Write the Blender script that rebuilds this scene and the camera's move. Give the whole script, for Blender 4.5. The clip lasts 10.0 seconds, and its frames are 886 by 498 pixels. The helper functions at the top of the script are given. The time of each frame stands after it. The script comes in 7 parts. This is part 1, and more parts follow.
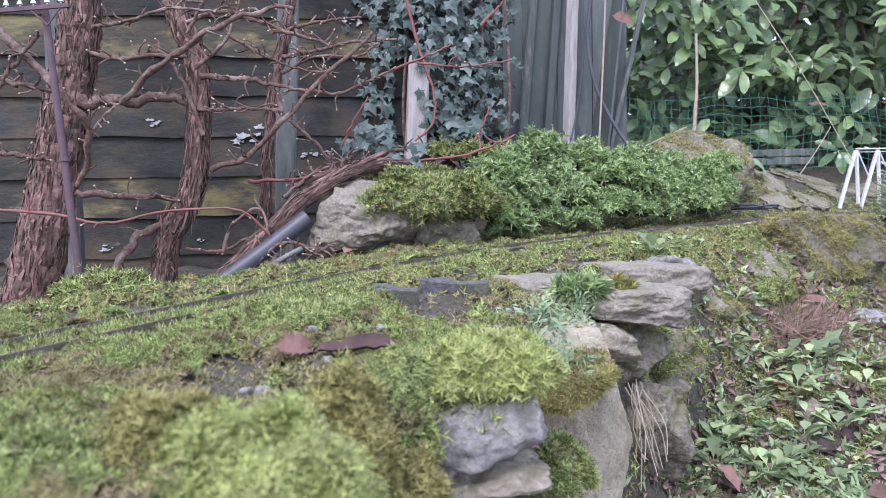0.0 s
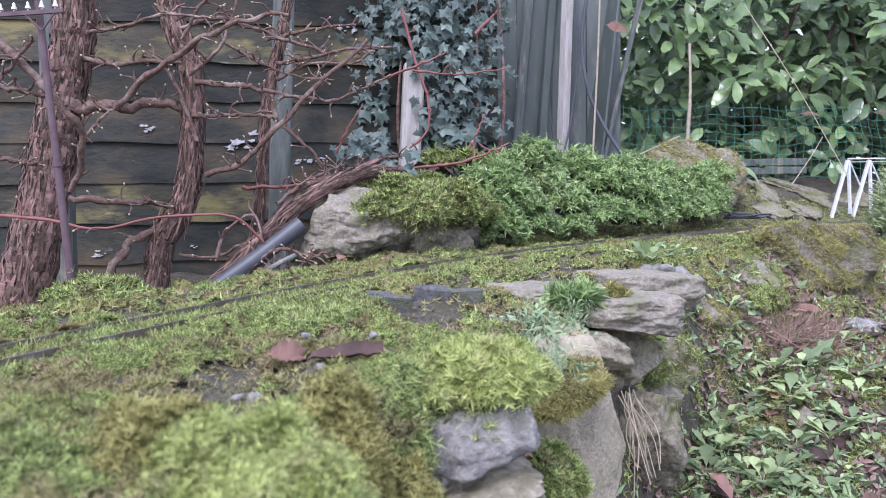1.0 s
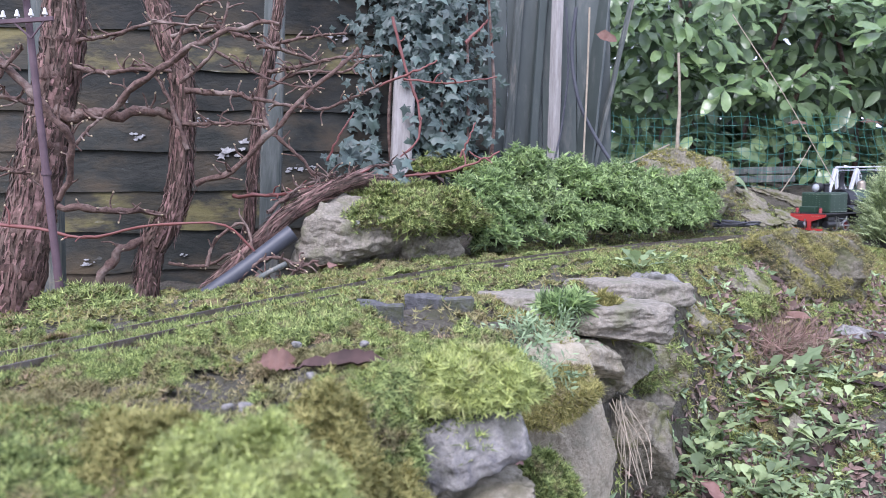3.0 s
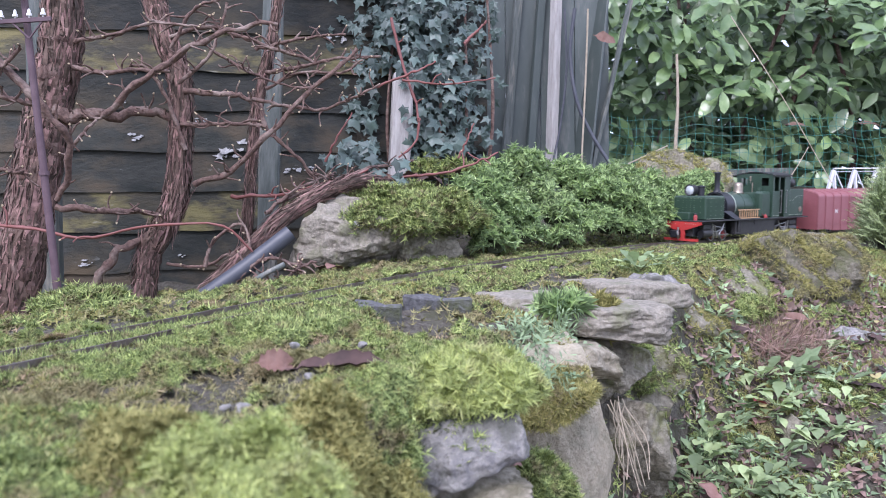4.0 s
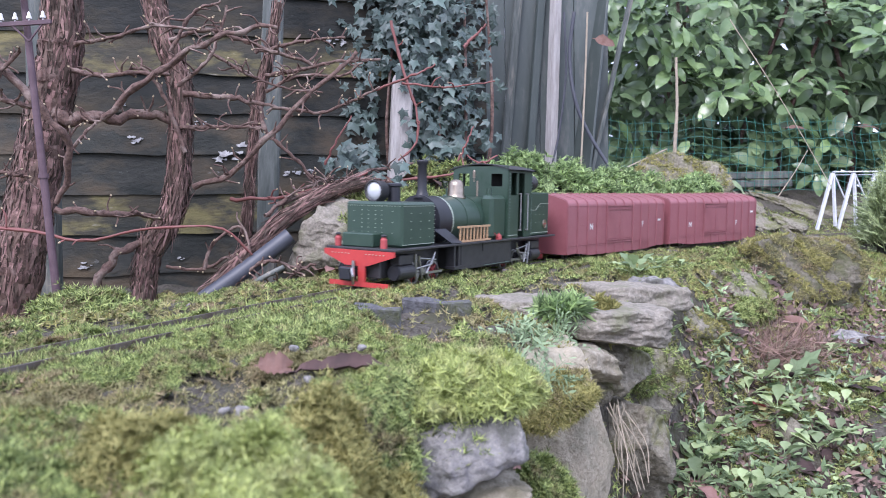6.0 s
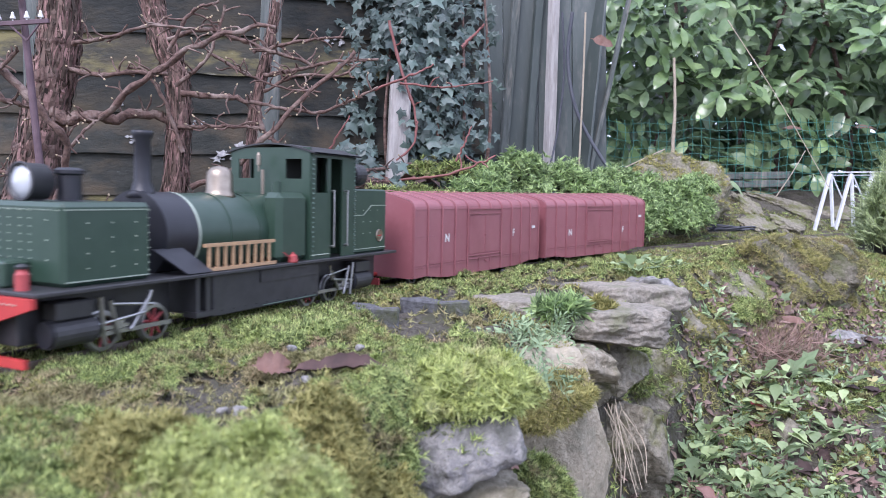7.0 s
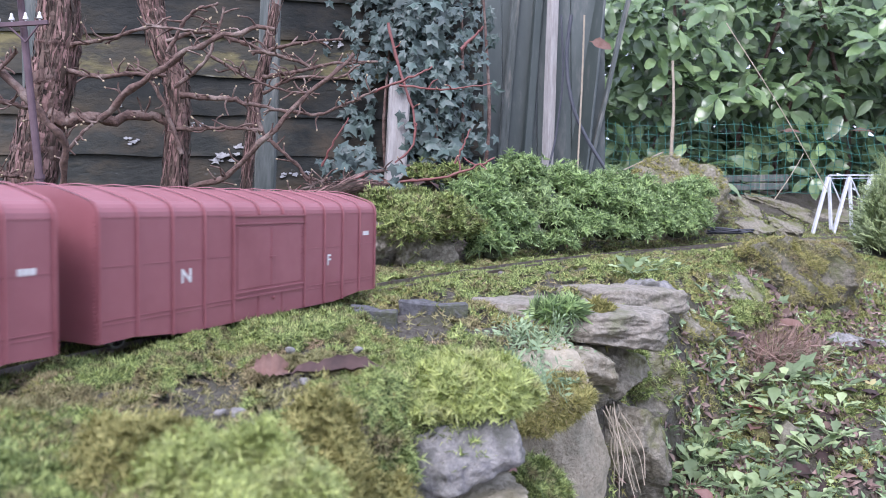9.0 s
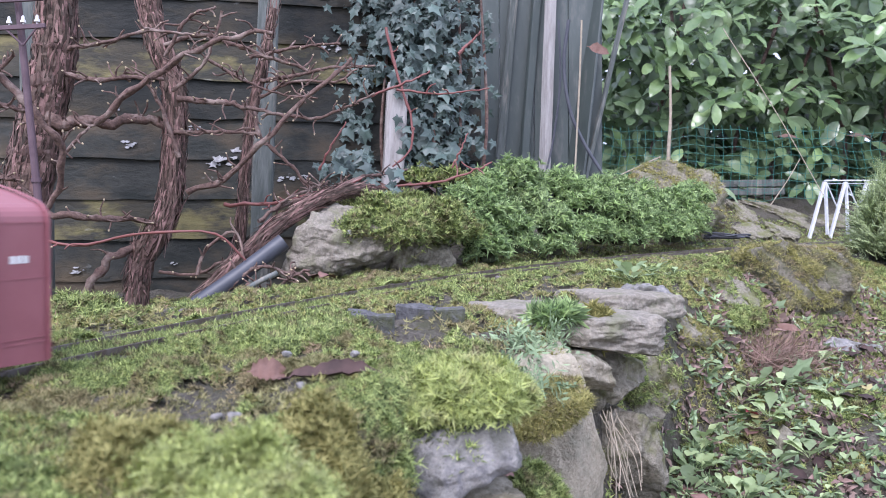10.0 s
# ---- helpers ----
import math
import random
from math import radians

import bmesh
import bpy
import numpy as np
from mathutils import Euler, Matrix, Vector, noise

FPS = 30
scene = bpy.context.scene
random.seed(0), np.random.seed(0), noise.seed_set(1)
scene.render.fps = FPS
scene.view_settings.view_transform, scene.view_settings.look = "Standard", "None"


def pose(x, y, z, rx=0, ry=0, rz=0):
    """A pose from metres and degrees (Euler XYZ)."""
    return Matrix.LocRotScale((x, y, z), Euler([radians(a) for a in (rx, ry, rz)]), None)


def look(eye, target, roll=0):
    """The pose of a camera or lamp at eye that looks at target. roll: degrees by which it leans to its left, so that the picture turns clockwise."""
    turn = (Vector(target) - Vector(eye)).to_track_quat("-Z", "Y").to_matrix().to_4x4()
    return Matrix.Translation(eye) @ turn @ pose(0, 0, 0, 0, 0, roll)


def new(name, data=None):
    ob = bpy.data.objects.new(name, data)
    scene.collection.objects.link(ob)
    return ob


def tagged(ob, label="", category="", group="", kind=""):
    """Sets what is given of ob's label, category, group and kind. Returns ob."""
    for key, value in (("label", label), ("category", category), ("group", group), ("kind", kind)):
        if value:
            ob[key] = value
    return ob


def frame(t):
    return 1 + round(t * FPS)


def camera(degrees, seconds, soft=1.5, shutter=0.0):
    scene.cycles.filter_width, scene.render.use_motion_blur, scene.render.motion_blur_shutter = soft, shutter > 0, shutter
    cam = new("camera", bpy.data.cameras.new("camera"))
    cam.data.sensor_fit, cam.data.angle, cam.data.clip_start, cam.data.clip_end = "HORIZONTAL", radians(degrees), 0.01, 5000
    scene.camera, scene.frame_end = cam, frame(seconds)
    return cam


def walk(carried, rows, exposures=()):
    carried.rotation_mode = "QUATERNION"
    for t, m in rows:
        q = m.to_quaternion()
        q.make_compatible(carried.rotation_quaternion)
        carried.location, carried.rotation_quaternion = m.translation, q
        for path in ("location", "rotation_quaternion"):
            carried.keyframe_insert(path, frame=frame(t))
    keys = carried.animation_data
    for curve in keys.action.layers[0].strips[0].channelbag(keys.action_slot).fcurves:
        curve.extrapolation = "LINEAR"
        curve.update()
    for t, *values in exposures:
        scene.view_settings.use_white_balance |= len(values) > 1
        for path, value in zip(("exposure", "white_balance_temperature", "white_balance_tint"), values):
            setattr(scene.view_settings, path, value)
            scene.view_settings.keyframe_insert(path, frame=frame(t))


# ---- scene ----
# ---- camera ----
cam = camera(62.0, 10.0, soft=0.85, shutter=0.25)
cam.data.dof.use_dof, cam.data.dof.focus_distance, cam.data.dof.aperture_fstop = True, 0.95, 15.0
EYE = Vector((0.0, 0.0, 0.0867))


def heading(yaw, pitch, roll):
    y, p = radians(yaw), radians(pitch)
    aim = EYE + Vector((math.sin(y) * math.cos(p), math.cos(y) * math.cos(p), math.sin(p)))
    return look(EYE, aim, roll)


# seconds, yaw, pitch and lean in degrees of the hand-held phone
TURNS = [
    (0.0, -1.598, -4.025, -1.21), (0.5, -1.407, -3.617, -1.06), (1.0, -1.109, -3.461, -0.90),
    (1.5, -0.844, -3.338, -0.85), (2.0, -0.568, -3.159, -0.86), (2.5, -0.469, -2.928, -0.92),
    (4.0, -0.261, -2.767, -0.86), (4.5, -0.225, -2.695, -0.83), (5.0, -0.221, -2.706, -0.82),
    (5.5, -0.239, -2.542, -0.82), (7.0, -0.060, -2.540, -0.76), (7.5, 0.000, -2.503, -0.69),
    (8.0, -0.063, -2.394, -0.75), (8.5, 0.017, -2.399, -0.73), (9.0, 0.051, -2.373, -0.65),
    (9.5, 0.168, -2.242, -0.59), (10.0, 0.271, -2.049, -0.52)]
walk(cam, [(t, heading(a, b, c)) for t, a, b, c in TURNS],
     [(0.0, 1.28, 5740, 24), (10.0, 1.28, 5740, 24)])

# ---- light: a bright overcast winter day ----
world = bpy.data.worlds.new("overcast_sky")
scene.world = world
world.use_nodes = True
_wn = world.node_tree.nodes
_sky = _wn.new("ShaderNodeTexSky")
_sky.sky_type, _sky.sun_disc = "NISHITA", False
_sky.sun_elevation, _sky.sun_rotation = radians(48), radians(200)
_sky.air_density, _sky.dust_density = 1.0, 4.0
_haze = _wn.new("ShaderNodeMixRGB")
_haze.inputs[0].default_value = 0.75
_haze.inputs[2].default_value = (6.0, 6.5, 7.3, 1)
world.node_tree.links.new(_sky.outputs[0], _haze.inputs[1])
world.node_tree.links.new(_haze.outputs[0], _wn["Background"].inputs[0])
_wn["Background"].inputs[1].default_value = 0.13
sun = new("sun", bpy.data.lights.new("sun", "SUN"))
sun.data.energy, sun.data.angle, sun.data.color = 1.0, radians(25), (1.0, 0.97, 0.92)
sun.matrix_world = look((-0.7, -1.9, 2.3), (0, 0, 0))


# ---- mesh helpers ----
def tri_mesh(name, verts, tris, mat=None, smooth=False):
    """A mesh from numpy arrays of corners and triangles (or quads)."""
    v, f = np.asarray(verts, float), np.asarray(tris, int)
    me = bpy.data.meshes.new(name)
    me.vertices.add(len(v))
    me.vertices.foreach_set("co", v.ravel())
    n = f.shape[1]
    me.loops.add(f.size)
    me.loops.foreach_set("vertex_index", f.ravel())
    me.polygons.add(len(f))
    me.polygons.foreach_set("loop_start", np.arange(0, f.size, n))
    me.polygons.foreach_set("loop_total", np.full(len(f), n))
    me.polygons.foreach_set("use_smooth", np.full(len(f), smooth))
    me.update(calc_edges=True)
    if mat:
        me.materials.append(mat)
    return me


def bm_mesh(name, bm, mat=None, smooth=False):
    me = bpy.data.meshes.new(name)
    bmesh.ops.recalc_face_normals(bm, faces=bm.faces)
    for f in bm.faces:
        f.smooth = smooth
    bm.to_mesh(me)
    bm.free()
    if mat:
        me.materials.append(mat)
    return me


def part(name, data, mat=None, parent=None, label="", smooth=False, at=None):
    """Links a bmesh or a mesh as one object under a thing or a part."""
    me = data if isinstance(data, bpy.types.Mesh) else bm_mesh(name, data, mat, smooth)
    ob = new(name, me)
    if parent:
        ob.parent = parent
    if at is not None:
        ob.matrix_basis = at
    if label:
        ob["label"] = label
    return ob


def thing(name, label, category, at=None, group="", kind="", data=None, mat=None, smooth=False):
    ob = part(name, data, mat, smooth=smooth) if data is not None else new(name)
    if at is not None:
        ob.matrix_basis = at
    return tagged(ob, label, category, group, kind)


def add_box(bm, x0, x1, y0, y1, z0, z1, bevel=0.0, m=None):
    g = bmesh.ops.create_cube(bm, size=1.0)
    vs = g["verts"]
    for v in vs:
        v.co = Vector(((v.co.x + 0.5) * (x1 - x0) + x0, (v.co.y + 0.5) * (y1 - y0) + y0, (v.co.z + 0.5) * (z1 - z0) + z0))
    if bevel:
        es = {e for v in vs for e in v.link_edges}
        r = bmesh.ops.bevel(bm, geom=list(es), offset=bevel, segments=1, affect="EDGES", profile=0.5)
        vs = list({v for f in r["faces"] for v in f.verts} | {v for v in vs if v.is_valid})
    if m is not None:
        bmesh.ops.transform(bm, matrix=m, verts=vs)
    return bm


def box(x0, x1, y0, y1, z0, z1, bevel=0.0, m=None):
    return add_box(bmesh.new(), x0, x1, y0, y1, z0, z1, bevel, m)


def add_tube(bm, a, b, r0, r1=None, seg=12, caps=True):
    """A straight round bar from a to b."""
    a, b = Vector(a), Vector(b)
    r1 = r0 if r1 is None else r1
    d = b - a
    m = Matrix.Translation((a + b) / 2) @ d.to_track_quat("Z", "Y").to_matrix().to_4x4()
    bmesh.ops.create_cone(bm, cap_ends=caps, segments=seg, radius1=r0, radius2=r1, depth=d.length, matrix=m)
    return bm


def tube(a, b, r0, r1=None, seg=12):
    return add_tube(bmesh.new(), a, b, r0, r1, seg)


def add_lathe(bm, profile, m=None, seg=16, caps=True):
    """Profile (radius, height) turned round the z axis."""
    rings = []
    for r, z in profile:
        rings.append([bm.verts.new((r * math.cos(2 * math.pi * i / seg), r * math.sin(2 * math.pi * i / seg), z)) for i in range(seg)])
    for p, q in zip(rings, rings[1:]):
        for i in range(seg):
            bm.faces.new((p[i], p[(i + 1) % seg], q[(i + 1) % seg], q[i]))
    for ring, flip in ((rings[0], True), (rings[-1], False)):
        if caps and (ring[0].co - ring[1].co).length > 1e-6:
            bm.faces.new(ring[::-1] if flip else ring)
    if m is not None:
        bmesh.ops.transform(bm, matrix=m, verts=[v for r in rings for v in r])
    return bm


def lathe(profile, m=None, seg=16, caps=True):
    return add_lathe(bmesh.new(), profile, m, seg, caps)


def smooth_line(pts, n):
    """n points of a Catmull-Rom line through pts (rows of any width)."""
    p = np.array(pts, float)
    p = np.vstack([2 * p[0] - p[1], p, 2 * p[-1] - p[-2]])
    out = []
    for u in np.linspace(0, len(p) - 3 - 1e-9, n):
        i, f = int(u), u - int(u)
        a, b, c, d = p[i:i + 4]
        out.append(0.5 * (2 * b + (c - a) * f + (2 * a - 5 * b + 4 * c - d) * f * f + (3 * b - a - 3 * c + d) * f ** 3))
    return np.array(out)


def limb_arrays(pts, radii, seg=8, rough=0.0, seed=0):
    """Corners and quads of a bent, tapered, slightly lumpy limb."""
    rng = np.random.default_rng(seed)
    p = np.asarray(pts, float)
    t = np.gradient(p, axis=0)
    t /= np.linalg.norm(t, axis=1)[:, None]
    ref = np.array([0.31, 0.83, 0.46])
    u = np.cross(t, ref)
    u /= np.linalg.norm(u, axis=1)[:, None] + 1e-9
    w = np.cross(t, u)
    a = np.linspace(0, 2 * np.pi, seg, endpoint=False)
    r = np.asarray(radii, float)[:, None] * (1 + rough * rng.normal(size=(len(p), seg)))
    v = p[:, None, :] + r[..., None] * (np.cos(a)[None, :, None] * u[:, None, :] + np.sin(a)[None, :, None] * w[:, None, :])
    v = v.reshape(-1, 3)
    i, k = np.meshgrid(np.arange(len(p) - 1), np.arange(seg), indexing="ij")
    i, k = i.ravel(), k.ravel()
    q = np.stack([i * seg + k, i * seg + (k + 1) % seg, (i + 1) * seg + (k + 1) % seg, (i + 1) * seg + k], 1)
    return v, q


def join_arrays(pieces):
    vs, fs, n = [], [], 0
    for v, f in pieces:
        vs.append(v)
        fs.append(np.asarray(f) + n)
        n += len(v)
    return np.vstack(vs), np.vstack(fs)


def limb(name, pts, r0, r1, n=24, seg=8, rough=0.05, seed=0, mat=None):
    line = smooth_line(pts, n)
    v, q = limb_arrays(line, np.linspace(r0, r1, n), seg, rough, seed)
    return tri_mesh(name, v, q, mat, True)


# ---- materials ----
def material(name, color, rough=0.8, metal=0.0, second=None, scale=30.0, detail=6.0, bump=0.0, bump_scale=None, spec=0.5,
             thin=0.0, island=0.0, objects=0.0, third=None, third_scale=6.0, third_cut=(0.5, 0.65), coat=0.0, stretch=(1, 1, 1), flaking=None, flaking_scale=20.0, flaking_cut=(0.62, 0.66)):
    """A surface with grain at one scale, patches at another and fine relief, at real size."""
    m = bpy.data.materials.new(name)
    m.use_nodes = True
    nt = m.node_tree
    N, L = nt.nodes, nt.links
    b = N["Principled BSDF"]
    b.inputs["Roughness"].default_value, b.inputs["Metallic"].default_value = rough, metal
    b.inputs["Specular IOR Level"].default_value = spec
    b.inputs["Coat Weight"].default_value = coat
    geo = N.new("ShaderNodeTexCoord")
    mp = N.new("ShaderNodeMapping")
    mp.inputs["Scale"].default_value = stretch
    L.new(geo.outputs["Object"], mp.inputs[0])

    def noise_tex(s, d=detail):
        n = N.new("ShaderNodeTexNoise")
        n.inputs["Scale"].default_value, n.inputs["Detail"].default_value = s, d
        n.inputs["Roughness"].default_value = 0.65
        L.new(mp.outputs[0], n.inputs[0])
        return n

    def ramp(fac, a, z):
        r = N.new("ShaderNodeMapRange")
        r.inputs[1].default_value, r.inputs[2].default_value = a, z
        L.new(fac, r.inputs[0])
        return r.outputs[0]

    def mix(fac, a, c, mode="MIX"):
        x = N.new("ShaderNodeMix")
        x.data_type, x.blend_type = "RGBA", mode
        if isinstance(fac, float):
            x.inputs[0].default_value = fac
        else:
            L.new(fac, x.inputs[0])
        for sock, val in ((x.inputs[6], a), (x.inputs[7], c)):
            if isinstance(val, tuple):
                sock.default_value = (*val, 1)
            else:
                L.new(val, sock)
        return x.outputs[2]

    second = second or tuple(c * 0.72 for c in color)
    grain = noise_tex(scale)
    col = mix(ramp(grain.outputs[0], 0.35, 0.65), color, second)
    if third:
        patch = noise_tex(third_scale, 5.0)
        col = mix(ramp(patch.outputs[0], *third_cut), col, third)
    if flaking:
        bare = noise_tex(flaking_scale, 9.0)
        col = mix(ramp(bare.outputs[0], *flaking_cut), col, flaking)
    for amount, sock in ((island, "island"), (objects, "objects")):
        if amount:
            if sock == "island":
                rnd = N.new("ShaderNodeNewGeometry").outputs["Random Per Island"]
            else:
                rnd = N.new("ShaderNodeObjectInfo").outputs["Random"]
            hsv = N.new("ShaderNodeHueSaturation")
            r = N.new("ShaderNodeMapRange")
            r.inputs[3].default_value, r.inputs[4].default_value = 1 - amount, 1 + amount
            L.new(rnd, r.inputs[0])
            L.new(r.outputs[0], hsv.inputs["Value"])
            h = N.new("ShaderNodeMapRange")
            h.inputs[3].default_value, h.inputs[4].default_value = 0.5 + amount * 0.03, 0.5 - amount * 0.03
            L.new(rnd, h.inputs[0])
            L.new(h.outputs[0], hsv.inputs["Hue"])
            L.new(col, hsv.inputs["Color"])
            col = hsv.outputs[0]
    L.new(col, b.inputs["Base Color"])
    if thin:
        # leaf tissue lets part of the light through
        tr = N.new("ShaderNodeBsdfTranslucent")
        mx = N.new("ShaderNodeMixShader")
        mx.inputs[0].default_value = thin
        L.new(col, tr.inputs[0])
        L.new(b.outputs[0], mx.inputs[1])
        L.new(tr.outputs[0], mx.inputs[2])
        L.new(mx.outputs[0], N["Material Output"].inputs[0])
    if bump:
        bp = N.new("ShaderNodeBump")
        bp.inputs["Strength"].default_value = 1.0
        bp.inputs["Distance"].default_value = bump
        bn = noise_tex(bump_scale or scale * 2, 8.0)
        L.new(bn.outputs[0], bp.inputs["Height"])
        L.new(bp.outputs[0], b.inputs["Normal"])
    return m
# surfaces
M_GREEN = material("engine_green_paint", (0.026, 0.054, 0.036), 0.34, second=(0.034, 0.064, 0.044), scale=60, bump=0.00006, bump_scale=300, spec=0.5)
# lighter than the engine green, for rivet heads and frame lining
M_RIVET = material("pale_rivet_green", (0.12, 0.18, 0.15), 0.4, scale=60)
M_BLACK = material("black_paint", (0.026, 0.026, 0.028), 0.46, second=(0.042, 0.042, 0.044), scale=80, bump=0.00005, bump_scale=250)
M_SMOKEBOX = material("satin_blue_black_paint", (0.02, 0.021, 0.027), 0.42, scale=70)
M_RED = material("red_paint", (0.50, 0.05, 0.045), 0.45, second=(0.40, 0.04, 0.038), scale=50)
M_DULLRED = material("dull_red_paint", (0.40, 0.07, 0.07), 0.55, second=(0.3, 0.05, 0.05), scale=60)
M_BRASS = material("brass", (0.40, 0.34, 0.27), 0.36, metal=1.0, scale=90)
M_STEEL = material("worn_steel", (0.5, 0.5, 0.5), 0.38, metal=1.0, scale=120)
M_LENS = material("silvered_lamp_glass", (0.52, 0.55, 0.58), 0.25, second=(0.42, 0.45, 0.48), scale=40, coat=0.6)
M_LINE = material("cream_lining_paint", (0.45, 0.52, 0.42), 0.5, scale=50)
M_WOOD = material("pale_varnished_wood", (0.5, 0.32, 0.18), 0.6, scale=120, stretch=(1, 1, 6))
M_WAGON = material("red_oxide_paint", (0.275, 0.098, 0.110), 0.42, second=(0.30, 0.114, 0.127), scale=26, third=(0.24, 0.082, 0.092), third_scale=9, bump=0.00012, bump_scale=160, spec=0.5)
M_UNDER = material("matt_underframe_black", (0.02, 0.018, 0.018), 0.75, scale=80)
M_WHITE = material("white_lettering_paint", (0.8, 0.8, 0.78), 0.6, scale=60)
# almost black: the cab's inner shade is put into this colour
M_DARKIN = material("cab_inside_shade_black", (0.02, 0.022, 0.02), 0.8)
M_RAIL = material("rusty_rail", (0.12, 0.085, 0.07), 0.5, metal=0.6, second=(0.2, 0.18, 0.17), scale=90)
M_SLEEPER = material("weathered_plastic_sleeper", (0.07, 0.06, 0.055), 0.85, second=(0.11, 0.10, 0.09), scale=60, bump=0.0004)
M_SOIL = material("dark_soil_and_grit", (0.06, 0.050, 0.038), 0.95, second=(0.17, 0.155, 0.125), scale=260, third=(0.075, 0.075, 0.04), third_scale=30, bump=0.006, bump_scale=240)

# ---- the railway's line ----
U = 0.205
KNOTS = np.linspace(-4, 12, 6) * U
BENDS = np.array([0.178, -0.0197, -0.0889, -0.0677, -0.0603, -0.0603]) / U
LINE_S = np.linspace(-2.2, 8.0, 2041)
_k = np.interp(LINE_S, KNOTS, BENDS)
_k[LINE_S < KNOTS[0]] = 0.0
_ds = LINE_S[1] - LINE_S[0]
_th = np.concatenate([[0], np.cumsum((_k[1:] + _k[:-1]) / 2 * _ds)])
_i0 = int(np.searchsorted(LINE_S, 0.0))
LINE_TH = _th - _th[_i0] + 1.132
_m = (LINE_TH[1:] + LINE_TH[:-1]) / 2
_x = np.concatenate([[0], np.cumsum(np.cos(_m) * _ds)])
_y = np.concatenate([[0], np.cumsum(np.sin(_m) * _ds)])
LINE_X, LINE_Y = _x - _x[_i0] - 0.1829, _y - _y[_i0] + 0.7125


def on_line(s, side=0.0):
    """Place on the railway, s metres up the line, side metres to the garden (wall) side."""
    x, y, a = (np.interp(s, LINE_S, q) for q in (LINE_X, LINE_Y, LINE_TH))
    return Vector((x + math.sin(a) * side, y - math.cos(a) * side, 0.012 * s))


def near_line(x, y):
    """Distance of points from the railway, and the place on the line."""
    keep = slice(0, None, 12)
    dx, dy = x[..., None] - LINE_X[keep], y[..., None] - LINE_Y[keep]
    d2 = dx * dx + dy * dy
    i = d2.argmin(-1)
    return np.sqrt(np.take_along_axis(d2, i[..., None], -1))[..., 0], LINE_S[keep][i]


def travelled(t):
    """How far up the line the train's origin is."""
    def law(q):
        w = q - 7.5
        return -(2.1046 * w - 0.0619 * w * w + 0.00486 * w ** 3) * U
    if t < 3.8:
        return law(3.8) + (3.8 - t) * (law(3.8) - law(4.8)) * 0.97
    return law(t)


LEAN = -2.6


def vehicle_rows(middle, half):
    rows = []
    for i in range(0, 51):
        t = i * 0.2
        s = middle + travelled(t)
        a, b = on_line(s - half), on_line(s + half)
        f = (a - b).normalized()
        left = Vector((0, 0, 1)).cross(f).normalized()
        up = f.cross(left)
        m = Matrix((f, left, up)).transposed().to_4x4()
        rows.append((t, Matrix.Translation((a + b) / 2) @ m @ pose(0, 0, 0, LEAN, 0, 0)))
    return rows


# ---- ground: one sheet, the railway ledge, the bank below its wall, the land beyond ----
EDGE = np.array([[-3.0, -1.2], [-0.8, -0.5], [0.1, -0.17], [0.3, -0.080], [0.42, -0.022], [0.55, 0.028], [0.65, 0.085],
                 [0.8, 0.175], [0.95, 0.27], [1.15, 0.38], [1.4, 0.62], [1.65, 0.90], [1.9, 1.3], [2.1, 1.8], [2.3, 3.0]])


def lumps(x, y, scale, seed=0.0):
    """Cheap smooth waves, no grid to them."""
    out = np.zeros_like(x)
    for i, (a, f) in enumerate(((1.0, 1.0), (0.6, 1.9), (0.4, 3.7), (0.25, 7.1))):
        c, s = math.cos(2.4 * i + seed), math.sin(2.4 * i + seed)
        u, w = (x * c + y * s) * f * scale, (-x * s + y * c) * f * scale
        out += a * np.sin(u + 1.7 * np.sin(0.8 * w + seed)) * np.cos(w + 1.3 * np.sin(0.7 * u - seed))
    return out / 1.6


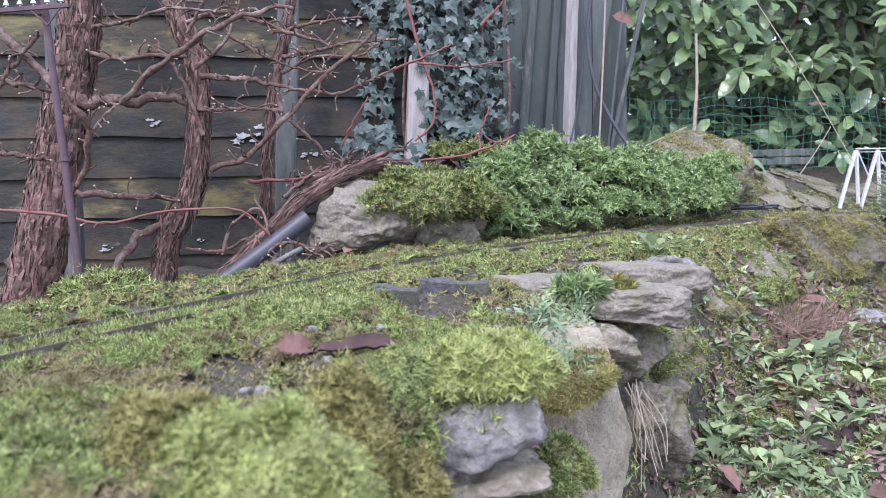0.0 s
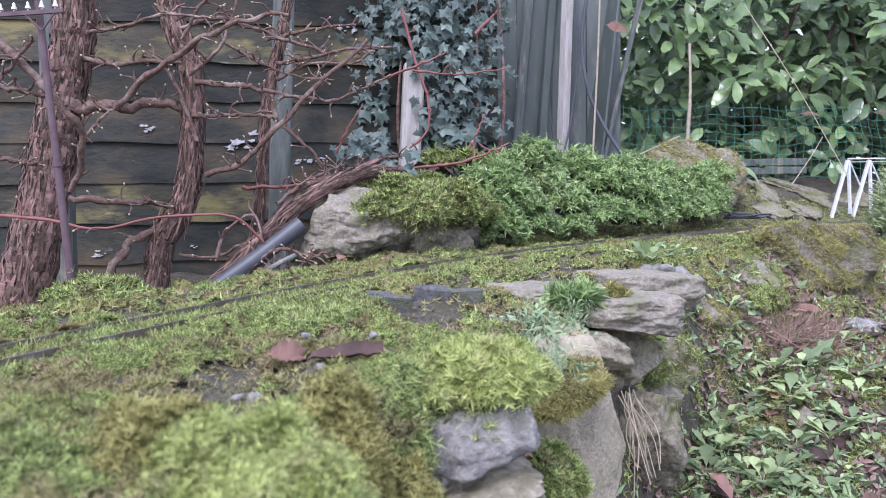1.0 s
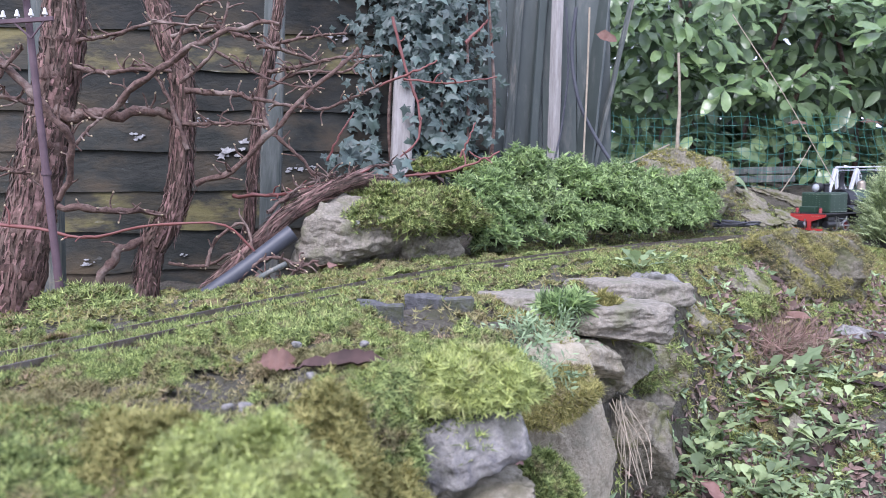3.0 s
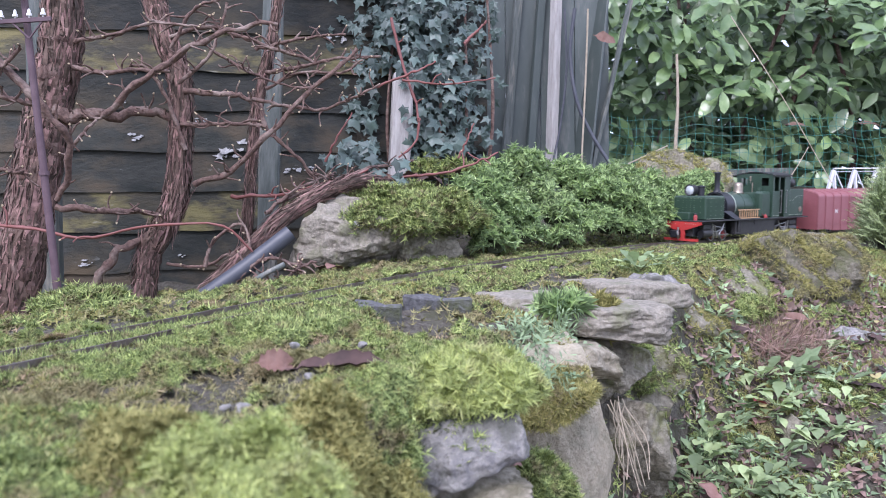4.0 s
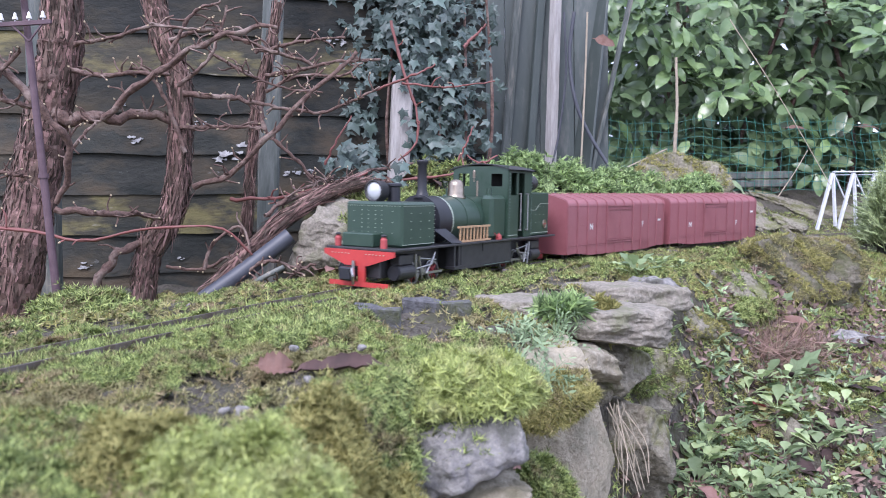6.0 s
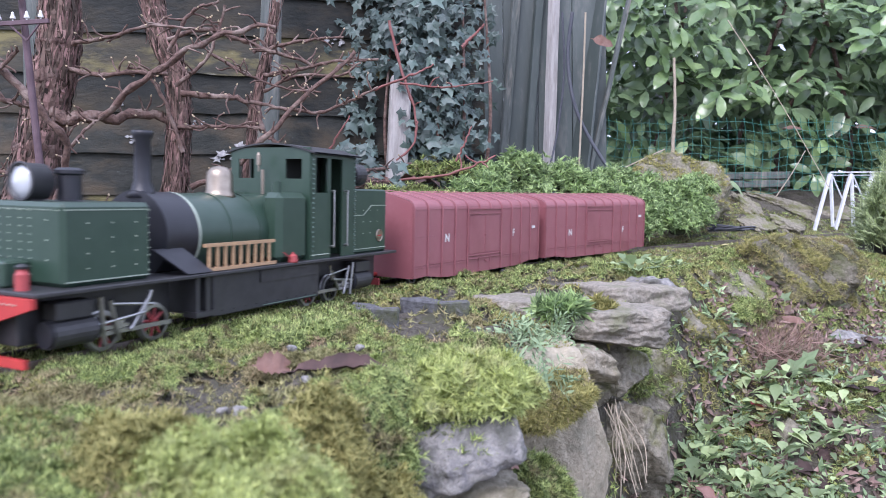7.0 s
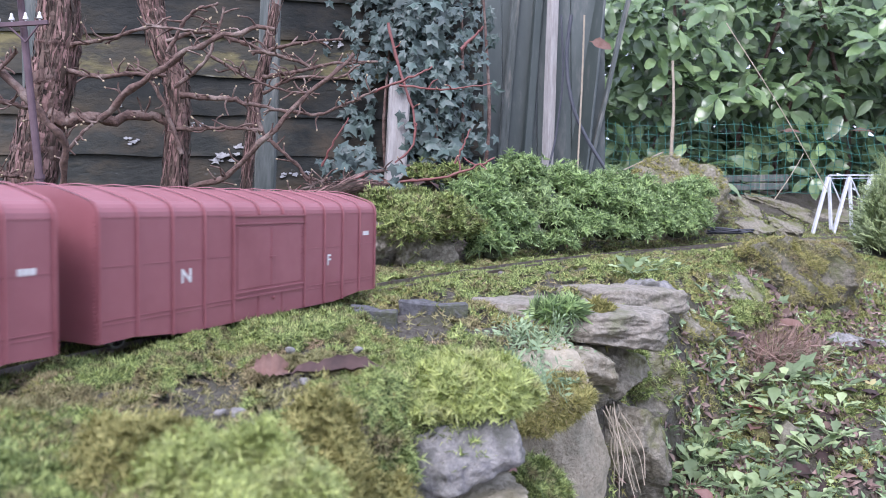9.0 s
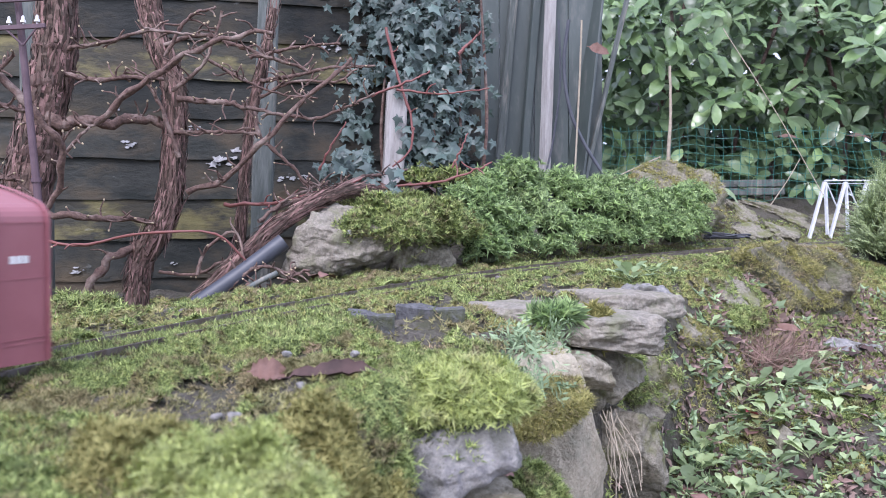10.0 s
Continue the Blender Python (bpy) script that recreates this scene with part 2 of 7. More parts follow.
def height(x, y):
    x, y = np.asarray(x, float), np.asarray(y, float)
    d, s = near_line(x, y)
    rail = 0.012 * np.clip(s, -1, 3.2)
    mound = np.clip(lumps(x, y, 48, 0.6) + 0.25, 0, 1.2)
    ledge = rail - 0.014 + 0.004 * lumps(x, y, 22) + 0.010 * mound
    bed = np.clip((d - 0.035) / 0.03, 0, 1)
    ledge = np.where(d < 0.065, (rail - 0.0065 + 0.002 * lumps(x, y, 60)) * (1 - bed) + ledge * bed, ledge)
    # the bed of the coping slabs
    ledge -= 0.034 * np.exp(-((((x - 0.14) / 0.075) ** 2 + ((y - 0.785) / 0.095) ** 2) ** 2)) + 0.028 * np.exp(-((((x - 0.226) / 0.06) ** 2 + ((y - 0.925) / 0.06) ** 2) ** 2))
    # the side towards the fence
    xe = np.interp(y, EDGE[:, 0], EDGE[:, 1])
    side = x - np.interp(y, LINE_Y[200:1200], LINE_X[200:1200])
    behind = np.clip(-side - 0.10, 0, 2.0)
    left = np.clip((-0.12 - x) / 0.15, 0, 1)
    ledge -= left * np.clip(behind - 0.05, 0, 0.4) * 0.15
    ledge += (1 - left) * 0.12 * np.clip((behind - 0.12) / 0.9, 0, 1) * np.clip((y - 1.1) / 0.6, 0, 1) * np.clip((1.0 - x) / 0.35, 0, 1)
    # the stony slope up to the hedge
    ledge += 0.15 * np.clip((d - 0.09) / 0.38, 0, 1) * (side < 0) * np.clip((x - 0.62) / 0.2, 0, 1) * np.clip((y - 1.7) / 0.2, 0, 1)
    # a step down in front of the edging blocks
    ledge -= 0.010 * np.clip((side - 0.165) / 0.03, 0, 1) * np.exp(-((y - 0.63) / 0.10) ** 2)
    # the bank on the garden side
    out = np.clip(x - xe, 0, None)
    bank = np.interp(y, [0.3, 0.8, 1.0, 1.4, 1.8], [-0.36, -0.25, -0.16, -0.085, -0.03]) + 0.010 * lumps(x, y, 18, 2.0)
    soft = np.clip((y - 0.9) / 0.5, 0, 1)
    f2 = np.clip(out / (0.05 + 0.28 * soft), 0, 1)
    h = ledge * (1 - f2) + np.minimum(bank, ledge - 0.01) * f2
    return h


def spread(a, b, fine, lo, hi):
    core = np.arange(a, b, fine)
    far = np.geomspace(fine, hi, 34)
    return np.concatenate([(a - np.geomspace(fine, lo, 34))[::-1], core, b + far])


def build_ground():
    gx, gy = spread(-0.95, 1.75, 0.011, 60, 60), spread(0.12, 2.7, 0.011, 60, 90)
    X, Y = np.meshgrid(gx, gy)
    Z = height(np.clip(X, -3, 4), np.clip(Y, -2, 4))
    n, m = X.shape
    i, k = np.meshgrid(np.arange(n - 1), np.arange(m - 1), indexing="ij")
    a = (i * m + k).ravel()
    me = tri_mesh("ground", np.stack([X, Y, Z], -1).reshape(-1, 3), np.stack([a, a + 1, a + m + 1, a + m], 1), M_SOIL, True)
    thing("ground", "dark gritty soil of a raised rockery bed", "ground", kind="structure", data=me)


build_ground()


# ---- track ----
def build_track():
    tr = thing("railway_track", "narrow model railway track half buried in moss", "railway track")
    ss = np.arange(-1.6, 5.0, 0.02)
    for side in (-0.0235, 0.0235):
        prof = [(-0.0012, -0.005), (-0.0012, 0.0), (0.0012, 0.0), (0.0012, -0.005)]
        v, q = [], []
        for s in ss:
            for w, h in prof:
                p = on_line(s, side + w)
                v.append((p.x, p.y, p.z + h))
        for i in range(len(ss) - 1):
            for k in range(3):
                q.append((i * 4 + k, i * 4 + k + 1, i * 4 + k + 5, i * 4 + k + 4))
        part("rail", tri_mesh("rail", v, q, M_RAIL), parent=tr)
    me = bm_mesh("sleeper", box(-0.0065, 0.0065, -0.038, 0.038, -0.012, -0.0058, 0.001), M_SLEEPER)
    for i, s in enumerate(np.arange(-0.6, 3.2, 0.03)):
        p = on_line(s)
        a = np.interp(s, LINE_S, LINE_TH)
        part("sleeper", me, parent=tr, at=Matrix.Translation(p) @ Matrix.Rotation(a, 4, "Z"))


build_track()


# ---- train ----
def rivets(bm, a, b, n, out, r=0.0007):
    a, b, out = Vector(a), Vector(b), Vector(out)
    for i in range(n):
        p = a.lerp(b, i / max(1, n - 1))
        m = Matrix.Translation(p) @ out.to_track_quat("Z", "Y").to_matrix().to_4x4()
        bmesh.ops.create_cone(bm, cap_ends=True, segments=6, radius1=r, radius2=r * 0.5, depth=r * 1.2, matrix=m)


def sheet(us, ws, holes, place, thick):
    """A plate on a grid of cuts, with some cells left open; place() gives a corner's point."""
    bm = bmesh.new()
    vs = [[bm.verts.new(place(u, w)) for w in ws] for u in us]
    for i in range(len(us) - 1):
        for k in range(len(ws) - 1):
            if (i, k) not in holes:
                bm.faces.new((vs[i][k], vs[i + 1][k], vs[i + 1][k + 1], vs[i][k + 1]))
    for v in [v for v in bm.verts if not v.link_faces]:
        bm.verts.remove(v)
    bmesh.ops.recalc_face_normals(bm, faces=bm.faces)
    bmesh.ops.solidify(bm, geom=list(bm.faces), thickness=thick)
    return bm


def wheel(name, parent, x, y, r, mat, label=""):
    """A spoked wheel whose axle lies along the vehicle's y axis."""
    ob = part(name, lathe([(r * 0.82, -0.002), (r * 1.1, -0.002), (r * 1.1, -0.0014), (r, -0.0012), (r, 0.002), (r * 0.82, 0.002), (r * 0.82, -0.002)], seg=24, caps=False),
              M_STEEL, parent, label, at=pose(x, y, r, -90 if y > 0 else 90))
    bm = bmesh.new()
    for i in range(8):
        a = i * math.pi / 4
        add_tube(bm, (0, 0, 0), (r * 0.9 * math.cos(a), r * 0.9 * math.sin(a), 0), 0.0011, 0.0009, 6)
    add_tube(bm, (0, 0, -0.002), (0, 0, 0.0025), 0.003, seg=10)
    part("spokes", bm, mat, ob)
    return ob


WHEELS = []


def build_loco():
    lo = thing("steam_locomotive", "dark green articulated model steam locomotive with red buffer beam", "locomotive")
    # chassis and running board
    part("running_board", box(-0.2264, 0.229, -0.053, 0.053, 0.0455, 0.0485, 0.0006), M_BLACK, lo)
    bm = box(-0.078, 0.07, -0.047, 0.047, 0.0115, 0.0455, 0.001)
    add_box(bm, -0.072, 0.012, 0.0465, 0.0482, 0.034, 0.0445)
    rivets(bm, (-0.07, 0.0475, 0.016), (0.06, 0.0475, 0.016), 10, (0, 1, 0))
    part("frame", bm, M_BLACK, lo, "deep black riveted plate frame")
    bm = bmesh.new()
    for z in (0.0135,):
        add_box(bm, -0.07, 0.01, 0.0478, 0.0490, z, z + 0.0007)
    part("lining", bm, M_RIVET, lo)
    part("step", box(0.072, 0.092, 0.036, 0.05, 0.014, 0.018), M_BLACK, lo)
    bm = box(0.074, 0.079, 0.036, 0.048, 0.014, 0.046)
    add_box(bm, 0.086, 0.09, 0.036, 0.048, 0.014, 0.046)
    part("step_hanger", bm, M_BLACK, lo)
    # front power unit
    part("front_bogie", box(0.095, 0.222, -0.026, 0.026, 0.012, 0.0455, 0.001), M_BLACK, lo)
    part("rear_bogie", box(-0.222, -0.07, -0.026, 0.026, 0.012, 0.0455, 0.001), M_BLACK, lo)
    # three axles have dull red wheels, the last one black
    for x, col in ((0.163, M_DULLRED), (0.117, M_DULLRED), (-0.0804, M_DULLRED), (-0.12, M_UNDER)):
        for y in (-0.0245, 0.0245):
            WHEELS.append((wheel("driving_wheel", lo, x, y * 1.25, 0.0135, col, "red spoked driving wheel with steel tyre" if col is M_DULLRED else "black driving wheel with steel tyre"), x, y * 1.25, 0.0135))
    for x0, way in ((0.195, -1), (-0.165, 1)):
        for sgn in (-1, 1):
            y = sgn * 0.038
            cyl = part("cylinder", tube((x0 - 0.016, y, 0.019), (x0 + 0.016, y, 0.019), 0.0095, seg=20), M_BLACK, lo)
            for a, b in ((0.016, 0.018), (-0.018, -0.016)):
                part("cylinder_cover", tube((x0 + a, y, 0.019), (x0 + b, y, 0.019), 0.0085, seg=20), M_SMOKEBOX, cyl)
            part("valve_chest", box(x0 - 0.014, x0 + 0.014, y - 0.007, y + 0.007, 0.028, 0.040, 0.001), M_BLACK, lo)
            yr = sgn * 0.041
            bm = box(min(x0 + way * 0.085, x0 + way * 0.018), max(x0 + way * 0.085, x0 + way * 0.018), yr - 0.001, yr + 0.001, 0.0125, 0.0155)
            part("coupling_rod", bm, M_STEEL, lo, "bright steel coupling rod")
            bm = bmesh.new()
            for (xa, za), (xb, zb_), r in (((0.018, 0.021), (0.058, 0.025), 0.0012), ((0.024, 0.006), (0.020, 0.040), 0.0018), ((0.036, 0.008), (0.028, 0.037), 0.0015),
                                           ((0.046, 0.014), (0.060, 0.034), 0.0014), ((0.030, 0.034), (0.066, 0.030), 0.0011), ((0.058, 0.025), (0.064, 0.040), 0.0014)):
                add_tube(bm, (x0 + way * xa, yr + sgn * 0.002, za), (x0 + way * xb, yr + sgn * 0.003, zb_), r, seg=8)
            add_box(bm, min(x0 + way * 0.045, x0 + way * 0.018), max(x0 + way * 0.045, x0 + way * 0.018), yr - 0.0015, yr + 0.0015, 0.0165, 0.019)
            add_box(bm, min(x0 + way * 0.040, x0 + way * 0.032), max(x0 + way * 0.040, x0 + way * 0.032), yr - 0.002, yr + 0.003, 0.0155, 0.0225, 0.0006)
            part("valve_gear", bm, M_STEEL, lo, "bright steel valve gear")
    # buffer beams
    def beam(name, x, s):
        bm = bmesh.new()
        prof = [(-0.053, 0.0455), (0.053, 0.0455), (0.053, 0.0395), (0.014, 0.027), (0.010, 0.0265), (0.010, 0.0075), (0.045, 0.0075), (0.045, 0.0018),
                (-0.045, 0.0018), (-0.045, 0.0075), (0.0, 0.0075), (0.0, 0.0265), (-0.020, 0.027), (-0.053, 0.0395)]
        front = [bm.verts.new((x + s * 0.0015, y, z)) for y, z in prof]
        back = [bm.verts.new((x - s * 0.0015, y, z)) for y, z in prof]
        bm.faces.new(front)
        bm.faces.new(back[::-1])
        for i in range(len(prof)):
            k = (i + 1) % len(prof)
            bm.faces.new((front[i], front[k], back[k], back[i]))
        ob = part(name, bm, M_RED, lo, "bright red buffer beam with cut-away sides")
        bm = bmesh.new()
        for y0 in (-0.040, 0.012):
            rivets(bm, (x + s * 0.002, y0, 0.041), (x + s * 0.002, y0 + 0.026, 0.041), 6, (s, 0, 0), 0.0008)
        part("rivet_row", bm, M_LINE, ob)
        return ob
    b = beam("buffer_beam", 0.2305, 1)
    bm = box(0.229, 0.243, -0.022, -0.003, 0.009, 0.0255, 0.002)
    part("coupler", bm, M_SMOKEBOX, b)
    bm = tube((0.238, -0.004, 0.022), (0.246, 0.004, 0.016), 0.0035, 0.002, 8)
    add_tube(bm, (0.246, 0.004, 0.016), (0.243, 0.002, 0.006), 0.002, 0.0015, 8)
    add_tube(bm, (0.236, -0.004, 0.022), (0.236, -0.004, 0.033), 0.002, seg=8)
    part("coupling_hook", bm, M_STEEL, b)
    part("rear_beam", box(-0.2285, -0.226, -0.030, 0.030, 0.006, 0.014), M_DULLRED, lo)
    # front water tank
    bm = box(0.1300, 0.2030, -0.0435, 0.0435, 0.0485, 0.1035, 0.0030)
    part("front_tank", bm, M_GREEN, lo, "dark green riveted water tank")
    bm = bmesh.new()
    for y in (-0.0175, -0.0075, 0.0035, 0.0130):
        rivets(bm, (0.2033, y, 0.056), (0.2033, y, 0.098), 9, (1, 0, 0), 0.0006)
    rivets(bm, (0.2033, -0.040, 0.0985), (0.2033, 0.040, 0.0985), 22, (1, 0, 0), 0.0006)
    for y in (-0.030, 0.029):
        rivets(bm, (0.2033, y, 0.066), (0.2033, y, 0.092), 3, (1, 0, 0), 0.0007)
    for x in (0.144, 0.164, 0.184):
        rivets(bm, (x, 0.0438, 0.060), (x, 0.0438, 0.090), 4, (0, 1, 0), 0.0007)
    rivets(bm, (0.1325, 0.0438, 0.055), (0.1325, 0.0438, 0.098), 9, (0, 1, 0), 0.0006)
    part("tank_rivets", bm, M_LINE, lo)
    bm = box(0.132, 0.201, 0.0434, 0.0439, 0.0515, 0.0522)
    add_box(bm, 0.132, 0.201, 0.0434, 0.0439, 0.0985, 0.099)
    part("tank_lining", bm, M_LINE, lo)
    part("toolbox", box(0.2032, 0.222, -0.034, 0.014, 0.0485, 0.0655, 0.0015), M_GREEN, lo)
    for y in (-0.040, 0.030):
        jack = part("marker_lamp", lathe([(0.0042, 0.0), (0.0042, 0.010), (0.003, 0.012), (0.003, 0.0135)], pose(0.221, y, 0.0485), 12), M_DULLRED, lo, "small red marker lamp")
        part("lamp_cap", lathe([(0.0035, 0.0), (0.004, 0.0015), (0.002, 0.003)], pose(0.221, y, 0.062), 10), M_BLACK, jack)
    # headlamp and the pipe stand beside it
    lamp = part("headlamp", lathe([(0.0095, -0.012), (0.0125, -0.009), (0.0128, 0.006), (0.0135, 0.0068), (0.0135, 0.008), (0.0118, 0.0082), (0.0118, 0.006)], pose(0.188, -0.006, 0.1165, 0, 90), 24),
                M_BLACK, lo, "round black headlamp with silvered glass", smooth=True)
    part("lens", lathe([(0.0001, 0.0095), (0.006, 0.0085), (0.0115, 0.0062), (0.0118, 0.005)], pose(0.188, -0.006, 0.1165, 0, 90), 24), M_LENS, lamp, smooth=True)
    part("lamp_bracket", box(0.182, 0.192, -0.012, 0.0, 0.1015, 0.1045), M_BLACK, lamp)
    part("filler", lathe([(0.0105, 0), (0.0105, 0.002), (0.0080, 0.003), (0.0080, 0.0200), (0.0098, 0.0212), (0.0098, 0.0236), (0.0070, 0.0252), (0.0001, 0.0256)], pose(0.166, 0.004, 0.1015), 20), M_SMOKEBOX, lo)
    # boiler, smokebox, chimney, dome
    zb = 0.0770
    R = 0.0335
    def drum(x0, x1, r, mat, name, label=""):
        return part(name, tube((x0, 0, zb), (x1, 0, zb), r, seg=112), mat, lo, label, smooth=False)
    sb = drum(0.0720, 0.1040, R + 0.0006, M_SMOKEBOX, "smokebox", "blue-black smokebox")
    drum(0.1015, 0.1060, R + 0.0015, M_SMOKEBOX, "smokebox_ring")
    drum(-0.06, 0.0720, R, M_GREEN, "boiler", "dark green boiler with brass bands")
    for x in (0.0705, 0.032, -0.006):
        drum(x - 0.0012, x + 0.0012, R + 0.0007, M_LINE if x > 0.06 else M_GREEN, "boiler_band")
    bm = bmesh.new()
    vs = [bm.verts.new(c) for c in ((0.119, 0.0335, 0.068), (0.089, 0.0335, 0.068), (0.076, 0.0525, 0.0495), (0.103, 0.0525, 0.0495), (0.119, 0.030, 0.068), (0.089, 0.030, 0.068), (0.076, 0.049, 0.0495), (0.103, 0.049, 0.0495))]
    for f in ((0, 1, 2, 3), (4, 7, 6, 5), (0, 4, 5, 1), (2, 6, 7, 3), (1, 5, 6, 2), (0, 3, 7, 4)):
        bm.faces.new([vs[i] for i in f])
    part("smokebox_apron", bm, M_SMOKEBOX, lo)
    part("chimney", lathe([(0.0125, -0.003), (0.0090, 0.002), (0.0066, 0.010), (0.0062, 0.042), (0.0074, 0.044), (0.0082, 0.047), (0.0078, 0.049), (0.0055, 0.049), (0.0055, 0.03)], pose(0.097, 0, 0.1095), 24),
         M_SMOKEBOX, lo, "tall black stovepipe chimney", smooth=True)
    part("dome", lathe([(0.0155, -0.003), (0.0128, 0.001), (0.0118, 0.004), (0.0115, 0.016), (0.0105, 0.0205), (0.0074, 0.0238), (0.003, 0.0252), (0.0001, 0.0255)], pose(0.010, 0, 0.1095), 24),
         M_BRASS, lo, "polished brass steam dome", smooth=True)
    # side tanks beside the firebox
    for sgn in (-1, 1):
        y0, y1 = sorted((sgn * 0.024, sgn * 0.0455))
        tk = part("side_tank", box(-0.0614, -0.017, y0, y1, 0.0485, 0.1125, 0.005), M_GREEN, lo, "dark green side tank")
        part("tank_filler", tube((-0.026, sgn * 0.035, 0.1120), (-0.026, sgn * 0.035, 0.1225), 0.0042, seg=12), M_GREEN, tk)
    lad = part("ladder", box(-0.005, 0.082, 0.0475, 0.0500, 0.0685, 0.0712), M_WOOD, lo, "pale wooden ladder laid along the boiler")
    part("rail", box(-0.007, 0.082, 0.0475, 0.0500, 0.0492, 0.0518), M_WOOD, lad)
    for i in range(9):
        x = 0.001 + i * 0.0093
        part("rung", box(x, x + 0.0022, 0.0478, 0.0497, 0.0518, 0.0685), M_WOOD, lad)
    can = part("oil_can", lathe([(0.0042, 0), (0.0046, 0.001), (0.004, 0.006), (0.0015, 0.008), (0.0012, 0.0095)], pose(-0.032, 0.0495, 0.0485), 12), M_DULLRED, lo, "tiny red oil can")
    part("spout", tube((-0.029, 0.0495, 0.052), (-0.018, 0.0495, 0.0585), 0.001, 0.0006, 6), M_DULLRED, can)
    # cab
    z0, z1 = 0.0485, 0.151
    for sgn in (-1, 1):
        y0, y1 = sorted((sgn * 0.0475, sgn * 0.0495))
        bm = sheet((-0.1408, -0.1158, -0.0950, -0.0895, -0.0695, -0.0614), (z0, 0.113, 0.147, z1), {(1, 0), (1, 1), (3, 1)},
                   lambda u, w: (u, sgn * 0.0485, w), 0.002)
        cs = part("cab_side", bm, M_GREEN, lo, "dark green riveted cab side with open doorway")
        bm = bmesh.new()
        rivets(bm, (-0.0640, sgn * 0.0497, 0.052), (-0.0640, sgn * 0.0497, 0.149), 22, (0, sgn, 0), 0.0011)
        part("cab_rivets", bm, M_RIVET, cs)
        bm = bmesh.new()
        rivets(bm, (-0.1385, sgn * 0.0497, 0.052), (-0.1385, sgn * 0.0497, 0.149), 22, (0, sgn, 0), 0.0011)
        part("cab_rivets", bm, M_RIVET, cs)
        for x in (-0.0955, -0.120):
            bm = tube((x, sgn * 0.0525, 0.060), (x, sgn * 0.0525, 0.115), 0.0008, seg=8)
            for z in (0.060, 0.115):
                add_tube(bm, (x, sgn * 0.049, z), (x, sgn * 0.0532, z), 0.0013, seg=8)
            part("handrail", bm, M_STEEL, cs, "brass and steel handrail")
        bm = box(-0.091, -0.0625, y0 + sgn * 0.0004, y1 + sgn * 0.0004, 0.0525, 0.0532)
        part("cab_lining", bm, M_LINE, cs)
    bm = sheet((-0.0475, -0.038, -0.019, 0.019, 0.038, 0.0475), (z0, 0.126, 0.145, 0.156), {(1, 1), (3, 1)}, lambda u, w: (-0.0625, u, w), 0.002)
    part("cab_front", bm, M_GREEN, lo, "dark green cab front with two square windows")
    bm = bmesh.new()
    add_box(bm, -0.1408, -0.1388, -0.0475, 0.0475, z0, 0.156)
    part("cab_back", bm, M_GREEN, lo)
    part("firebox_backhead", box(-0.085, -0.0634, -0.03, 0.03, z0, 0.115, 0.004), M_DARKIN, lo)
    # solid block added so that the cab openings look dark
    part("cab_bulkhead", box(-0.136, -0.0645, -0.008, 0.008, z0, 0.150), M_DARKIN, lo, "black block standing for the shade inside the cab")
    bm = bmesh.new()
    n = 12
    ring = []
    for i in range(n + 1):
        y = -0.0535 + 0.107 * i / n
        ring.append((y, 0.1500 + 0.0090 * (1 - (y / 0.0535) ** 2)))
    rows = [[bm.verts.new((x, y, z + dz)) for y, z in ring] for x, dz in ((-0.0585, 0), (-0.1445, 0), (-0.1445, 0.0015), (-0.0585, 0.0015))]
    for a, c in ((0, 1), (1, 2), (2, 3), (3, 0)):
        for i in range(n):
            bm.faces.new((rows[a][i], rows[a][i + 1], rows[c][i + 1], rows[c][i]))
    part("cab_roof", bm, M_BLACK, lo, "curved black cab roof")
    part("whistle", lathe([(0.0008, 0), (0.0008, 0.006), (0.0022, 0.0065), (0.0022, 0.016), (0.0005, 0.0185)], pose(-0.049, -0.004, 0.132), 10), M_BRASS, lo, "small brass whistle")
    bm = tube((-0.045, 0.004, 0.1105), (-0.045, 0.004, 0.134), 0.0016, seg=8)
    part("safety_valve", bm, M_BRASS, lo)
    # rear bunker tank
    part("rear_tank", box(-0.2135, -0.1408, -0.0455, 0.0455, 0.0485, 0.1180, 0.002), M_GREEN, lo, "dark green rear bunker tank")
    bm = bmesh.new()
    rivets(bm, (-0.146, 0.0458, 0.054), (-0.146, 0.0458, 0.115), 14, (0, 1, 0), 0.0006)
    for x in (-0.163, -0.178, -0.193):
        rivets(bm, (x, 0.0458, 0.070), (x, 0.0458, 0.095), 3, (0, 1, 0), 0.0006)
    add_box(bm, -0.212, -0.142, 0.0452, 0.0459, 0.0530, 0.0537)
    add_box(bm, -0.164, -0.144, 0.0452, 0.0459, 0.0895, 0.0901)
    add_box(bm, -0.212, -0.178, 0.0452, 0.0459, 0.1000, 0.1006)
    add_box(bm, -0.180, -0.162, 0.0452, 0.0459, 0.0945, 0.0951, m=Matrix.Translation((-0.171, 0, 0.0948)) @ Matrix.Rotation(radians(33), 4, "Y") @ Matrix.Translation((0.171, 0, -0.0948)))
    part("bunker_lining", bm, M_LINE, lo)
    bd = part("number_badge", lathe([(0.0001, 0.0004), (0.0058, 0.0004), (0.0066, 0.0009), (0.0072, 0.0004), (0.0072, -0.0004)], pose(-0.1975, 0.0458, 0.0665, -90), 24), M_BRASS, lo, "round brass badge")
    part("writing", box(-0.2015, -0.1935, 0.0460, 0.0465, 0.0658, 0.0672), M_RED, bd)
    part("rear_lamp", lathe([(0.004, -0.010), (0.009, -0.008), (0.0115, -0.003), (0.0118, 0.008), (0.010, 0.0095)], pose(-0.166, 0.032, 0.1330, 0, -90), 20), M_BLACK, lo)
    return lo


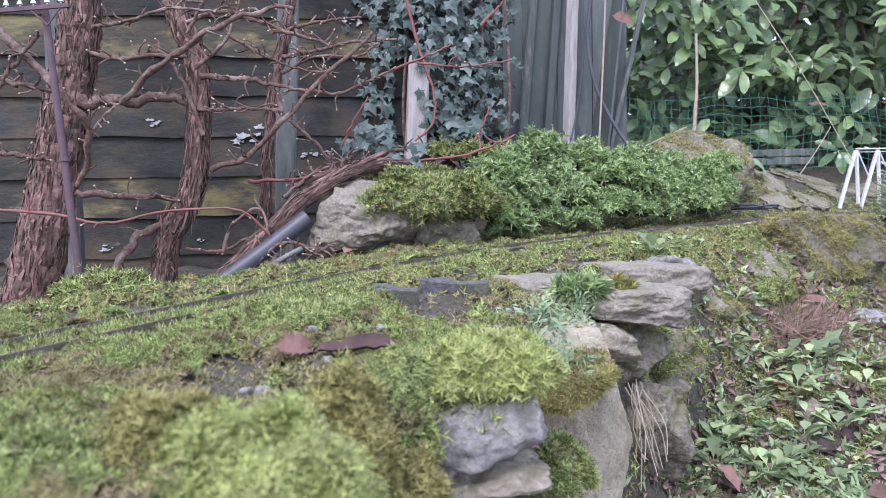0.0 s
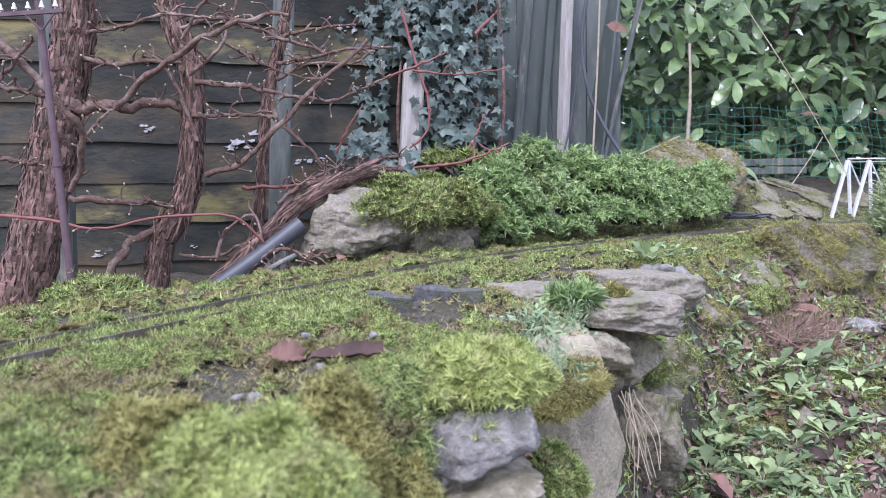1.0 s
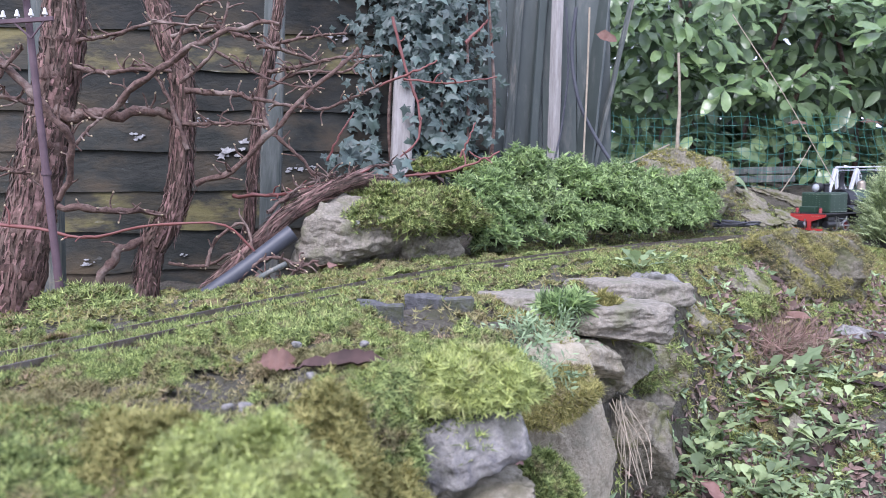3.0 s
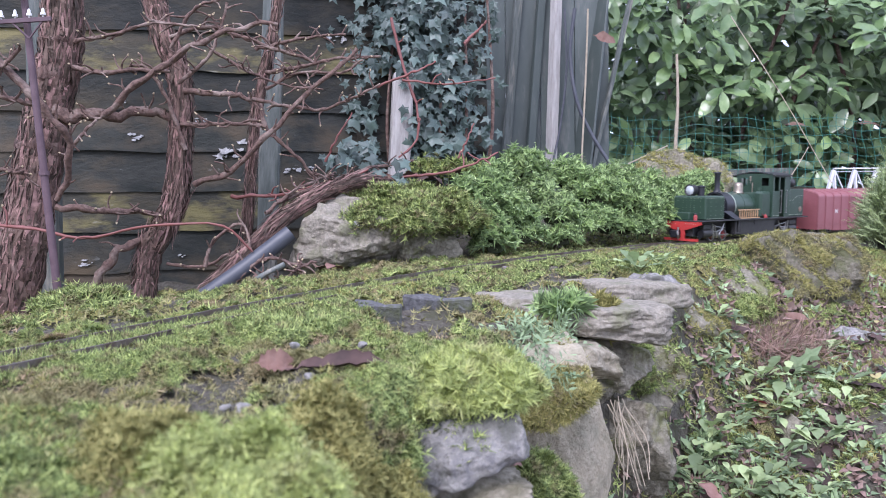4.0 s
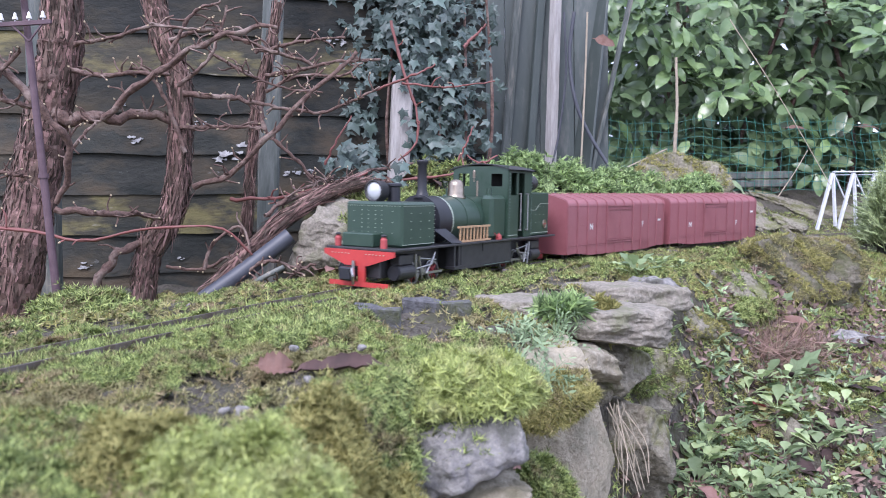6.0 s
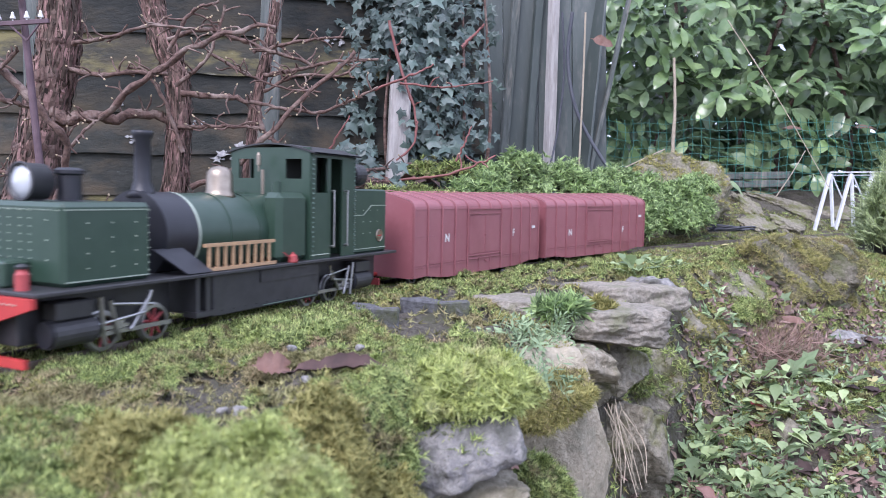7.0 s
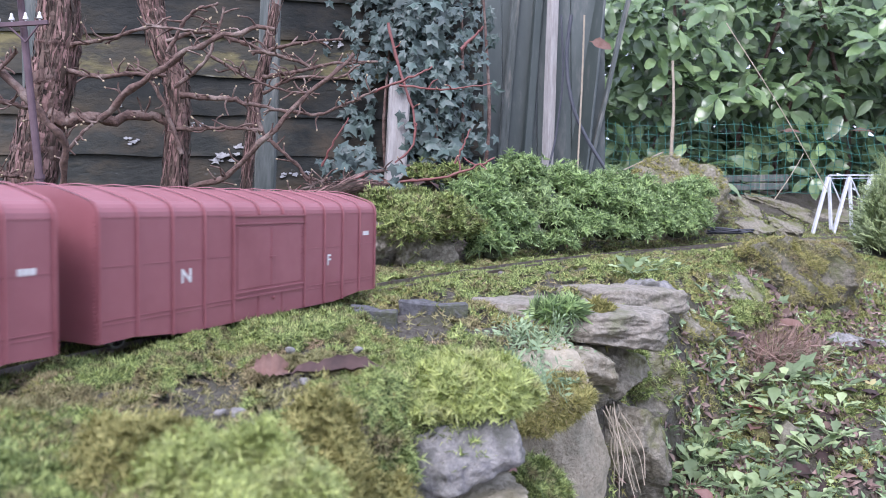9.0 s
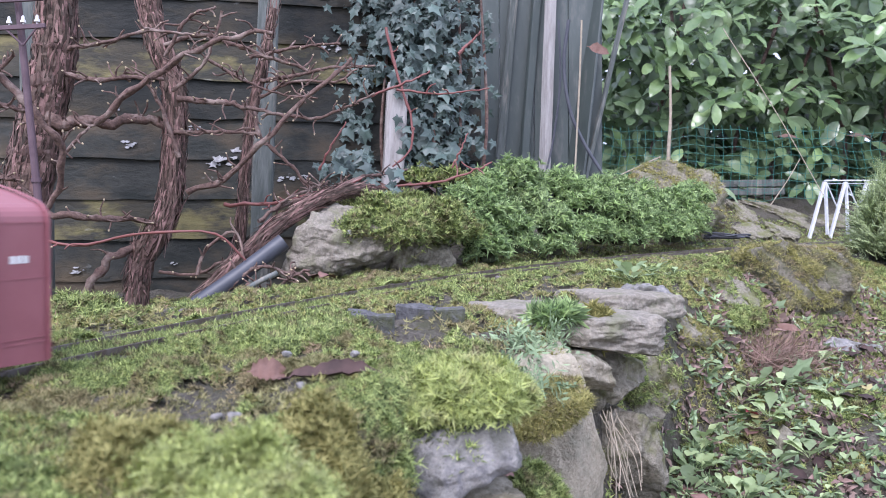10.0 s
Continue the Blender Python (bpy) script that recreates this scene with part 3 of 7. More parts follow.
def build_wagon(marks):
    wa = thing("box_wagon", "red oxide bogie goods wagon with ribbed sides and curved roof", "wagon", group="train wagons")
    L, W, B = 0.1795, 0.0574, 0.359 / 11
    # outline of the body across the wagon
    def body_ring(grow=0.0, low=0.012):
        pts = [(-W - grow, low), (-W - grow, 0.0955)]
        for i in range(1, 6):
            a = math.pi - i * (math.pi / 2) / 6
            pts.append((-W + 0.014 + (0.014 + grow) * math.cos(a), 0.0955 + (0.0115 + grow) * math.sin(a)))
        for y in (-0.03, -0.015, 0.0, 0.015, 0.03):
            pts.append((y, 0.1155 + grow - 0.0085 * (y / 0.0434) ** 2))
        return pts + [(-y, z) for y, z in pts[6::-1]]
    def shell(x0, x1, grow, low):
        bm = bmesh.new()
        ring = body_ring(grow, low)
        a = [bm.verts.new((x0, y, z)) for y, z in ring]
        b = [bm.verts.new((x1, y, z)) for y, z in ring]
        for i in range(len(ring) - 1):
            bm.faces.new((a[i], a[i + 1], b[i + 1], b[i]))
        bm.faces.new((a[-1], a[0], b[0], b[-1]))
        bm.faces.new(a)
        bm.faces.new(b[::-1])
        return bm
    bm = shell(-L, L, 0, 0.026)
    body = part("body", bm, M_WAGON, wa, smooth=False)
    # fish-bellied side sheets
    for sgn in (-1, 1):
        bm = bmesh.new()
        prof = [(-L, 0.0265), (L, 0.0265), (L, 0.0115), (L - 0.030, 0.0125), (L - 0.078, 0.0075), (-L + 0.078, 0.0075), (-L + 0.030, 0.0125), (-L, 0.0115)]
        a = [bm.verts.new((x, sgn * W, z)) for x, z in prof]
        b = [bm.verts.new((x, sgn * (W - 0.002), z)) for x, z in prof]
        bm.faces.new(a)
        bm.faces.new(b[::-1])
        for i in range(len(prof)):
            k = (i + 1) % len(prof)
            bm.faces.new((a[i], a[k], b[k], b[i]))
        part("side_sill", bm, M_WAGON, wa, "fish-bellied lower side sheet")
    for x0, x1 in ((-L, -L + 0.002), (L - 0.002, L)):
        part("end_sill", box(x0, x1, -W + 0.002, W - 0.002, 0.0115, 0.0262), M_WAGON, wa)
    for i in range(12):
        x = L - i * B
        x = min(max(x, -L + 0.0012), L - 0.0012)
        door_rib = i in (5, 6)
        ring = body_ring(0.0020, 0.0130 if i in (0, 1, 10, 11) else 0.0085)
        if door_rib:
            ring = [p for p in ring if p[1] > 0.094]
        bm = bmesh.new()
        inner = [(y * (1 - 0.0012 / W), z - 0.0006) for y, z in ring]
        rows = [[bm.verts.new((x + d, y, z)) for y, z in src] for d, src in ((-0.0010, inner), (-0.0007, ring), (0.0007, ring), (0.0010, inner))]
        for r0, r1 in zip(rows, rows[1:]):
            for k in range(len(ring) - 1):
                bm.faces.new((r0[k], r0[k + 1], r1[k + 1], r1[k]))
        part("rib", bm, M_WAGON, wa)
        if door_rib:
            for sgn in (-1, 1):
                y0, y1 = sorted((sgn * W, sgn * (W + 0.001)))
                part("rib", box(x - 0.001, x + 0.001, y0, y1, 0.0085, 0.0265), M_WAGON, wa)
    for sgn in (-1, 1):
        y = lambda a, b: sorted((sgn * (W + a), sgn * (W + b)))
        xa, xb = L - 7 * B + 0.002, L - 4 * B - 0.002
        door = part("door", box(xa + 0.004, xb - 0.003, *y(-0.0005, 0.0008), 0.0335, 0.0855, 0.0004), M_WAGON, wa, "sheet-steel double doors")
        for z in (0.0872, 0.0935, 0.0305, 0.0262):
            part("door_runner", box(xa, xb, *y(0.0, 0.0018), z, z + 0.0012), M_WAGON, door)
        bm = box((xa + xb) / 2 - 0.0006, (xa + xb) / 2 + 0.0006, *y(0.0006, 0.0014), 0.034, 0.085)
        rivets(bm, ((xa + xb) / 2 + 0.0015, sgn * (W + 0.0008), 0.06), ((xa + xb) / 2 + 0.0015, sgn * (W + 0.0008), 0.083), 7, (0, sgn, 0), 0.0006)
        rivets(bm, (xa + 0.002, sgn * (W + 0.0008), 0.036), (xa + 0.002, sgn * (W + 0.0008), 0.086), 14, (0, sgn, 0), 0.0006)
        part("door_seam", bm, M_WAGON, door)
        bm = box((xa + xb) / 2 - 0.004, (xa + xb) / 2 + 0.002, *y(0.0008, 0.0028), 0.0575, 0.0592)
        add_tube(bm, ((xa + xb) / 2 - 0.003, sgn * (W + 0.001), 0.0225), ((xa + xb) / 2 - 0.003, sgn * (W + 0.003), 0.0225), 0.0016, seg=8)
        part("latch", bm, M_WAGON, door)
        bm = box(-L, L, *y(-0.0002, 0.0004), 0.0945, 0.0952)
        for x0, x1 in ((-L, xa - 0.004), (xb + 0.004, L)):
            add_box(bm, x0, x1, *y(-0.0002, 0.0004), 0.0620, 0.0625)
            add_box(bm, x0, x1, *y(-0.0002, 0.0005), 0.0265, 0.0271)
            add_box(bm, x0, x1, *y(-0.0002, 0.0005), 0.0235, 0.0240)
        part("plate_seam", bm, M_WAGON, wa)
        bm = bmesh.new()
        for x in (L + 0.0002, -L - 0.0002):
            rivets(bm, (x, sgn * (W - 0.0022), 0.014), (x, sgn * (W - 0.0022), 0.095), 30, (1 if x > 0 else -1, 0, 0), 0.0007)
        rivets(bm, (L - 0.0025, sgn * W, 0.014), (L - 0.0025, sgn * W, 0.095), 30, (0, sgn, 0), 0.0010)
        part("corner_rivets", bm, M_WAGON, wa)
        zN, zF, zP = marks
        for ch, x, z, s in (("N", L - 2.42 * B, zN, 0.0148), ("F", L - 8.27 * B, zF, 0.0148)):
            cu = bpy.data.curves.new("letter", "FONT")
            cu.body, cu.size, cu.align_x, cu.align_y, cu.extrude, cu.offset = ch, s, "CENTER", "CENTER", 0.0001, 0.0003
            t = bpy.data.objects.new("letter", cu)
            scene.collection.objects.link(t)
            dg = bpy.context.evaluated_depsgraph_get()
            me = bpy.data.meshes.new_from_object(t.evaluated_get(dg))
            bpy.data.objects.remove(t)
            me.materials.clear()
            me.materials.append(M_WHITE)
            part("letter", me, parent=wa, label="white painted letter %s" % ch, at=pose(x, sgn * (W + 0.0003), z, 90, 0, 180 if sgn > 0 else 0))
        x = L - 10.42 * B
        bm = bmesh.new()
        for i in range(3):
            add_box(bm, x - 0.0055 + i * 0.004, x - 0.0022 + i * 0.004, *y(0.0, 0.0004), zP - 0.0022, zP + 0.0022)
        part("running_number", bm, M_WHITE, wa, "white painted figures")
    # bogies
    for x in (-0.115, 0.115):
        bo = part("bogie", box(x - 0.042, x + 0.042, -0.034, 0.034, 0.0095, 0.0155, 0.001), M_UNDER, wa, "black bogie frame")
        for dx in (-0.026, 0.026):
            for y in (-0.0295, 0.0295):
                WHEELS.append((wheel("wheel", wa, x + dx, y, 0.0085, M_UNDER), x + dx, y, 0.0085))
    bm = box(-0.055, 0.055, -0.035, 0.035, 0.012, 0.026)
    part("underframe", bm, M_UNDER, wa)
    for s in (-1, 1):
        part("coupler", box(min(s * (L - 0.004), s * (L + 0.016)), max(s * (L - 0.004), s * (L + 0.016)), -0.005, 0.005, 0.0125, 0.0165, 0.001), M_RED, wa, "red coupling bar")
    return wa


loco = build_loco()
_loco_wheels = len(WHEELS)
wagon = build_wagon((0.0575, 0.0575, 0.0640))
_wagon_wheels = len(WHEELS)
second_wagon = build_wagon((0.0500, 0.0490, 0.0735))


# ---- garden surfaces ----
M_MOSS = material("bright_green_moss", (0.38, 0.46, 0.17), 0.8, second=(0.21, 0.27, 0.095), scale=130, thin=0.3, island=0.75, third=(0.21, 0.19, 0.095), third_scale=52, third_cut=(0.50, 0.62), spec=0.25)
M_MOSS_PALE = material("pale_fresh_moss", (0.50, 0.565, 0.21), 0.8, second=(0.34, 0.40, 0.13), scale=90, thin=0.35, island=0.4, third=(0.42, 0.42, 0.2), third_scale=30)
M_MOSS_OLD = material("olive_brown_moss", (0.33, 0.33, 0.15), 0.85, second=(0.23, 0.205, 0.105), scale=40, thin=0.25, island=0.55, third=(0.34, 0.265, 0.165), third_scale=15, spec=0.2)
M_MOSS_GOLD = material("yellow_moss", (0.41, 0.39, 0.15), 0.8, second=(0.28, 0.27, 0.10), scale=60, thin=0.3, island=0.4, spec=0.2)
M_FERNY = material("fresh_feathery_foliage", (0.38, 0.50, 0.235), 0.6, second=(0.25, 0.36, 0.15), scale=30, thin=0.3, island=0.65, third=(0.36, 0.46, 0.23), third_scale=7, spec=0.3)
M_GREYLEAF = material("grey_green_foliage", (0.33, 0.43, 0.25), 0.65, second=(0.24, 0.33, 0.18), scale=40, thin=0.3, island=0.3, spec=0.3)
# near-black green, standing in for the shade between leaves
M_SHADE_CORE = material("painted_inner_shade", (0.045, 0.06, 0.025), 0.95, second=(0.03, 0.025, 0.018), scale=60, bump=0.003)
M_CONIFER = material("fine_conifer_needles", (0.40, 0.47, 0.25), 0.6, second=(0.30, 0.38, 0.17), scale=25, thin=0.25, island=0.5)
M_STONE = material("pale_limestone", (0.47, 0.425, 0.335), 0.92, second=(0.25, 0.225, 0.165), scale=170, third=(0.20, 0.185, 0.12), third_scale=38, third_cut=(0.48, 0.66), bump=0.005, bump_scale=220)
M_BUFF = material("pale_buff_sandstone", (0.60, 0.53, 0.40), 0.94, second=(0.45, 0.395, 0.29), scale=210, third=(0.36, 0.335, 0.245), third_scale=46, third_cut=(0.46, 0.68), bump=0.005, bump_scale=260)
M_STONE_GREY = material("grey_lichened_stone", (0.37, 0.355, 0.325), 0.9, second=(0.20, 0.195, 0.20), scale=190, third=(0.15, 0.15, 0.13), third_scale=45, third_cut=(0.5, 0.62), bump=0.004, bump_scale=240)
M_STONE_MOSSY = material("algae_stained_rock", (0.36, 0.33, 0.26), 0.92, second=(0.17, 0.155, 0.11), scale=150, third=(0.18, 0.185, 0.08), third_scale=24, third_cut=(0.48, 0.62), bump=0.006, bump_scale=180)
M_STONE_DARK = material("dark_weathered_rock", (0.235, 0.215, 0.165), 0.92, second=(0.11, 0.10, 0.07), scale=150, third=(0.12, 0.125, 0.06), third_scale=24, third_cut=(0.46, 0.62), bump=0.006, bump_scale=180)
M_COPING = material("weathered_coping_stone", (0.37, 0.335, 0.275), 0.93, second=(0.21, 0.19, 0.15), scale=210, third=(0.20, 0.20, 0.12), third_scale=34, third_cut=(0.5, 0.7), bump=0.004, bump_scale=240)
M_SLATE = material("damp_grey_edging_concrete", (0.15, 0.15, 0.155), 0.85, second=(0.075, 0.075, 0.08), scale=160, third=(0.10, 0.11, 0.06), third_scale=40, bump=0.004, bump_scale=200)
M_BOARD = material("flaking_green_fence_stain", (0.018, 0.022, 0.019), 0.6, spec=0.25, second=(0.042, 0.044, 0.038), scale=11, third=(0.085, 0.066, 0.040), third_scale=4.5, third_cut=(0.46, 0.70), objects=0.35, bump=0.003, bump_scale=36, stretch=(1.3, 2.5, 2.5), flaking=(0.26, 0.27, 0.26), flaking_scale=16, flaking_cut=(0.66, 0.78))
M_BOARD_OCHRE = material("bare_ochre_board", (0.060, 0.052, 0.033), 0.6, spec=0.3, second=(0.022, 0.026, 0.022), scale=6, third=(0.15, 0.135, 0.055), third_scale=7, third_cut=(0.50, 0.64), objects=0.3, bump=0.003, bump_scale=36, stretch=(1.0, 2.5, 2.5), flaking=(0.30, 0.30, 0.27), flaking_scale=14, flaking_cut=(0.64, 0.74))
M_POST = material("grey_green_weathered_post", (0.14, 0.155, 0.145), 0.85, second=(0.075, 0.09, 0.082), scale=40, third=(0.28, 0.26, 0.22), third_scale=12, bump=0.002, stretch=(3, 3, 0.4))
M_POST_PALE = material("bleached_timber", (0.48, 0.46, 0.44), 0.85, second=(0.32, 0.30, 0.28), scale=40, bump=0.002, stretch=(3, 3, 0.4))
M_SHED = material("dull_green_shed_paint", (0.062, 0.080, 0.074), 0.5, second=(0.092, 0.112, 0.104), scale=8, third=(0.14, 0.148, 0.135), third_scale=16, third_cut=(0.55, 0.7), bump=0.001, stretch=(2, 2, 0.5))
M_BARK = material("shaggy_vine_bark", (0.14, 0.085, 0.068), 0.95, second=(0.045, 0.026, 0.021), scale=90, third=(0.22, 0.155, 0.13), third_scale=25, bump=0.006, bump_scale=50, island=0.6, stretch=(2.5, 2.5, 0.25))
M_CANE = material("brown_vine_cane", (0.195, 0.122, 0.098), 0.8, second=(0.075, 0.044, 0.036), scale=130, third=(0.28, 0.215, 0.18), third_scale=30, bump=0.003, bump_scale=200)
M_CANE_RED = material("young_red_cane", (0.22, 0.095, 0.085), 0.6, second=(0.19, 0.06, 0.05), scale=50)
M_BUD = material("pale_cut_tips", (0.5, 0.4, 0.26), 0.8, scale=60)
M_POLE = material("purple_brown_paint", (0.085, 0.05, 0.062), 0.6, second=(0.12, 0.075, 0.088), scale=50)
M_PIPE = material("dark_grey_plastic_pipe", (0.05, 0.055, 0.07), 0.45, second=(0.075, 0.08, 0.095), scale=30)
M_LAUREL = material("glossy_laurel_leaf", (0.115, 0.195, 0.075), 0.24, second=(0.18, 0.265, 0.11), scale=18, thin=0.1, objects=0.45, island=0.0, spec=0.6)
M_LAUREL_MASS = material("laurel_leaf_mass", (0.115, 0.185, 0.085), 0.30, second=(0.165, 0.24, 0.115), scale=18, thin=0.15, island=0.5)
M_IVY = material("blue_green_ivy_leaf", (0.055, 0.090, 0.075), 0.45, second=(0.105, 0.145, 0.128), scale=45, objects=0.4, spec=0.5)
M_DEAD = material("dead_brown_leaf", (0.20, 0.125, 0.10), 0.85, second=(0.13, 0.07, 0.05), scale=60, objects=0.4, bump=0.001)
M_DEAD_DARK = material("rotting_dark_leaf", (0.075, 0.045, 0.038), 0.8, second=(0.04, 0.025, 0.022), scale=60, objects=0.3)
M_YELLOW = material("yellowed_leaf", (0.42, 0.37, 0.17), 0.7, scale=60, objects=0.2)
M_PINK = material("wine_red_leaf", (0.35, 0.05, 0.08), 0.6, scale=50, objects=0.3)
M_ROSETTE = material("soft_green_rosette_leaf", (0.34, 0.43, 0.22), 0.55, second=(0.25, 0.34, 0.15), scale=40, thin=0.25, objects=0.5, third=(0.38, 0.42, 0.25), third_scale=30)
M_TWIG = material("dry_red_brown_stems", (0.27, 0.19, 0.155), 0.9, second=(0.25, 0.17, 0.12), scale=50, island=0.5)
M_STRAW = material("bleached_dry_roots", (0.42, 0.36, 0.27), 0.9, scale=60, island=0.3)
M_NET = material("green_plastic_net", (0.03, 0.17, 0.13), 0.5, scale=30)
M_BRIDGE = material("white_painted_metal", (0.75, 0.77, 0.8), 0.5, second=(0.6, 0.62, 0.65), scale=60)
M_LICHEN = material("white_flaking_lime", (0.60, 0.60, 0.60), 0.9, second=(0.30, 0.30, 0.30), scale=120)
M_PINKSTONE = material("dull_purple_stone", (0.23, 0.20, 0.21), 0.9, scale=50, bump=0.002)


def ground_z(x, y):
    return float(height(np.array([x]), np.array([y]))[0])


# ---- rocks ----
def rock_bm(size, seed, cuts=7, sub=4, rough=0.13, square=4.0):
    """A worn block of stone: a squared ball broken by cutting planes, then roughened and pitted."""
    rng = random.Random(seed)
    bm = bmesh.new()
    bmesh.ops.create_icosphere(bm, subdivisions=sub, radius=1.0)
    planes = [(Vector((rng.gauss(0, 1), rng.gauss(0, 1), rng.gauss(0, 0.8))).normalized(), rng.uniform(0.62, 0.95)) for _ in range(cuts)]
    off = Vector((rng.uniform(0, 50),) * 3)
    least = min(size)
    for v in bm.verts:
        c = v.co
        c = c / (abs(c.x) ** square + abs(c.y) ** square + abs(c.z) ** square) ** (1 / square)
        for n, d in planes:
            k = c.dot(n)
            if k > d:
                c = c - n * (k - d) * 0.92
        q = c * 1.7 + off
        c = c * (1 + rough * noise.fractal(q * 1.3, 1.0, 2.0, 3))
        p = Vector((c.x * size[0], c.y * size[1], c.z * size[2]))
        for f, amount in ((1.3, 1.0), (4.2, 0.5), (13.0, 0.24), (34.0, 0.12)):
            w = p * (f / least) + off
            p += Vector((noise.noise(w), noise.noise(w + Vector((17, 0, 0))), noise.noise(w + Vector((0, 17, 0))))) * least * rough * amount
        v.co = p
    return bm


def rock(name, at, size, seed, mat, label, turn=0.0, tilt=(0, 0), group="", category="rock", sub=5, cuts=7, rough=0.13, square=5.0):
    """size: half widths. at: the middle."""
    bm = rock_bm(size, seed, cuts, sub, rough, square)
    return thing(name, label, category, pose(*at, tilt[0], tilt[1], turn), group=group, data=bm, mat=mat, smooth=True)


# ---- foliage builders ----
def frame_of(nrm, rng):
    n = nrm / (np.linalg.norm(nrm, axis=1)[:, None] + 1e-9)
    r = rng.normal(size=n.shape)
    u = np.cross(n, r)
    u /= np.linalg.norm(u, axis=1)[:, None] + 1e-9
    return n, u, np.cross(n, u)


def sprigs(pts, nrm, length, width, blades, spread_, rng, fine=False):
    """Little stars of pointed blades, two triangles each, or one where they are fine."""
    n, u, w = frame_of(nrm, rng)
    M = len(pts)
    L = np.broadcast_to(length, (M,))[:, None] * rng.uniform(0.6, 1.3, (M, blades))
    a = rng.uniform(0, 2 * np.pi, (M, 1)) + np.arange(blades)[None] * 2.4 + rng.normal(size=(M, blades)) * 0.3
    out = np.cos(a)[..., None] * u[:, None] + np.sin(a)[..., None] * w[:, None]
    side = -np.sin(a)[..., None] * u[:, None] + np.cos(a)[..., None] * w[:, None]
    sp = spread_ * rng.uniform(0.4, 1.3, (M, blades))[..., None]
    mid = pts[:, None] + L[..., None] * 0.5 * (n[:, None] * 0.9 + out * sp * 0.6)
    tip = pts[:, None] + L[..., None] * (n[:, None] * (1 - 0.3 * sp) + out * sp)
    hw = np.broadcast_to(width, (M,))[:, None, None] * 0.5
    base = pts[:, None] + 0 * mid
    if fine:
        v = np.stack([base + side * hw, tip, base - side * hw], 2).reshape(-1, 3)
        return v, np.arange(M * blades * 3).reshape(-1, 3)
    v = np.stack([base, mid + side * hw, tip, mid - side * hw], 2).reshape(-1, 3)
    k = np.arange(M * blades)[:, None] * 4
    return v, np.concatenate([k + [0, 1, 2], k + [0, 2, 3]], 0)


def normals_of(x, y, e=0.004):
    gx = (height(x + e, y) - height(x - e, y)) / (2 * e)
    gy = (height(x, y + e) - height(x, y - e)) / (2 * e)
    return np.stack([-gx, -gy, np.ones_like(gx)], 1)


def sample_mesh(ob, count, rng, least_up=-1.0, cover=0.0, seed=0.0):
    """Random places and normals on a thing's faces, in the world."""
    me, m = ob.data, ob.matrix_basis
    nf = len(me.polygons)
    area, cen, nor = np.empty(nf), np.empty(nf * 3), np.empty(nf * 3)
    me.polygons.foreach_get("area", area)
    me.polygons.foreach_get("center", cen)
    me.polygons.foreach_get("normal", nor)
    cen, nor = cen.reshape(-1, 3), nor.reshape(-1, 3)
    R, T = np.array(m.to_3x3()), np.array(m.translation)
    i = rng.choice(nf, count, p=area / area.sum())
    p, n = cen[i] @ R.T + T, nor[i] @ R.T
    p = p + rng.normal(size=p.shape) * np.sqrt(area[i])[:, None] * 0.35
    keep = (n[:, 2] > least_up) & (lumps(p[:, 0] + p[:, 2], p[:, 1] - p[:, 2], 60, seed) > cover)
    return p[keep], n[keep]


def lift(p, n, d=-0.001):
    return p + n * d


def fronds(pts, nrm, length, rng, pairs=4, leaf=0.35, droop=0.3):
    """Feathery leaves: a stalk with pairs of narrow leaflets."""
    n, u, w = frame_of(nrm, rng)
    M = len(pts)
    L = np.broadcast_to(length, (M,)) * rng.uniform(0.6, 1.25, M)
    a = rng.uniform(0, 2 * np.pi, M)
    out = np.cos(a)[:, None] * u + np.sin(a)[:, None] * w
    sd = np.cross(n, out)
    tilt = rng.uniform(0.3, 1.1, M)[:, None]
    vs, fs, base = [], [], 0
    def at(t):
        return pts + L[:, None] * (t * n * (1 - droop * t * tilt) + t * out * tilt)
    tip = at(1.0)
    hw = (L * 0.035)[:, None]
    v = np.stack([pts - sd * hw, pts + sd * hw, tip], 1).reshape(-1, 3)
    vs.append(v)
    fs.append(np.arange(M * 3).reshape(-1, 3))
    base = M * 3
    for j in range(pairs):
        t = 0.35 + 0.6 * j / max(1, pairs - 1)
        root = at(t)
        fwd = at(min(1.15, t + 0.1)) - at(t)
        fwd /= np.linalg.norm(fwd, axis=1)[:, None] + 1e-9
        for s in (-1, 1):
            ll = L * leaf * (1.1 - 0.5 * t) * rng.uniform(0.7, 1.2, M)
            d = (fwd * 0.75 + s * sd + n * 0.25 * rng.normal(size=(M, 1)))
            d /= np.linalg.norm(d, axis=1)[:, None]
            e = root + d * ll[:, None]
            ww = np.cross(d, n) * (ll * 0.16)[:, None]
            mid = root + d * (ll * 0.6)[:, None]
            vs.append(np.stack([root, mid + ww, e, mid - ww], 1).reshape(-1, 3))
            k = np.arange(M)[:, None] * 4 + base
            fs += [k + [0, 1, 2], k + [0, 2, 3]]
            base += M * 4
    return np.vstack(vs), np.vstack(fs)


def mound_points(c, r, count, rng):
    """Places and normals on the upper half of a lumpy cushion."""
    d = rng.normal(size=(count, 3))
    d[:, 2] = np.abs(d[:, 2]) - 0.15
    d /= np.linalg.norm(d, axis=1)[:, None]
    k = 1 + 0.22 * np.sin(d[:, 0] * 7 + c[0] * 40) * np.cos(d[:, 1] * 6 + c[1] * 30) + 0.1 * rng.normal(size=count)
    k *= np.where(rng.random(count) < 0.3, rng.uniform(0.5, 1.0, count), 1.0)
    return np.array(c) + d * np.array(r) * k[:, None], d + np.array([0, 0, 0.6])


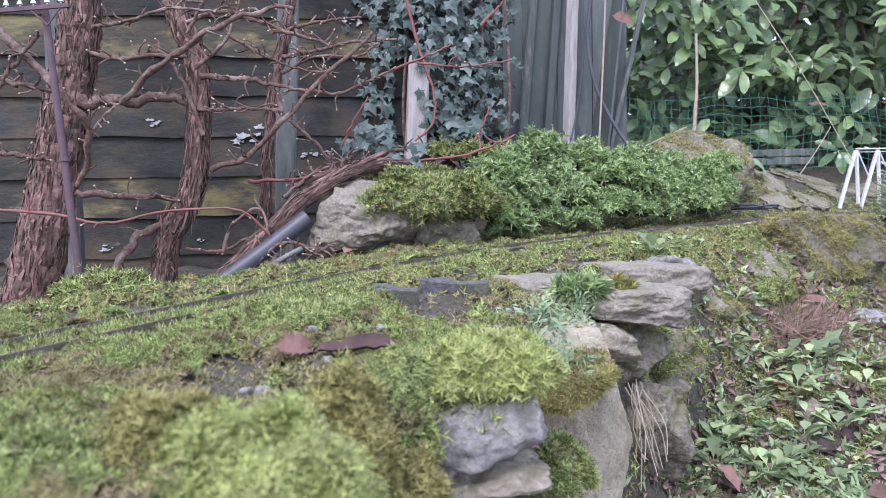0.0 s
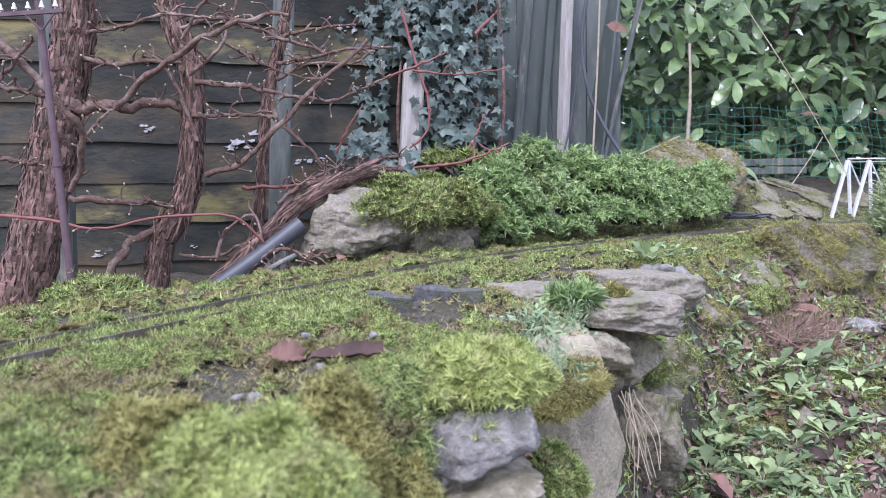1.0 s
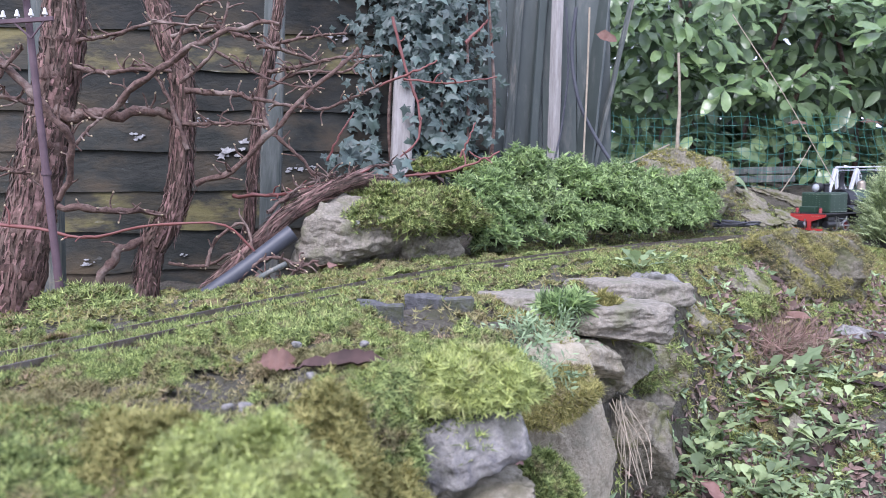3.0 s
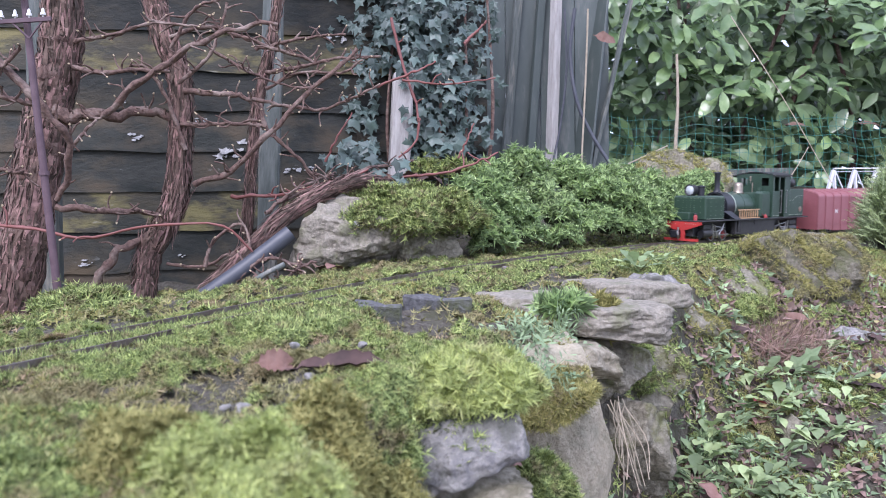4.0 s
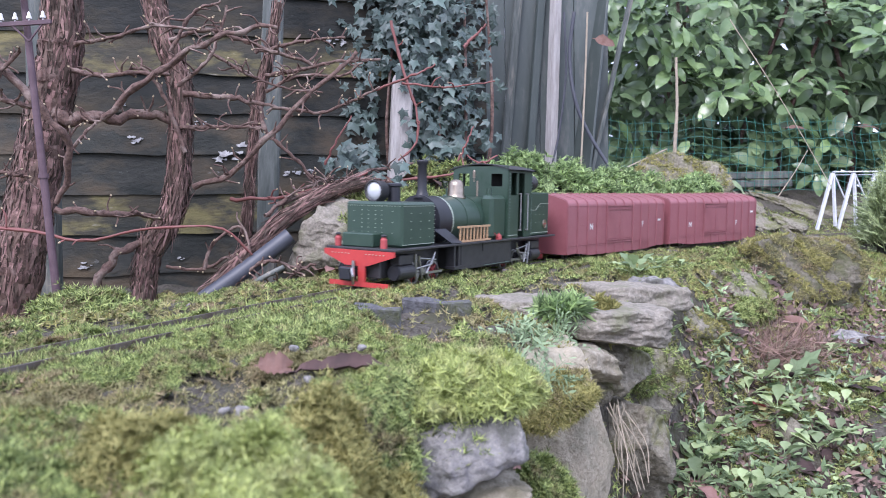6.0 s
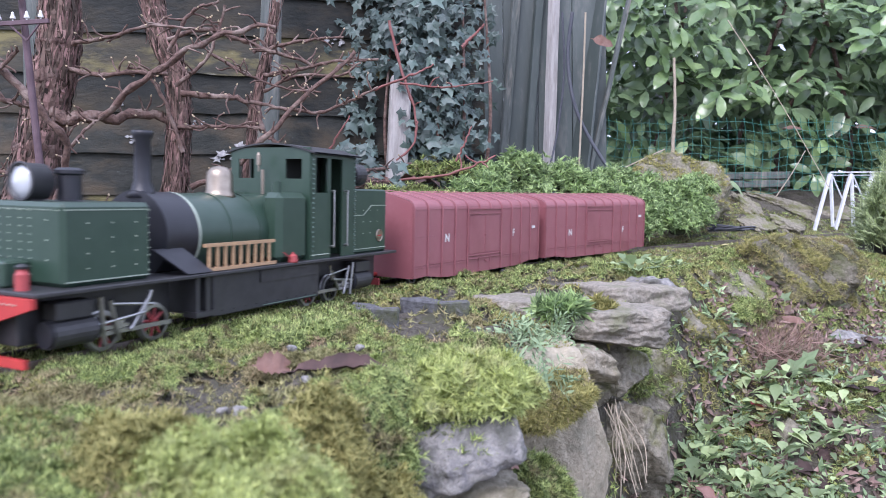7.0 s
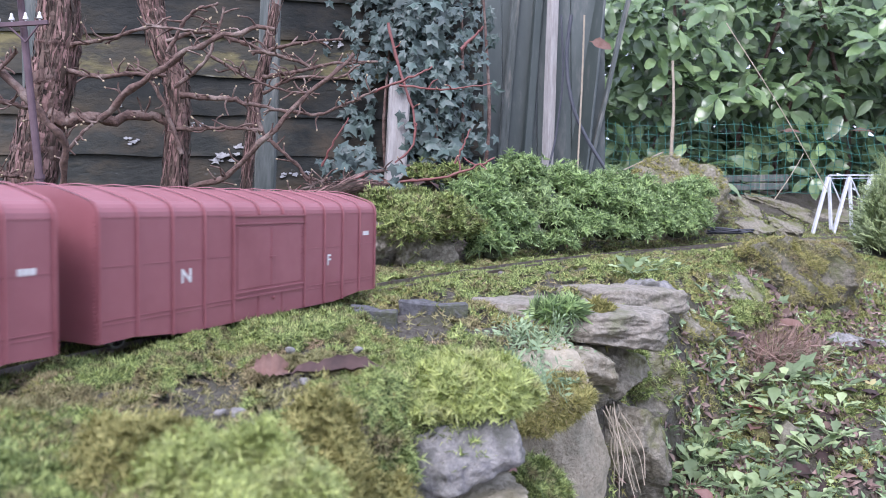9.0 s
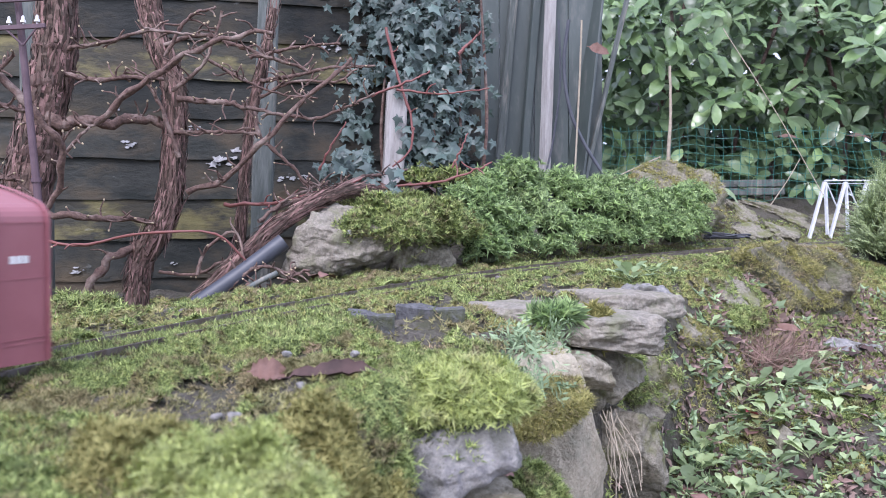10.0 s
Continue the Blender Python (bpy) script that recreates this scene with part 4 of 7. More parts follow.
def leaf_mesh(name, mat, long=0.1, wide=0.04, n=6, fold=0.25, curl=0.25, tooth=0.0, round_=0.5, seed=0, stalk=0.1):
    """One leaf along +x, its face up: a folded, curled blade with a stalk and a solid thickness."""
    rng = random.Random(seed)
    v, f = [], []
    for i in range(n + 1):
        t = i / n
        w = wide * 0.5 * (math.sin(math.pi * min(1, t ** (1.0 - 0.45 * round_) )) ** 0.65 + 0.02)
        w *= 1 + (tooth * (0.5 if i % 2 else -0.5)) + 0.08 * rng.uniform(-1, 1)
        x = long * t
        z = -curl * long * t * t + 0.03 * long * rng.uniform(-1, 1)
        v += [(x, -w, z + fold * w), (x, 0, z), (x, w, z + fold * w * rng.uniform(0.6, 1.3))]
    for i in range(n):
        a = i * 3
        f += [(a, a + 3, a + 4), (a, a + 4, a + 1), (a + 1, a + 4, a + 5), (a + 1, a + 5, a + 2)]
    if stalk:
        k = len(v)
        h = wide * 0.03
        v += [(-stalk * long, -h, 0.02 * long), (-stalk * long, h, 0.02 * long), (0.1 * long, h, 0.001), (0.1 * long, -h, 0.001)]
        f += [(k, k + 1, k + 2), (k, k + 2, k + 3)]
    return tri_mesh(name, v, f, mat, True)


def ivy_mesh(name, mat, size, seed):
    """A five-lobed leaf along +x."""
    rng = random.Random(seed)
    lobes = [(180, 0.12), (130, 0.55), (105, 0.42), (68, 0.78), (38, 0.50), (0, 1.0), (-38, 0.50), (-68, 0.78), (-105, 0.42), (-130, 0.55)]
    v = [(0.0, 0.0, 0.0)]
    for a, r in lobes:
        r *= size * rng.uniform(0.9, 1.1)
        v.append((r * math.cos(radians(a)) + 0.0 * size, r * math.sin(radians(a)) * 0.9, -0.25 * r * r / size + 0.05 * size * rng.uniform(-1, 1)))
    f = [(0, i, i % 10 + 1) for i in range(1, 11)]
    return tri_mesh(name, v, [(a, c, b) for a, b, c in f], mat, False)


def leaf_pose(p, direction, face, rng=None):
    """A leaf's pose from where it points and where its upper face looks."""
    x = Vector(direction).normalized()
    z = Vector(face)
    z = (z - x * z.dot(x)).normalized()
    y = z.cross(x)
    return Matrix.Translation(p) @ Matrix((x, y, z)).transposed().to_4x4()


# ---- moss on the ledge ----
def build_moss():
    rng = np.random.default_rng(3)
    near_edge = lambda x, y: np.interp(y, EDGE[:, 0], EDGE[:, 1]) - x

    def scatter(count, x0, x1, y0, y1, over=0.004):
        x, y = rng.uniform(x0, x1, count), rng.uniform(y0, y1, count)
        k = near_edge(x, y) > -over
        return x[k], y[k]

    # cushions as domes stamped on a fine grid: their relief and their age
    gx, gy, st = -0.95, 0.16, 0.002
    relief, age = np.zeros((680, 820)), np.full((680, 820), 1.0)
    for size, count in ((0.034, 200), (0.020, 1050), (0.012, 2300)):
        cx, cy = rng.uniform(gx, gx + 1.6, count), rng.uniform(gy, gy + 1.3, count)
        old_here = lumps(cx, cy, 17, 4.0) + 0.45 * rng.normal(size=count)
        for px_, py_, a_, r, q in zip(cx, cy, old_here, size * rng.uniform(0.55, 1.3, count), rng.uniform(0.42, 0.75, count)):
            k = int(r / st) + 1
            i0, j0 = int((py_ - gy) / st), int((px_ - gx) / st)
            i, j = np.arange(max(0, i0 - k), min(680, i0 + k + 1)), np.arange(max(0, j0 - k), min(820, j0 + k + 1))
            if not len(i) or not len(j):
                continue
            d2 = ((i[:, None] * st + gy - py_) ** 2 + (j[None, :] * st + gx - px_) ** 2) / (r * r)
            dome = r * q * np.sqrt(np.clip(1 - d2, 0, 1)) * min(1.0, 0.017 / r)
            here = relief[i[0]:i[-1] + 1, j[0]:j[-1] + 1]
            won = dome > here
            here[won] = dome[won]
            age[i[0]:i[-1] + 1, j[0]:j[-1] + 1][won] = a_
    # trodden flat along the edging blocks and the curled leaf
    gxx, gyy = np.meshgrid(gx + np.arange(820) * st, gy + np.arange(680) * st)
    for cx, cy, rx, ry in ((-0.035, 0.670, 0.075, 0.050), (-0.075, 0.425, 0.055, 0.022), (0.07, 0.62, 0.045, 0.05)):
        relief *= 1 - 0.75 * np.exp(-(((gxx - cx) / rx) ** 2 + ((gyy - cy) / ry) ** 2) ** 2)
    slope_y, slope_x = np.gradient(relief, st)

    def pillow(x, y):
        i = np.clip(((y - gy) / st).astype(int), 0, 679)
        j = np.clip(((x - gx) / st).astype(int), 0, 819)
        return relief[i, j], age[i, j], np.stack([-slope_x[i, j], -slope_y[i, j], np.zeros(len(i))], 1)

    def lay(name, label, mat, x, y, length, width, blades, sp, sunk=1.0):
        h, _, g = pillow(x, y)
        z = height(x, y) + h * sunk
        n = normals_of(x, y)
        n[:, :2] = np.clip(n[:, :2], -1.6, 1.6)
        n += np.clip(g, -1.8, 1.8) * sunk + rng.normal(size=n.shape) * 0.42
        v, f = sprigs(np.stack([x, y, z - 0.001], 1), n, length, width, blades, sp, rng, True)
        thing(name, label, "moss", kind="stuff", data=tri_mesh(name, v, f, mat))

    def carpet(x, y, L, W, names):
        """Fresh, golden and withered moss by each cushion's age; the gaps between cushions stay thin."""
        h, a, _ = pillow(x, y)
        slab = ((x - 0.136) / 0.072) ** 2 + ((y - 0.785) / 0.088) ** 2 < 1.0
        slab |= ((x - 0.225) / 0.056) ** 2 + ((y - 0.925) / 0.055) ** 2 < 1.0
        keep = ~slab & ((h > 0.0048) | (rng.random(len(x)) < 0.12))
        x, y, h, a = x[keep], y[keep], h[keep], a[keep] + 0.22 * rng.normal(size=keep.sum())
        a = np.where(h < 0.0048, 1.2, a)
        L = L * (0.75 + 0.5 * rng.random(len(x)))
        for (name, label, mat), sel in zip(names, (a < 0.34, (a >= 0.34) & (a < 0.52), a >= 0.52)):
            lay(name, label, mat, x[sel], y[sel], L[sel], W, 6, 1.6)

    # close cushions in the foreground
    x, y = scatter(250000, -0.36, 0.10, 0.20, 0.60)
    d, s = near_line(x, y)
    keep = d > 0.040
    carpet(x[keep], y[keep], 0.0026, 0.0012, (("moss_cushion", "bright green moss cushions with pointed shoots", M_MOSS), ("golden_moss", "golden-green moss cushions", M_MOSS_GOLD), ("withered_moss", "olive and brown withered moss shoots", M_MOSS_OLD)))
    # middle distance on both sides of the rails
    x, y = scatter(150000, -0.85, 0.62, 0.58, 1.45)
    d, s = near_line(x, y)
    keep = d > 0.036
    carpet(x[keep], y[keep], 0.0036, 0.0018, (("moss_carpet", "yellow-green moss carpet beside the rails", M_MOSS), ("golden_moss", "golden moss beside the rails", M_MOSS_GOLD), ("brown_moss_carpet", "olive-brown moss among grit", M_MOSS_OLD)))
    # short moss over the sleepers
    s, side = rng.uniform(-0.55, 2.5, 62000), rng.uniform(-0.046, 0.046, 62000)
    tx, ty, ta = (np.interp(s, LINE_S, q) for q in (LINE_X, LINE_Y, LINE_TH))
    x, y = tx + np.sin(ta) * side, ty - np.cos(ta) * side
    thick = np.clip(0.55 - s, 0, 0.5)
    buried = lumps(x, y, 34, 5.0) > 0.45 - 2.2 * thick
    keep = (lumps(x, y, 40, 2.0) + 0.4 * rng.normal(size=len(x)) > -0.25 - 1.2 * thick) & ((np.abs(np.abs(side) - 0.0235) > 0.0024) | buried)
    lay("track_moss", "short olive moss between the rails", M_MOSS, x[keep], y[keep], 0.0034 + 0.0020 * buried[keep], 0.0015, 6, 1.4, 0.15)
    # far ledge
    x, y = scatter(60000, 0.05, 1.6, 1.38, 2.35)
    d, s = near_line(x, y)
    tone = lumps(x, y, 30, 1.0) + 0.4 * rng.normal(size=len(x))
    keep = (d > 0.036) & ((d < 0.30) | (tone > 0.2)) & (tone > -0.5)
    for name, label, mat, sel in (("far_moss", "olive moss on stony ground", M_MOSS_OLD, keep & (tone > 0.25)), ("far_green_moss", "yellow-green moss beside the far track", M_MOSS, keep & (tone <= 0.25))):
        lay(name, label, mat, x[sel], y[sel], 0.0062, 0.0028, 6, 1.2, 0.0)
    # tall tuft hanging over the wall's edge
    for c, r, n, L, label in (((-0.021, 0.450, -0.026), (0.036, 0.028, 0.014), 7000, 0.0065, "tall bright moss tuft over the wall edge"),
                              ((0.016, 0.452, -0.022), (0.030, 0.026, 0.017), 9000, 0.0085, "tall bright moss tuft over the wall edge"),
                              ((-0.082, 0.270, -0.034), (0.040, 0.030, 0.034), 26000, 0.0040, "plump foreground cushion of pale green moss"),
                              ((-0.124, 0.290, -0.030), (0.026, 0.026, 0.032), 9000, 0.0050, "golden-brown foreground moss cushion"),
                              ((-0.166, 0.266, -0.036), (0.024, 0.022, 0.034), 7000, 0.0050, "foreground moss cushion"),
                              ((-0.060, 0.345, -0.052), (0.020, 0.020, 0.046), 7000, 0.0060, "golden-green moss trailing down the wall"),
                              ((-0.030, 0.365, -0.080), (0.016, 0.018, 0.030), 4000, 0.0060, "golden-green moss trailing down the wall"),
                              ((0.056, 0.500, -0.106), (0.023, 0.020, 0.020), 7000, 0.0065, "bright moss cushion low on the wall"),
                              ((-0.043, 0.400, -0.051), (0.020, 0.02, 0.030), 3000, 0.0075, "moss trailing down the wall"),
                              ((-0.122, 0.600, -0.009), (0.045, 0.05, 0.012), 3600, 0.007, "rounded moss cushion beside the rails"),
                              ((-0.098, 0.640, -0.009), (0.03, 0.035, 0.012), 2400, 0.007, "rounded moss cushion beside the rails"),
                              ((0.017, 0.930, -0.015), (0.06, 0.05, 0.009), 4200, 0.0075, "rounded moss cushion beside the rails"),
                              ((0.545, 1.000, -0.198), (0.055, 0.045, 0.030), 5000, 0.0085, "bright moss cushion on the bank"),
                              ((0.552, 1.100, -0.170), (0.050, 0.04, 0.022), 3600, 0.0085, "bright moss cushion on the bank"),
                              ((0.451, 1.140, -0.072), (0.045, 0.04, 0.022), 3400, 0.0085, "bright moss cushion on the bank"),
                              ((0.208, 0.840, -0.083), (0.022, 0.03, 0.022), 2600, 0.0075, "bright moss cushion beside the slab"),
                              ((-0.459, 0.930, -0.024), (0.05, 0.04, 0.018), 1200, 0.012, "dark moss tuft at the fence foot")):
        p, n_ = mound_points(c, r, n, rng)
        p = np.repeat(p, 2, 0) + rng.normal(size=(len(p) * 2, 3)) * L * 0.3
        v, f = sprigs(p, np.repeat(n_, 2, 0) + rng.normal(size=p.shape) * 0.35, L * 0.62, L * 0.17, 6, 1.2, rng, True)
        thing("moss_tuft", label, "moss", kind="stuff", data=tri_mesh("moss_tuft", v, f, M_MOSS_PALE if "pale" in label or "tall" in label else M_MOSS_GOLD if "golden" in label else M_MOSS))


build_moss()


def moss_on(ob, count, label, mat, L=0.008, up=0.2, cover=-0.1, seed=0.0, wide=0.26):
    rng = np.random.default_rng(int(seed * 10) + 7)
    p, n = sample_mesh(ob, count * 2, rng, up, cover, seed)
    v, f = sprigs(lift(p, n), n + rng.normal(size=n.shape) * 0.3 + [0, 0, 0.35], L * 0.48, L * 0.16, 6, 1.4, rng, True)
    thing("moss_tuft", label, "moss", kind="stuff", data=tri_mesh("moss_tuft", v, f, mat))


# ---- stones of the retaining wall and rockery ----
def build_stones():
    g = "rockery stones"
    st = rock("wall_stone", (0.003, 0.436, -0.049), (0.037, 0.030, 0.017), 44, M_STONE_GREY, "grey lichened wall stone under hanging moss", 12, (4, -17), g, cuts=9, rough=0.10, square=8)
    moss_on(st, 900, "moss hanging over a grey stone", M_MOSS, 0.009, 0.75, -0.1, 1.1)
    rock("wall_stone", (0.006, 0.432, -0.083), (0.042, 0.03, 0.011), 12, M_STONE, "pale broken wall stone", -10, (0, -14), g, square=8, cuts=9)
    rock("wall_stone", (0.033, 0.440, -0.079), (0.014, 0.018, 0.007), 13, M_STONE, "small pale wedge stone in the wall", 25, (8, -12), g, square=8)
    rock("wall_stone", (-0.054, 0.360, -0.079), (0.04, 0.03, 0.016), 14, M_STONE_GREY, "grey stone buried under moss", 25, (0, 0), g)
    rock("wall_stone", (0.018, 0.420, -0.118), (0.055, 0.03, 0.024), 18, M_STONE_MOSSY, "brown wall stone in the shade", 5, (0, -6), g)
    big = rock("wall_stone", (0.096, 0.645, -0.112), (0.052, 0.055, 0.088), 15, M_BUFF, "tall pale buff wall stone with a rough pitted face", 9, (0, 3), g, sub=6, cuts=4, rough=0.055, square=9)
    moss_on(big, 900, "golden moss on the wall stone", M_MOSS_GOLD, 0.009, 0.5, -0.2, 2.0)
    st = rock("wall_stone", (0.076, 0.560, -0.056), (0.034, 0.028, 0.014), 16, M_STONE, "moss-grown layered buff stone in the wall", 20, (4, -8), g, square=8)
    moss_on(st, 3400, "golden-brown moss hanging from the wall stone", M_MOSS_GOLD, 0.009, -0.9, 0.05, 3.0)
    moss_on(st, 1500, "withered moss on the wall stone", M_MOSS_OLD, 0.009, -0.2, -0.2, 3.7)
    rock("coping_slab", (0.122, 0.775, -0.0250), (0.074, 0.095, 0.0210), 58, M_COPING, "flat weathered grey-buff coping slab", 24, (0, 2), g, sub=6, cuts=2, rough=0.075, square=10)
    rock("coping_slab", (0.222, 0.925, -0.0220), (0.060, 0.062, 0.0210), 59, M_COPING, "flat weathered coping slab further along", 26, (-1, 3), g, sub=5, cuts=2, rough=0.08, square=10)
    rock("coping_slab", (0.285, 0.990, -0.020), (0.034, 0.036, 0.020), 19, M_STONE_GREY, "squarish grey coping stone", 20, (0, 6), g, square=8)
    rock("wall_stone", (0.130, 0.715, -0.058), (0.036, 0.05, 0.022), 20, M_STONE, "buff stone under the coping slab", 26, (0, 0), g, square=8, rough=0.09)
    rock("wall_stone", (0.165, 0.790, -0.075), (0.040, 0.06, 0.034), 46, M_STONE_MOSSY, "stained stone under the coping slab", 26, (0, 0), g, square=7)
    moss_on(rock("wall_stone", (0.205, 0.850, -0.092), (0.03, 0.04, 0.03), 47, M_STONE_MOSSY, "stone hidden beneath bright moss", 26, (0, 0), g), 5200, "bright moss below the coping slab", M_MOSS, 0.009, -0.6, -0.9, 3.9)
    rock("wall_stone", (0.195, 0.800, -0.179), (0.035, 0.05, 0.05), 21, M_STONE_MOSSY, "lichen-spotted stone half hidden by leaves", 10, (0, 0), g)
    rock("wall_stone", (0.440, 0.930, -0.206), (0.022, 0.022, 0.035), 22, M_STONE_MOSSY, "upright brown stone among rosettes", 10, (0, 6), g)
    b = rock("mossy_boulder", (0.640, 1.300, -0.027), (0.104, 0.080, 0.066), 23, M_STONE_DARK, "mossy brown boulder at the ledge's edge", 15, (0, 2), g, sub=6, cuts=6, rough=0.12, square=6)
    moss_on(b, 9000, "golden moss patches on a boulder", M_MOSS_GOLD, 0.011, -0.3, 0.25, 4.0)
    moss_on(b, 9000, "olive moss on a boulder", M_MOSS_OLD, 0.010, -0.1, 0.0, 5.0)
    b = rock("mossy_stone", (0.457, 1.180, -0.052), (0.055, 0.05, 0.040), 24, M_STONE_MOSSY, "low moss-covered stone on the bank", 35, (0, 10), g)
    moss_on(b, 2600, "green moss on a low stone", M_MOSS, 0.010, 0.0, -0.3, 6.0)
    b = rock("mossy_stone", (0.606, 1.100, -0.171), (0.06, 0.06, 0.03), 25, M_STONE_MOSSY, "moss-covered stone on the bank", 0, (8, 0), g)
    moss_on(b, 2600, "green moss on the bank stone", M_MOSS_GOLD, 0.010, 0.0, -0.3, 7.0)
    rock("flat_stone", (0.660, 1.200, -0.125), (0.05, 0.05, 0.02), 26, M_STONE_GREY, "flat grey stone on the bank", 0, (0, 0), g)
    b = rock("mossy_stone", (0.508, 0.980, -0.215), (0.05, 0.04, 0.05), 27, M_STONE_MOSSY, "moss-covered stone in the bank", 0, (0, 0), g)
    moss_on(b, 3000, "bright moss on the bank stone", M_MOSS, 0.010, -0.1, -0.3, 8.0)
    rock("wall_stone", (0.182, 0.765, -0.140), (0.030, 0.045, 0.045), 30, M_STONE_MOSSY, "pale buff stone at the wall's turn", 25, (0, 0), g)
    b = rock("mossy_stone", (0.226, 0.860, -0.111), (0.045, 0.05, 0.045), 28, M_STONE_MOSSY, "moss-covered stone beside the coping slab", 20, (0, 0), g)
    moss_on(b, 2600, "green moss beside the coping slab", M_MOSS, 0.009, -0.2, -0.2, 8.5)
    b = rock("mossy_stone", (0.322, 1.020, -0.073), (0.055, 0.05, 0.035), 29, M_STONE_MOSSY, "moss-covered stone behind dry stems", 50, (0, 0), g)
    moss_on(b, 2600, "golden moss behind dry stems", M_MOSS_GOLD, 0.009, -0.2, -0.2, 9.5)
    # the rock behind the track and those farther on
    b = rock("boulder", (-0.167, 1.320, 0.050), (0.106, 0.085, 0.066), 83, M_COPING, "rough pale limestone boulder with a moss cap", -8, (4, 3), g, sub=6, cuts=5, rough=0.13, square=4)
    part("lichen_spot", rock_bm((0.006, 0.004, 0.005), 5, 6, 3, 0.25), M_LICHEN, b, "white lichen spot", at=b.matrix_basis.inverted() @ Matrix.Translation((-0.151, 1.240, 0.072)))
    rng = np.random.default_rng(90)
    p, n = mound_points((-0.072, 1.325, 0.070), (0.112, 0.085, 0.056), 17000, rng)
    v, f = sprigs(p, n + rng.normal(size=n.shape) * 0.3, 0.0085, 0.0024, 8, 1.1, rng, True)
    thing("moss_cap", "thick golden-green moss draped over the boulder", "moss", kind="stuff", data=tri_mesh("moss_cap", v, f, M_MOSS))
    rock("boulder", (-0.031, 1.370, 0.033), (0.075, 0.06, 0.045), 32, M_STONE_MOSSY, "dark stone beneath the moss cap", 12, (0, 0), g)
    b = rock("boulder", (0.684, 2.120, 0.150), (0.135, 0.09, 0.090), 52, M_STONE_MOSSY, "tall mossy brown boulder below the hedge", 10, (4, 16), g, sub=5, cuts=5, rough=0.13, square=3.2)
    moss_on(b, 5200, "golden moss on the tall boulder", M_MOSS_GOLD, 0.014, 0.2, -0.2, 9.0)
    rock("stone", (0.595, 1.980, 0.064), (0.045, 0.04, 0.045), 34, M_STONE_MOSSY, "squarish stone beside the track", 12, (0, 0), g)
    for i, (x, y, w, dp) in enumerate(((0.90, 2.14, 0.09, 0.06), (1.03, 2.21, 0.12, 0.07), (0.97, 2.33, 0.10, 0.06), (1.16, 2.36, 0.13, 0.07), (1.10, 2.46, 0.16, 0.05), (1.32, 2.44, 0.14, 0.07))):
        st = rock("flat_stone", (x, y, 0), (w * 0.72, dp * 0.8, 0.015), 35 + i, M_STONE_MOSSY, "flat weathered stone set in the far slope", 0, (0, 0), g, rough=0.22, square=5)
        up = Vector(normals_of(np.array([x]), np.array([y]), 0.03)[0])
        st.matrix_basis = Matrix.Translation((x, y, ground_z(x, y))) @ up.to_track_quat("Z", "Y").to_matrix().to_4x4() @ pose(0, 0, 0, 0, 0, i * 31)
    # edging blocks
    for a, ln, turn in (((-0.063, 0.668, -0.007), 0.046, 30), ((-0.010, 0.722, -0.008), 0.066, 30)):
        bm = box(-ln / 2, ln / 2, -0.012, 0.012, -0.028, 0.013, 0.002)
        bmesh.ops.subdivide_edges(bm, edges=bm.edges, cuts=2, use_grid_fill=True)
        for v in bm.verts:
            v.co += Vector((noise.noise(v.co * 60), noise.noise(v.co * 60 + Vector((9, 0, 0))), noise.noise(v.co * 60 + Vector((0, 9, 0))))) * 0.004
        thing("edging_block", "dark grey worn edging block beside the track", "edging block", pose(a[0], a[1], a[2], 0, 4, turn - 25), group="edging blocks", data=bm, mat=M_SLATE)
    rng = random.Random(6)
    for i in range(22):
        x, y = rng.uniform(-0.3, 0.0), rng.uniform(0.3, 0.6)
        if x > np.interp(y, EDGE[:, 0], EDGE[:, 1]) - 0.02 or near_line(np.array([x]), np.array([y]))[0][0] < 0.06:
            continue
        r = rng.uniform(0.002, 0.0045)
        rock("pebble", (x, y, ground_z(x, y) + r * 0.9), (r, r * 0.8, r * 0.6), 100 + i % 6, M_STONE_GREY, "pale pebble lying in the moss", rng.uniform(0, 360), group="pebbles in the moss", category="pebble", sub=2)
    rng = random.Random(5)
    for i in range(46):
        s = rng.uniform(-0.1, 2.2)
        p = on_line(s, rng.choice((-1, 1)) * rng.uniform(0.045, 0.11))
        r = rng.uniform(0.003, 0.007)
        rock("pebble", (p.x, p.y, ground_z(p.x, p.y) + r * 0.4), (r, r * 0.8, r * 0.6), 100 + i % 6, M_PINKSTONE if i % 3 else M_STONE, "small pebble of track ballast", rng.uniform(0, 360), group="ballast pebbles", category="pebble", sub=2)


build_stones()


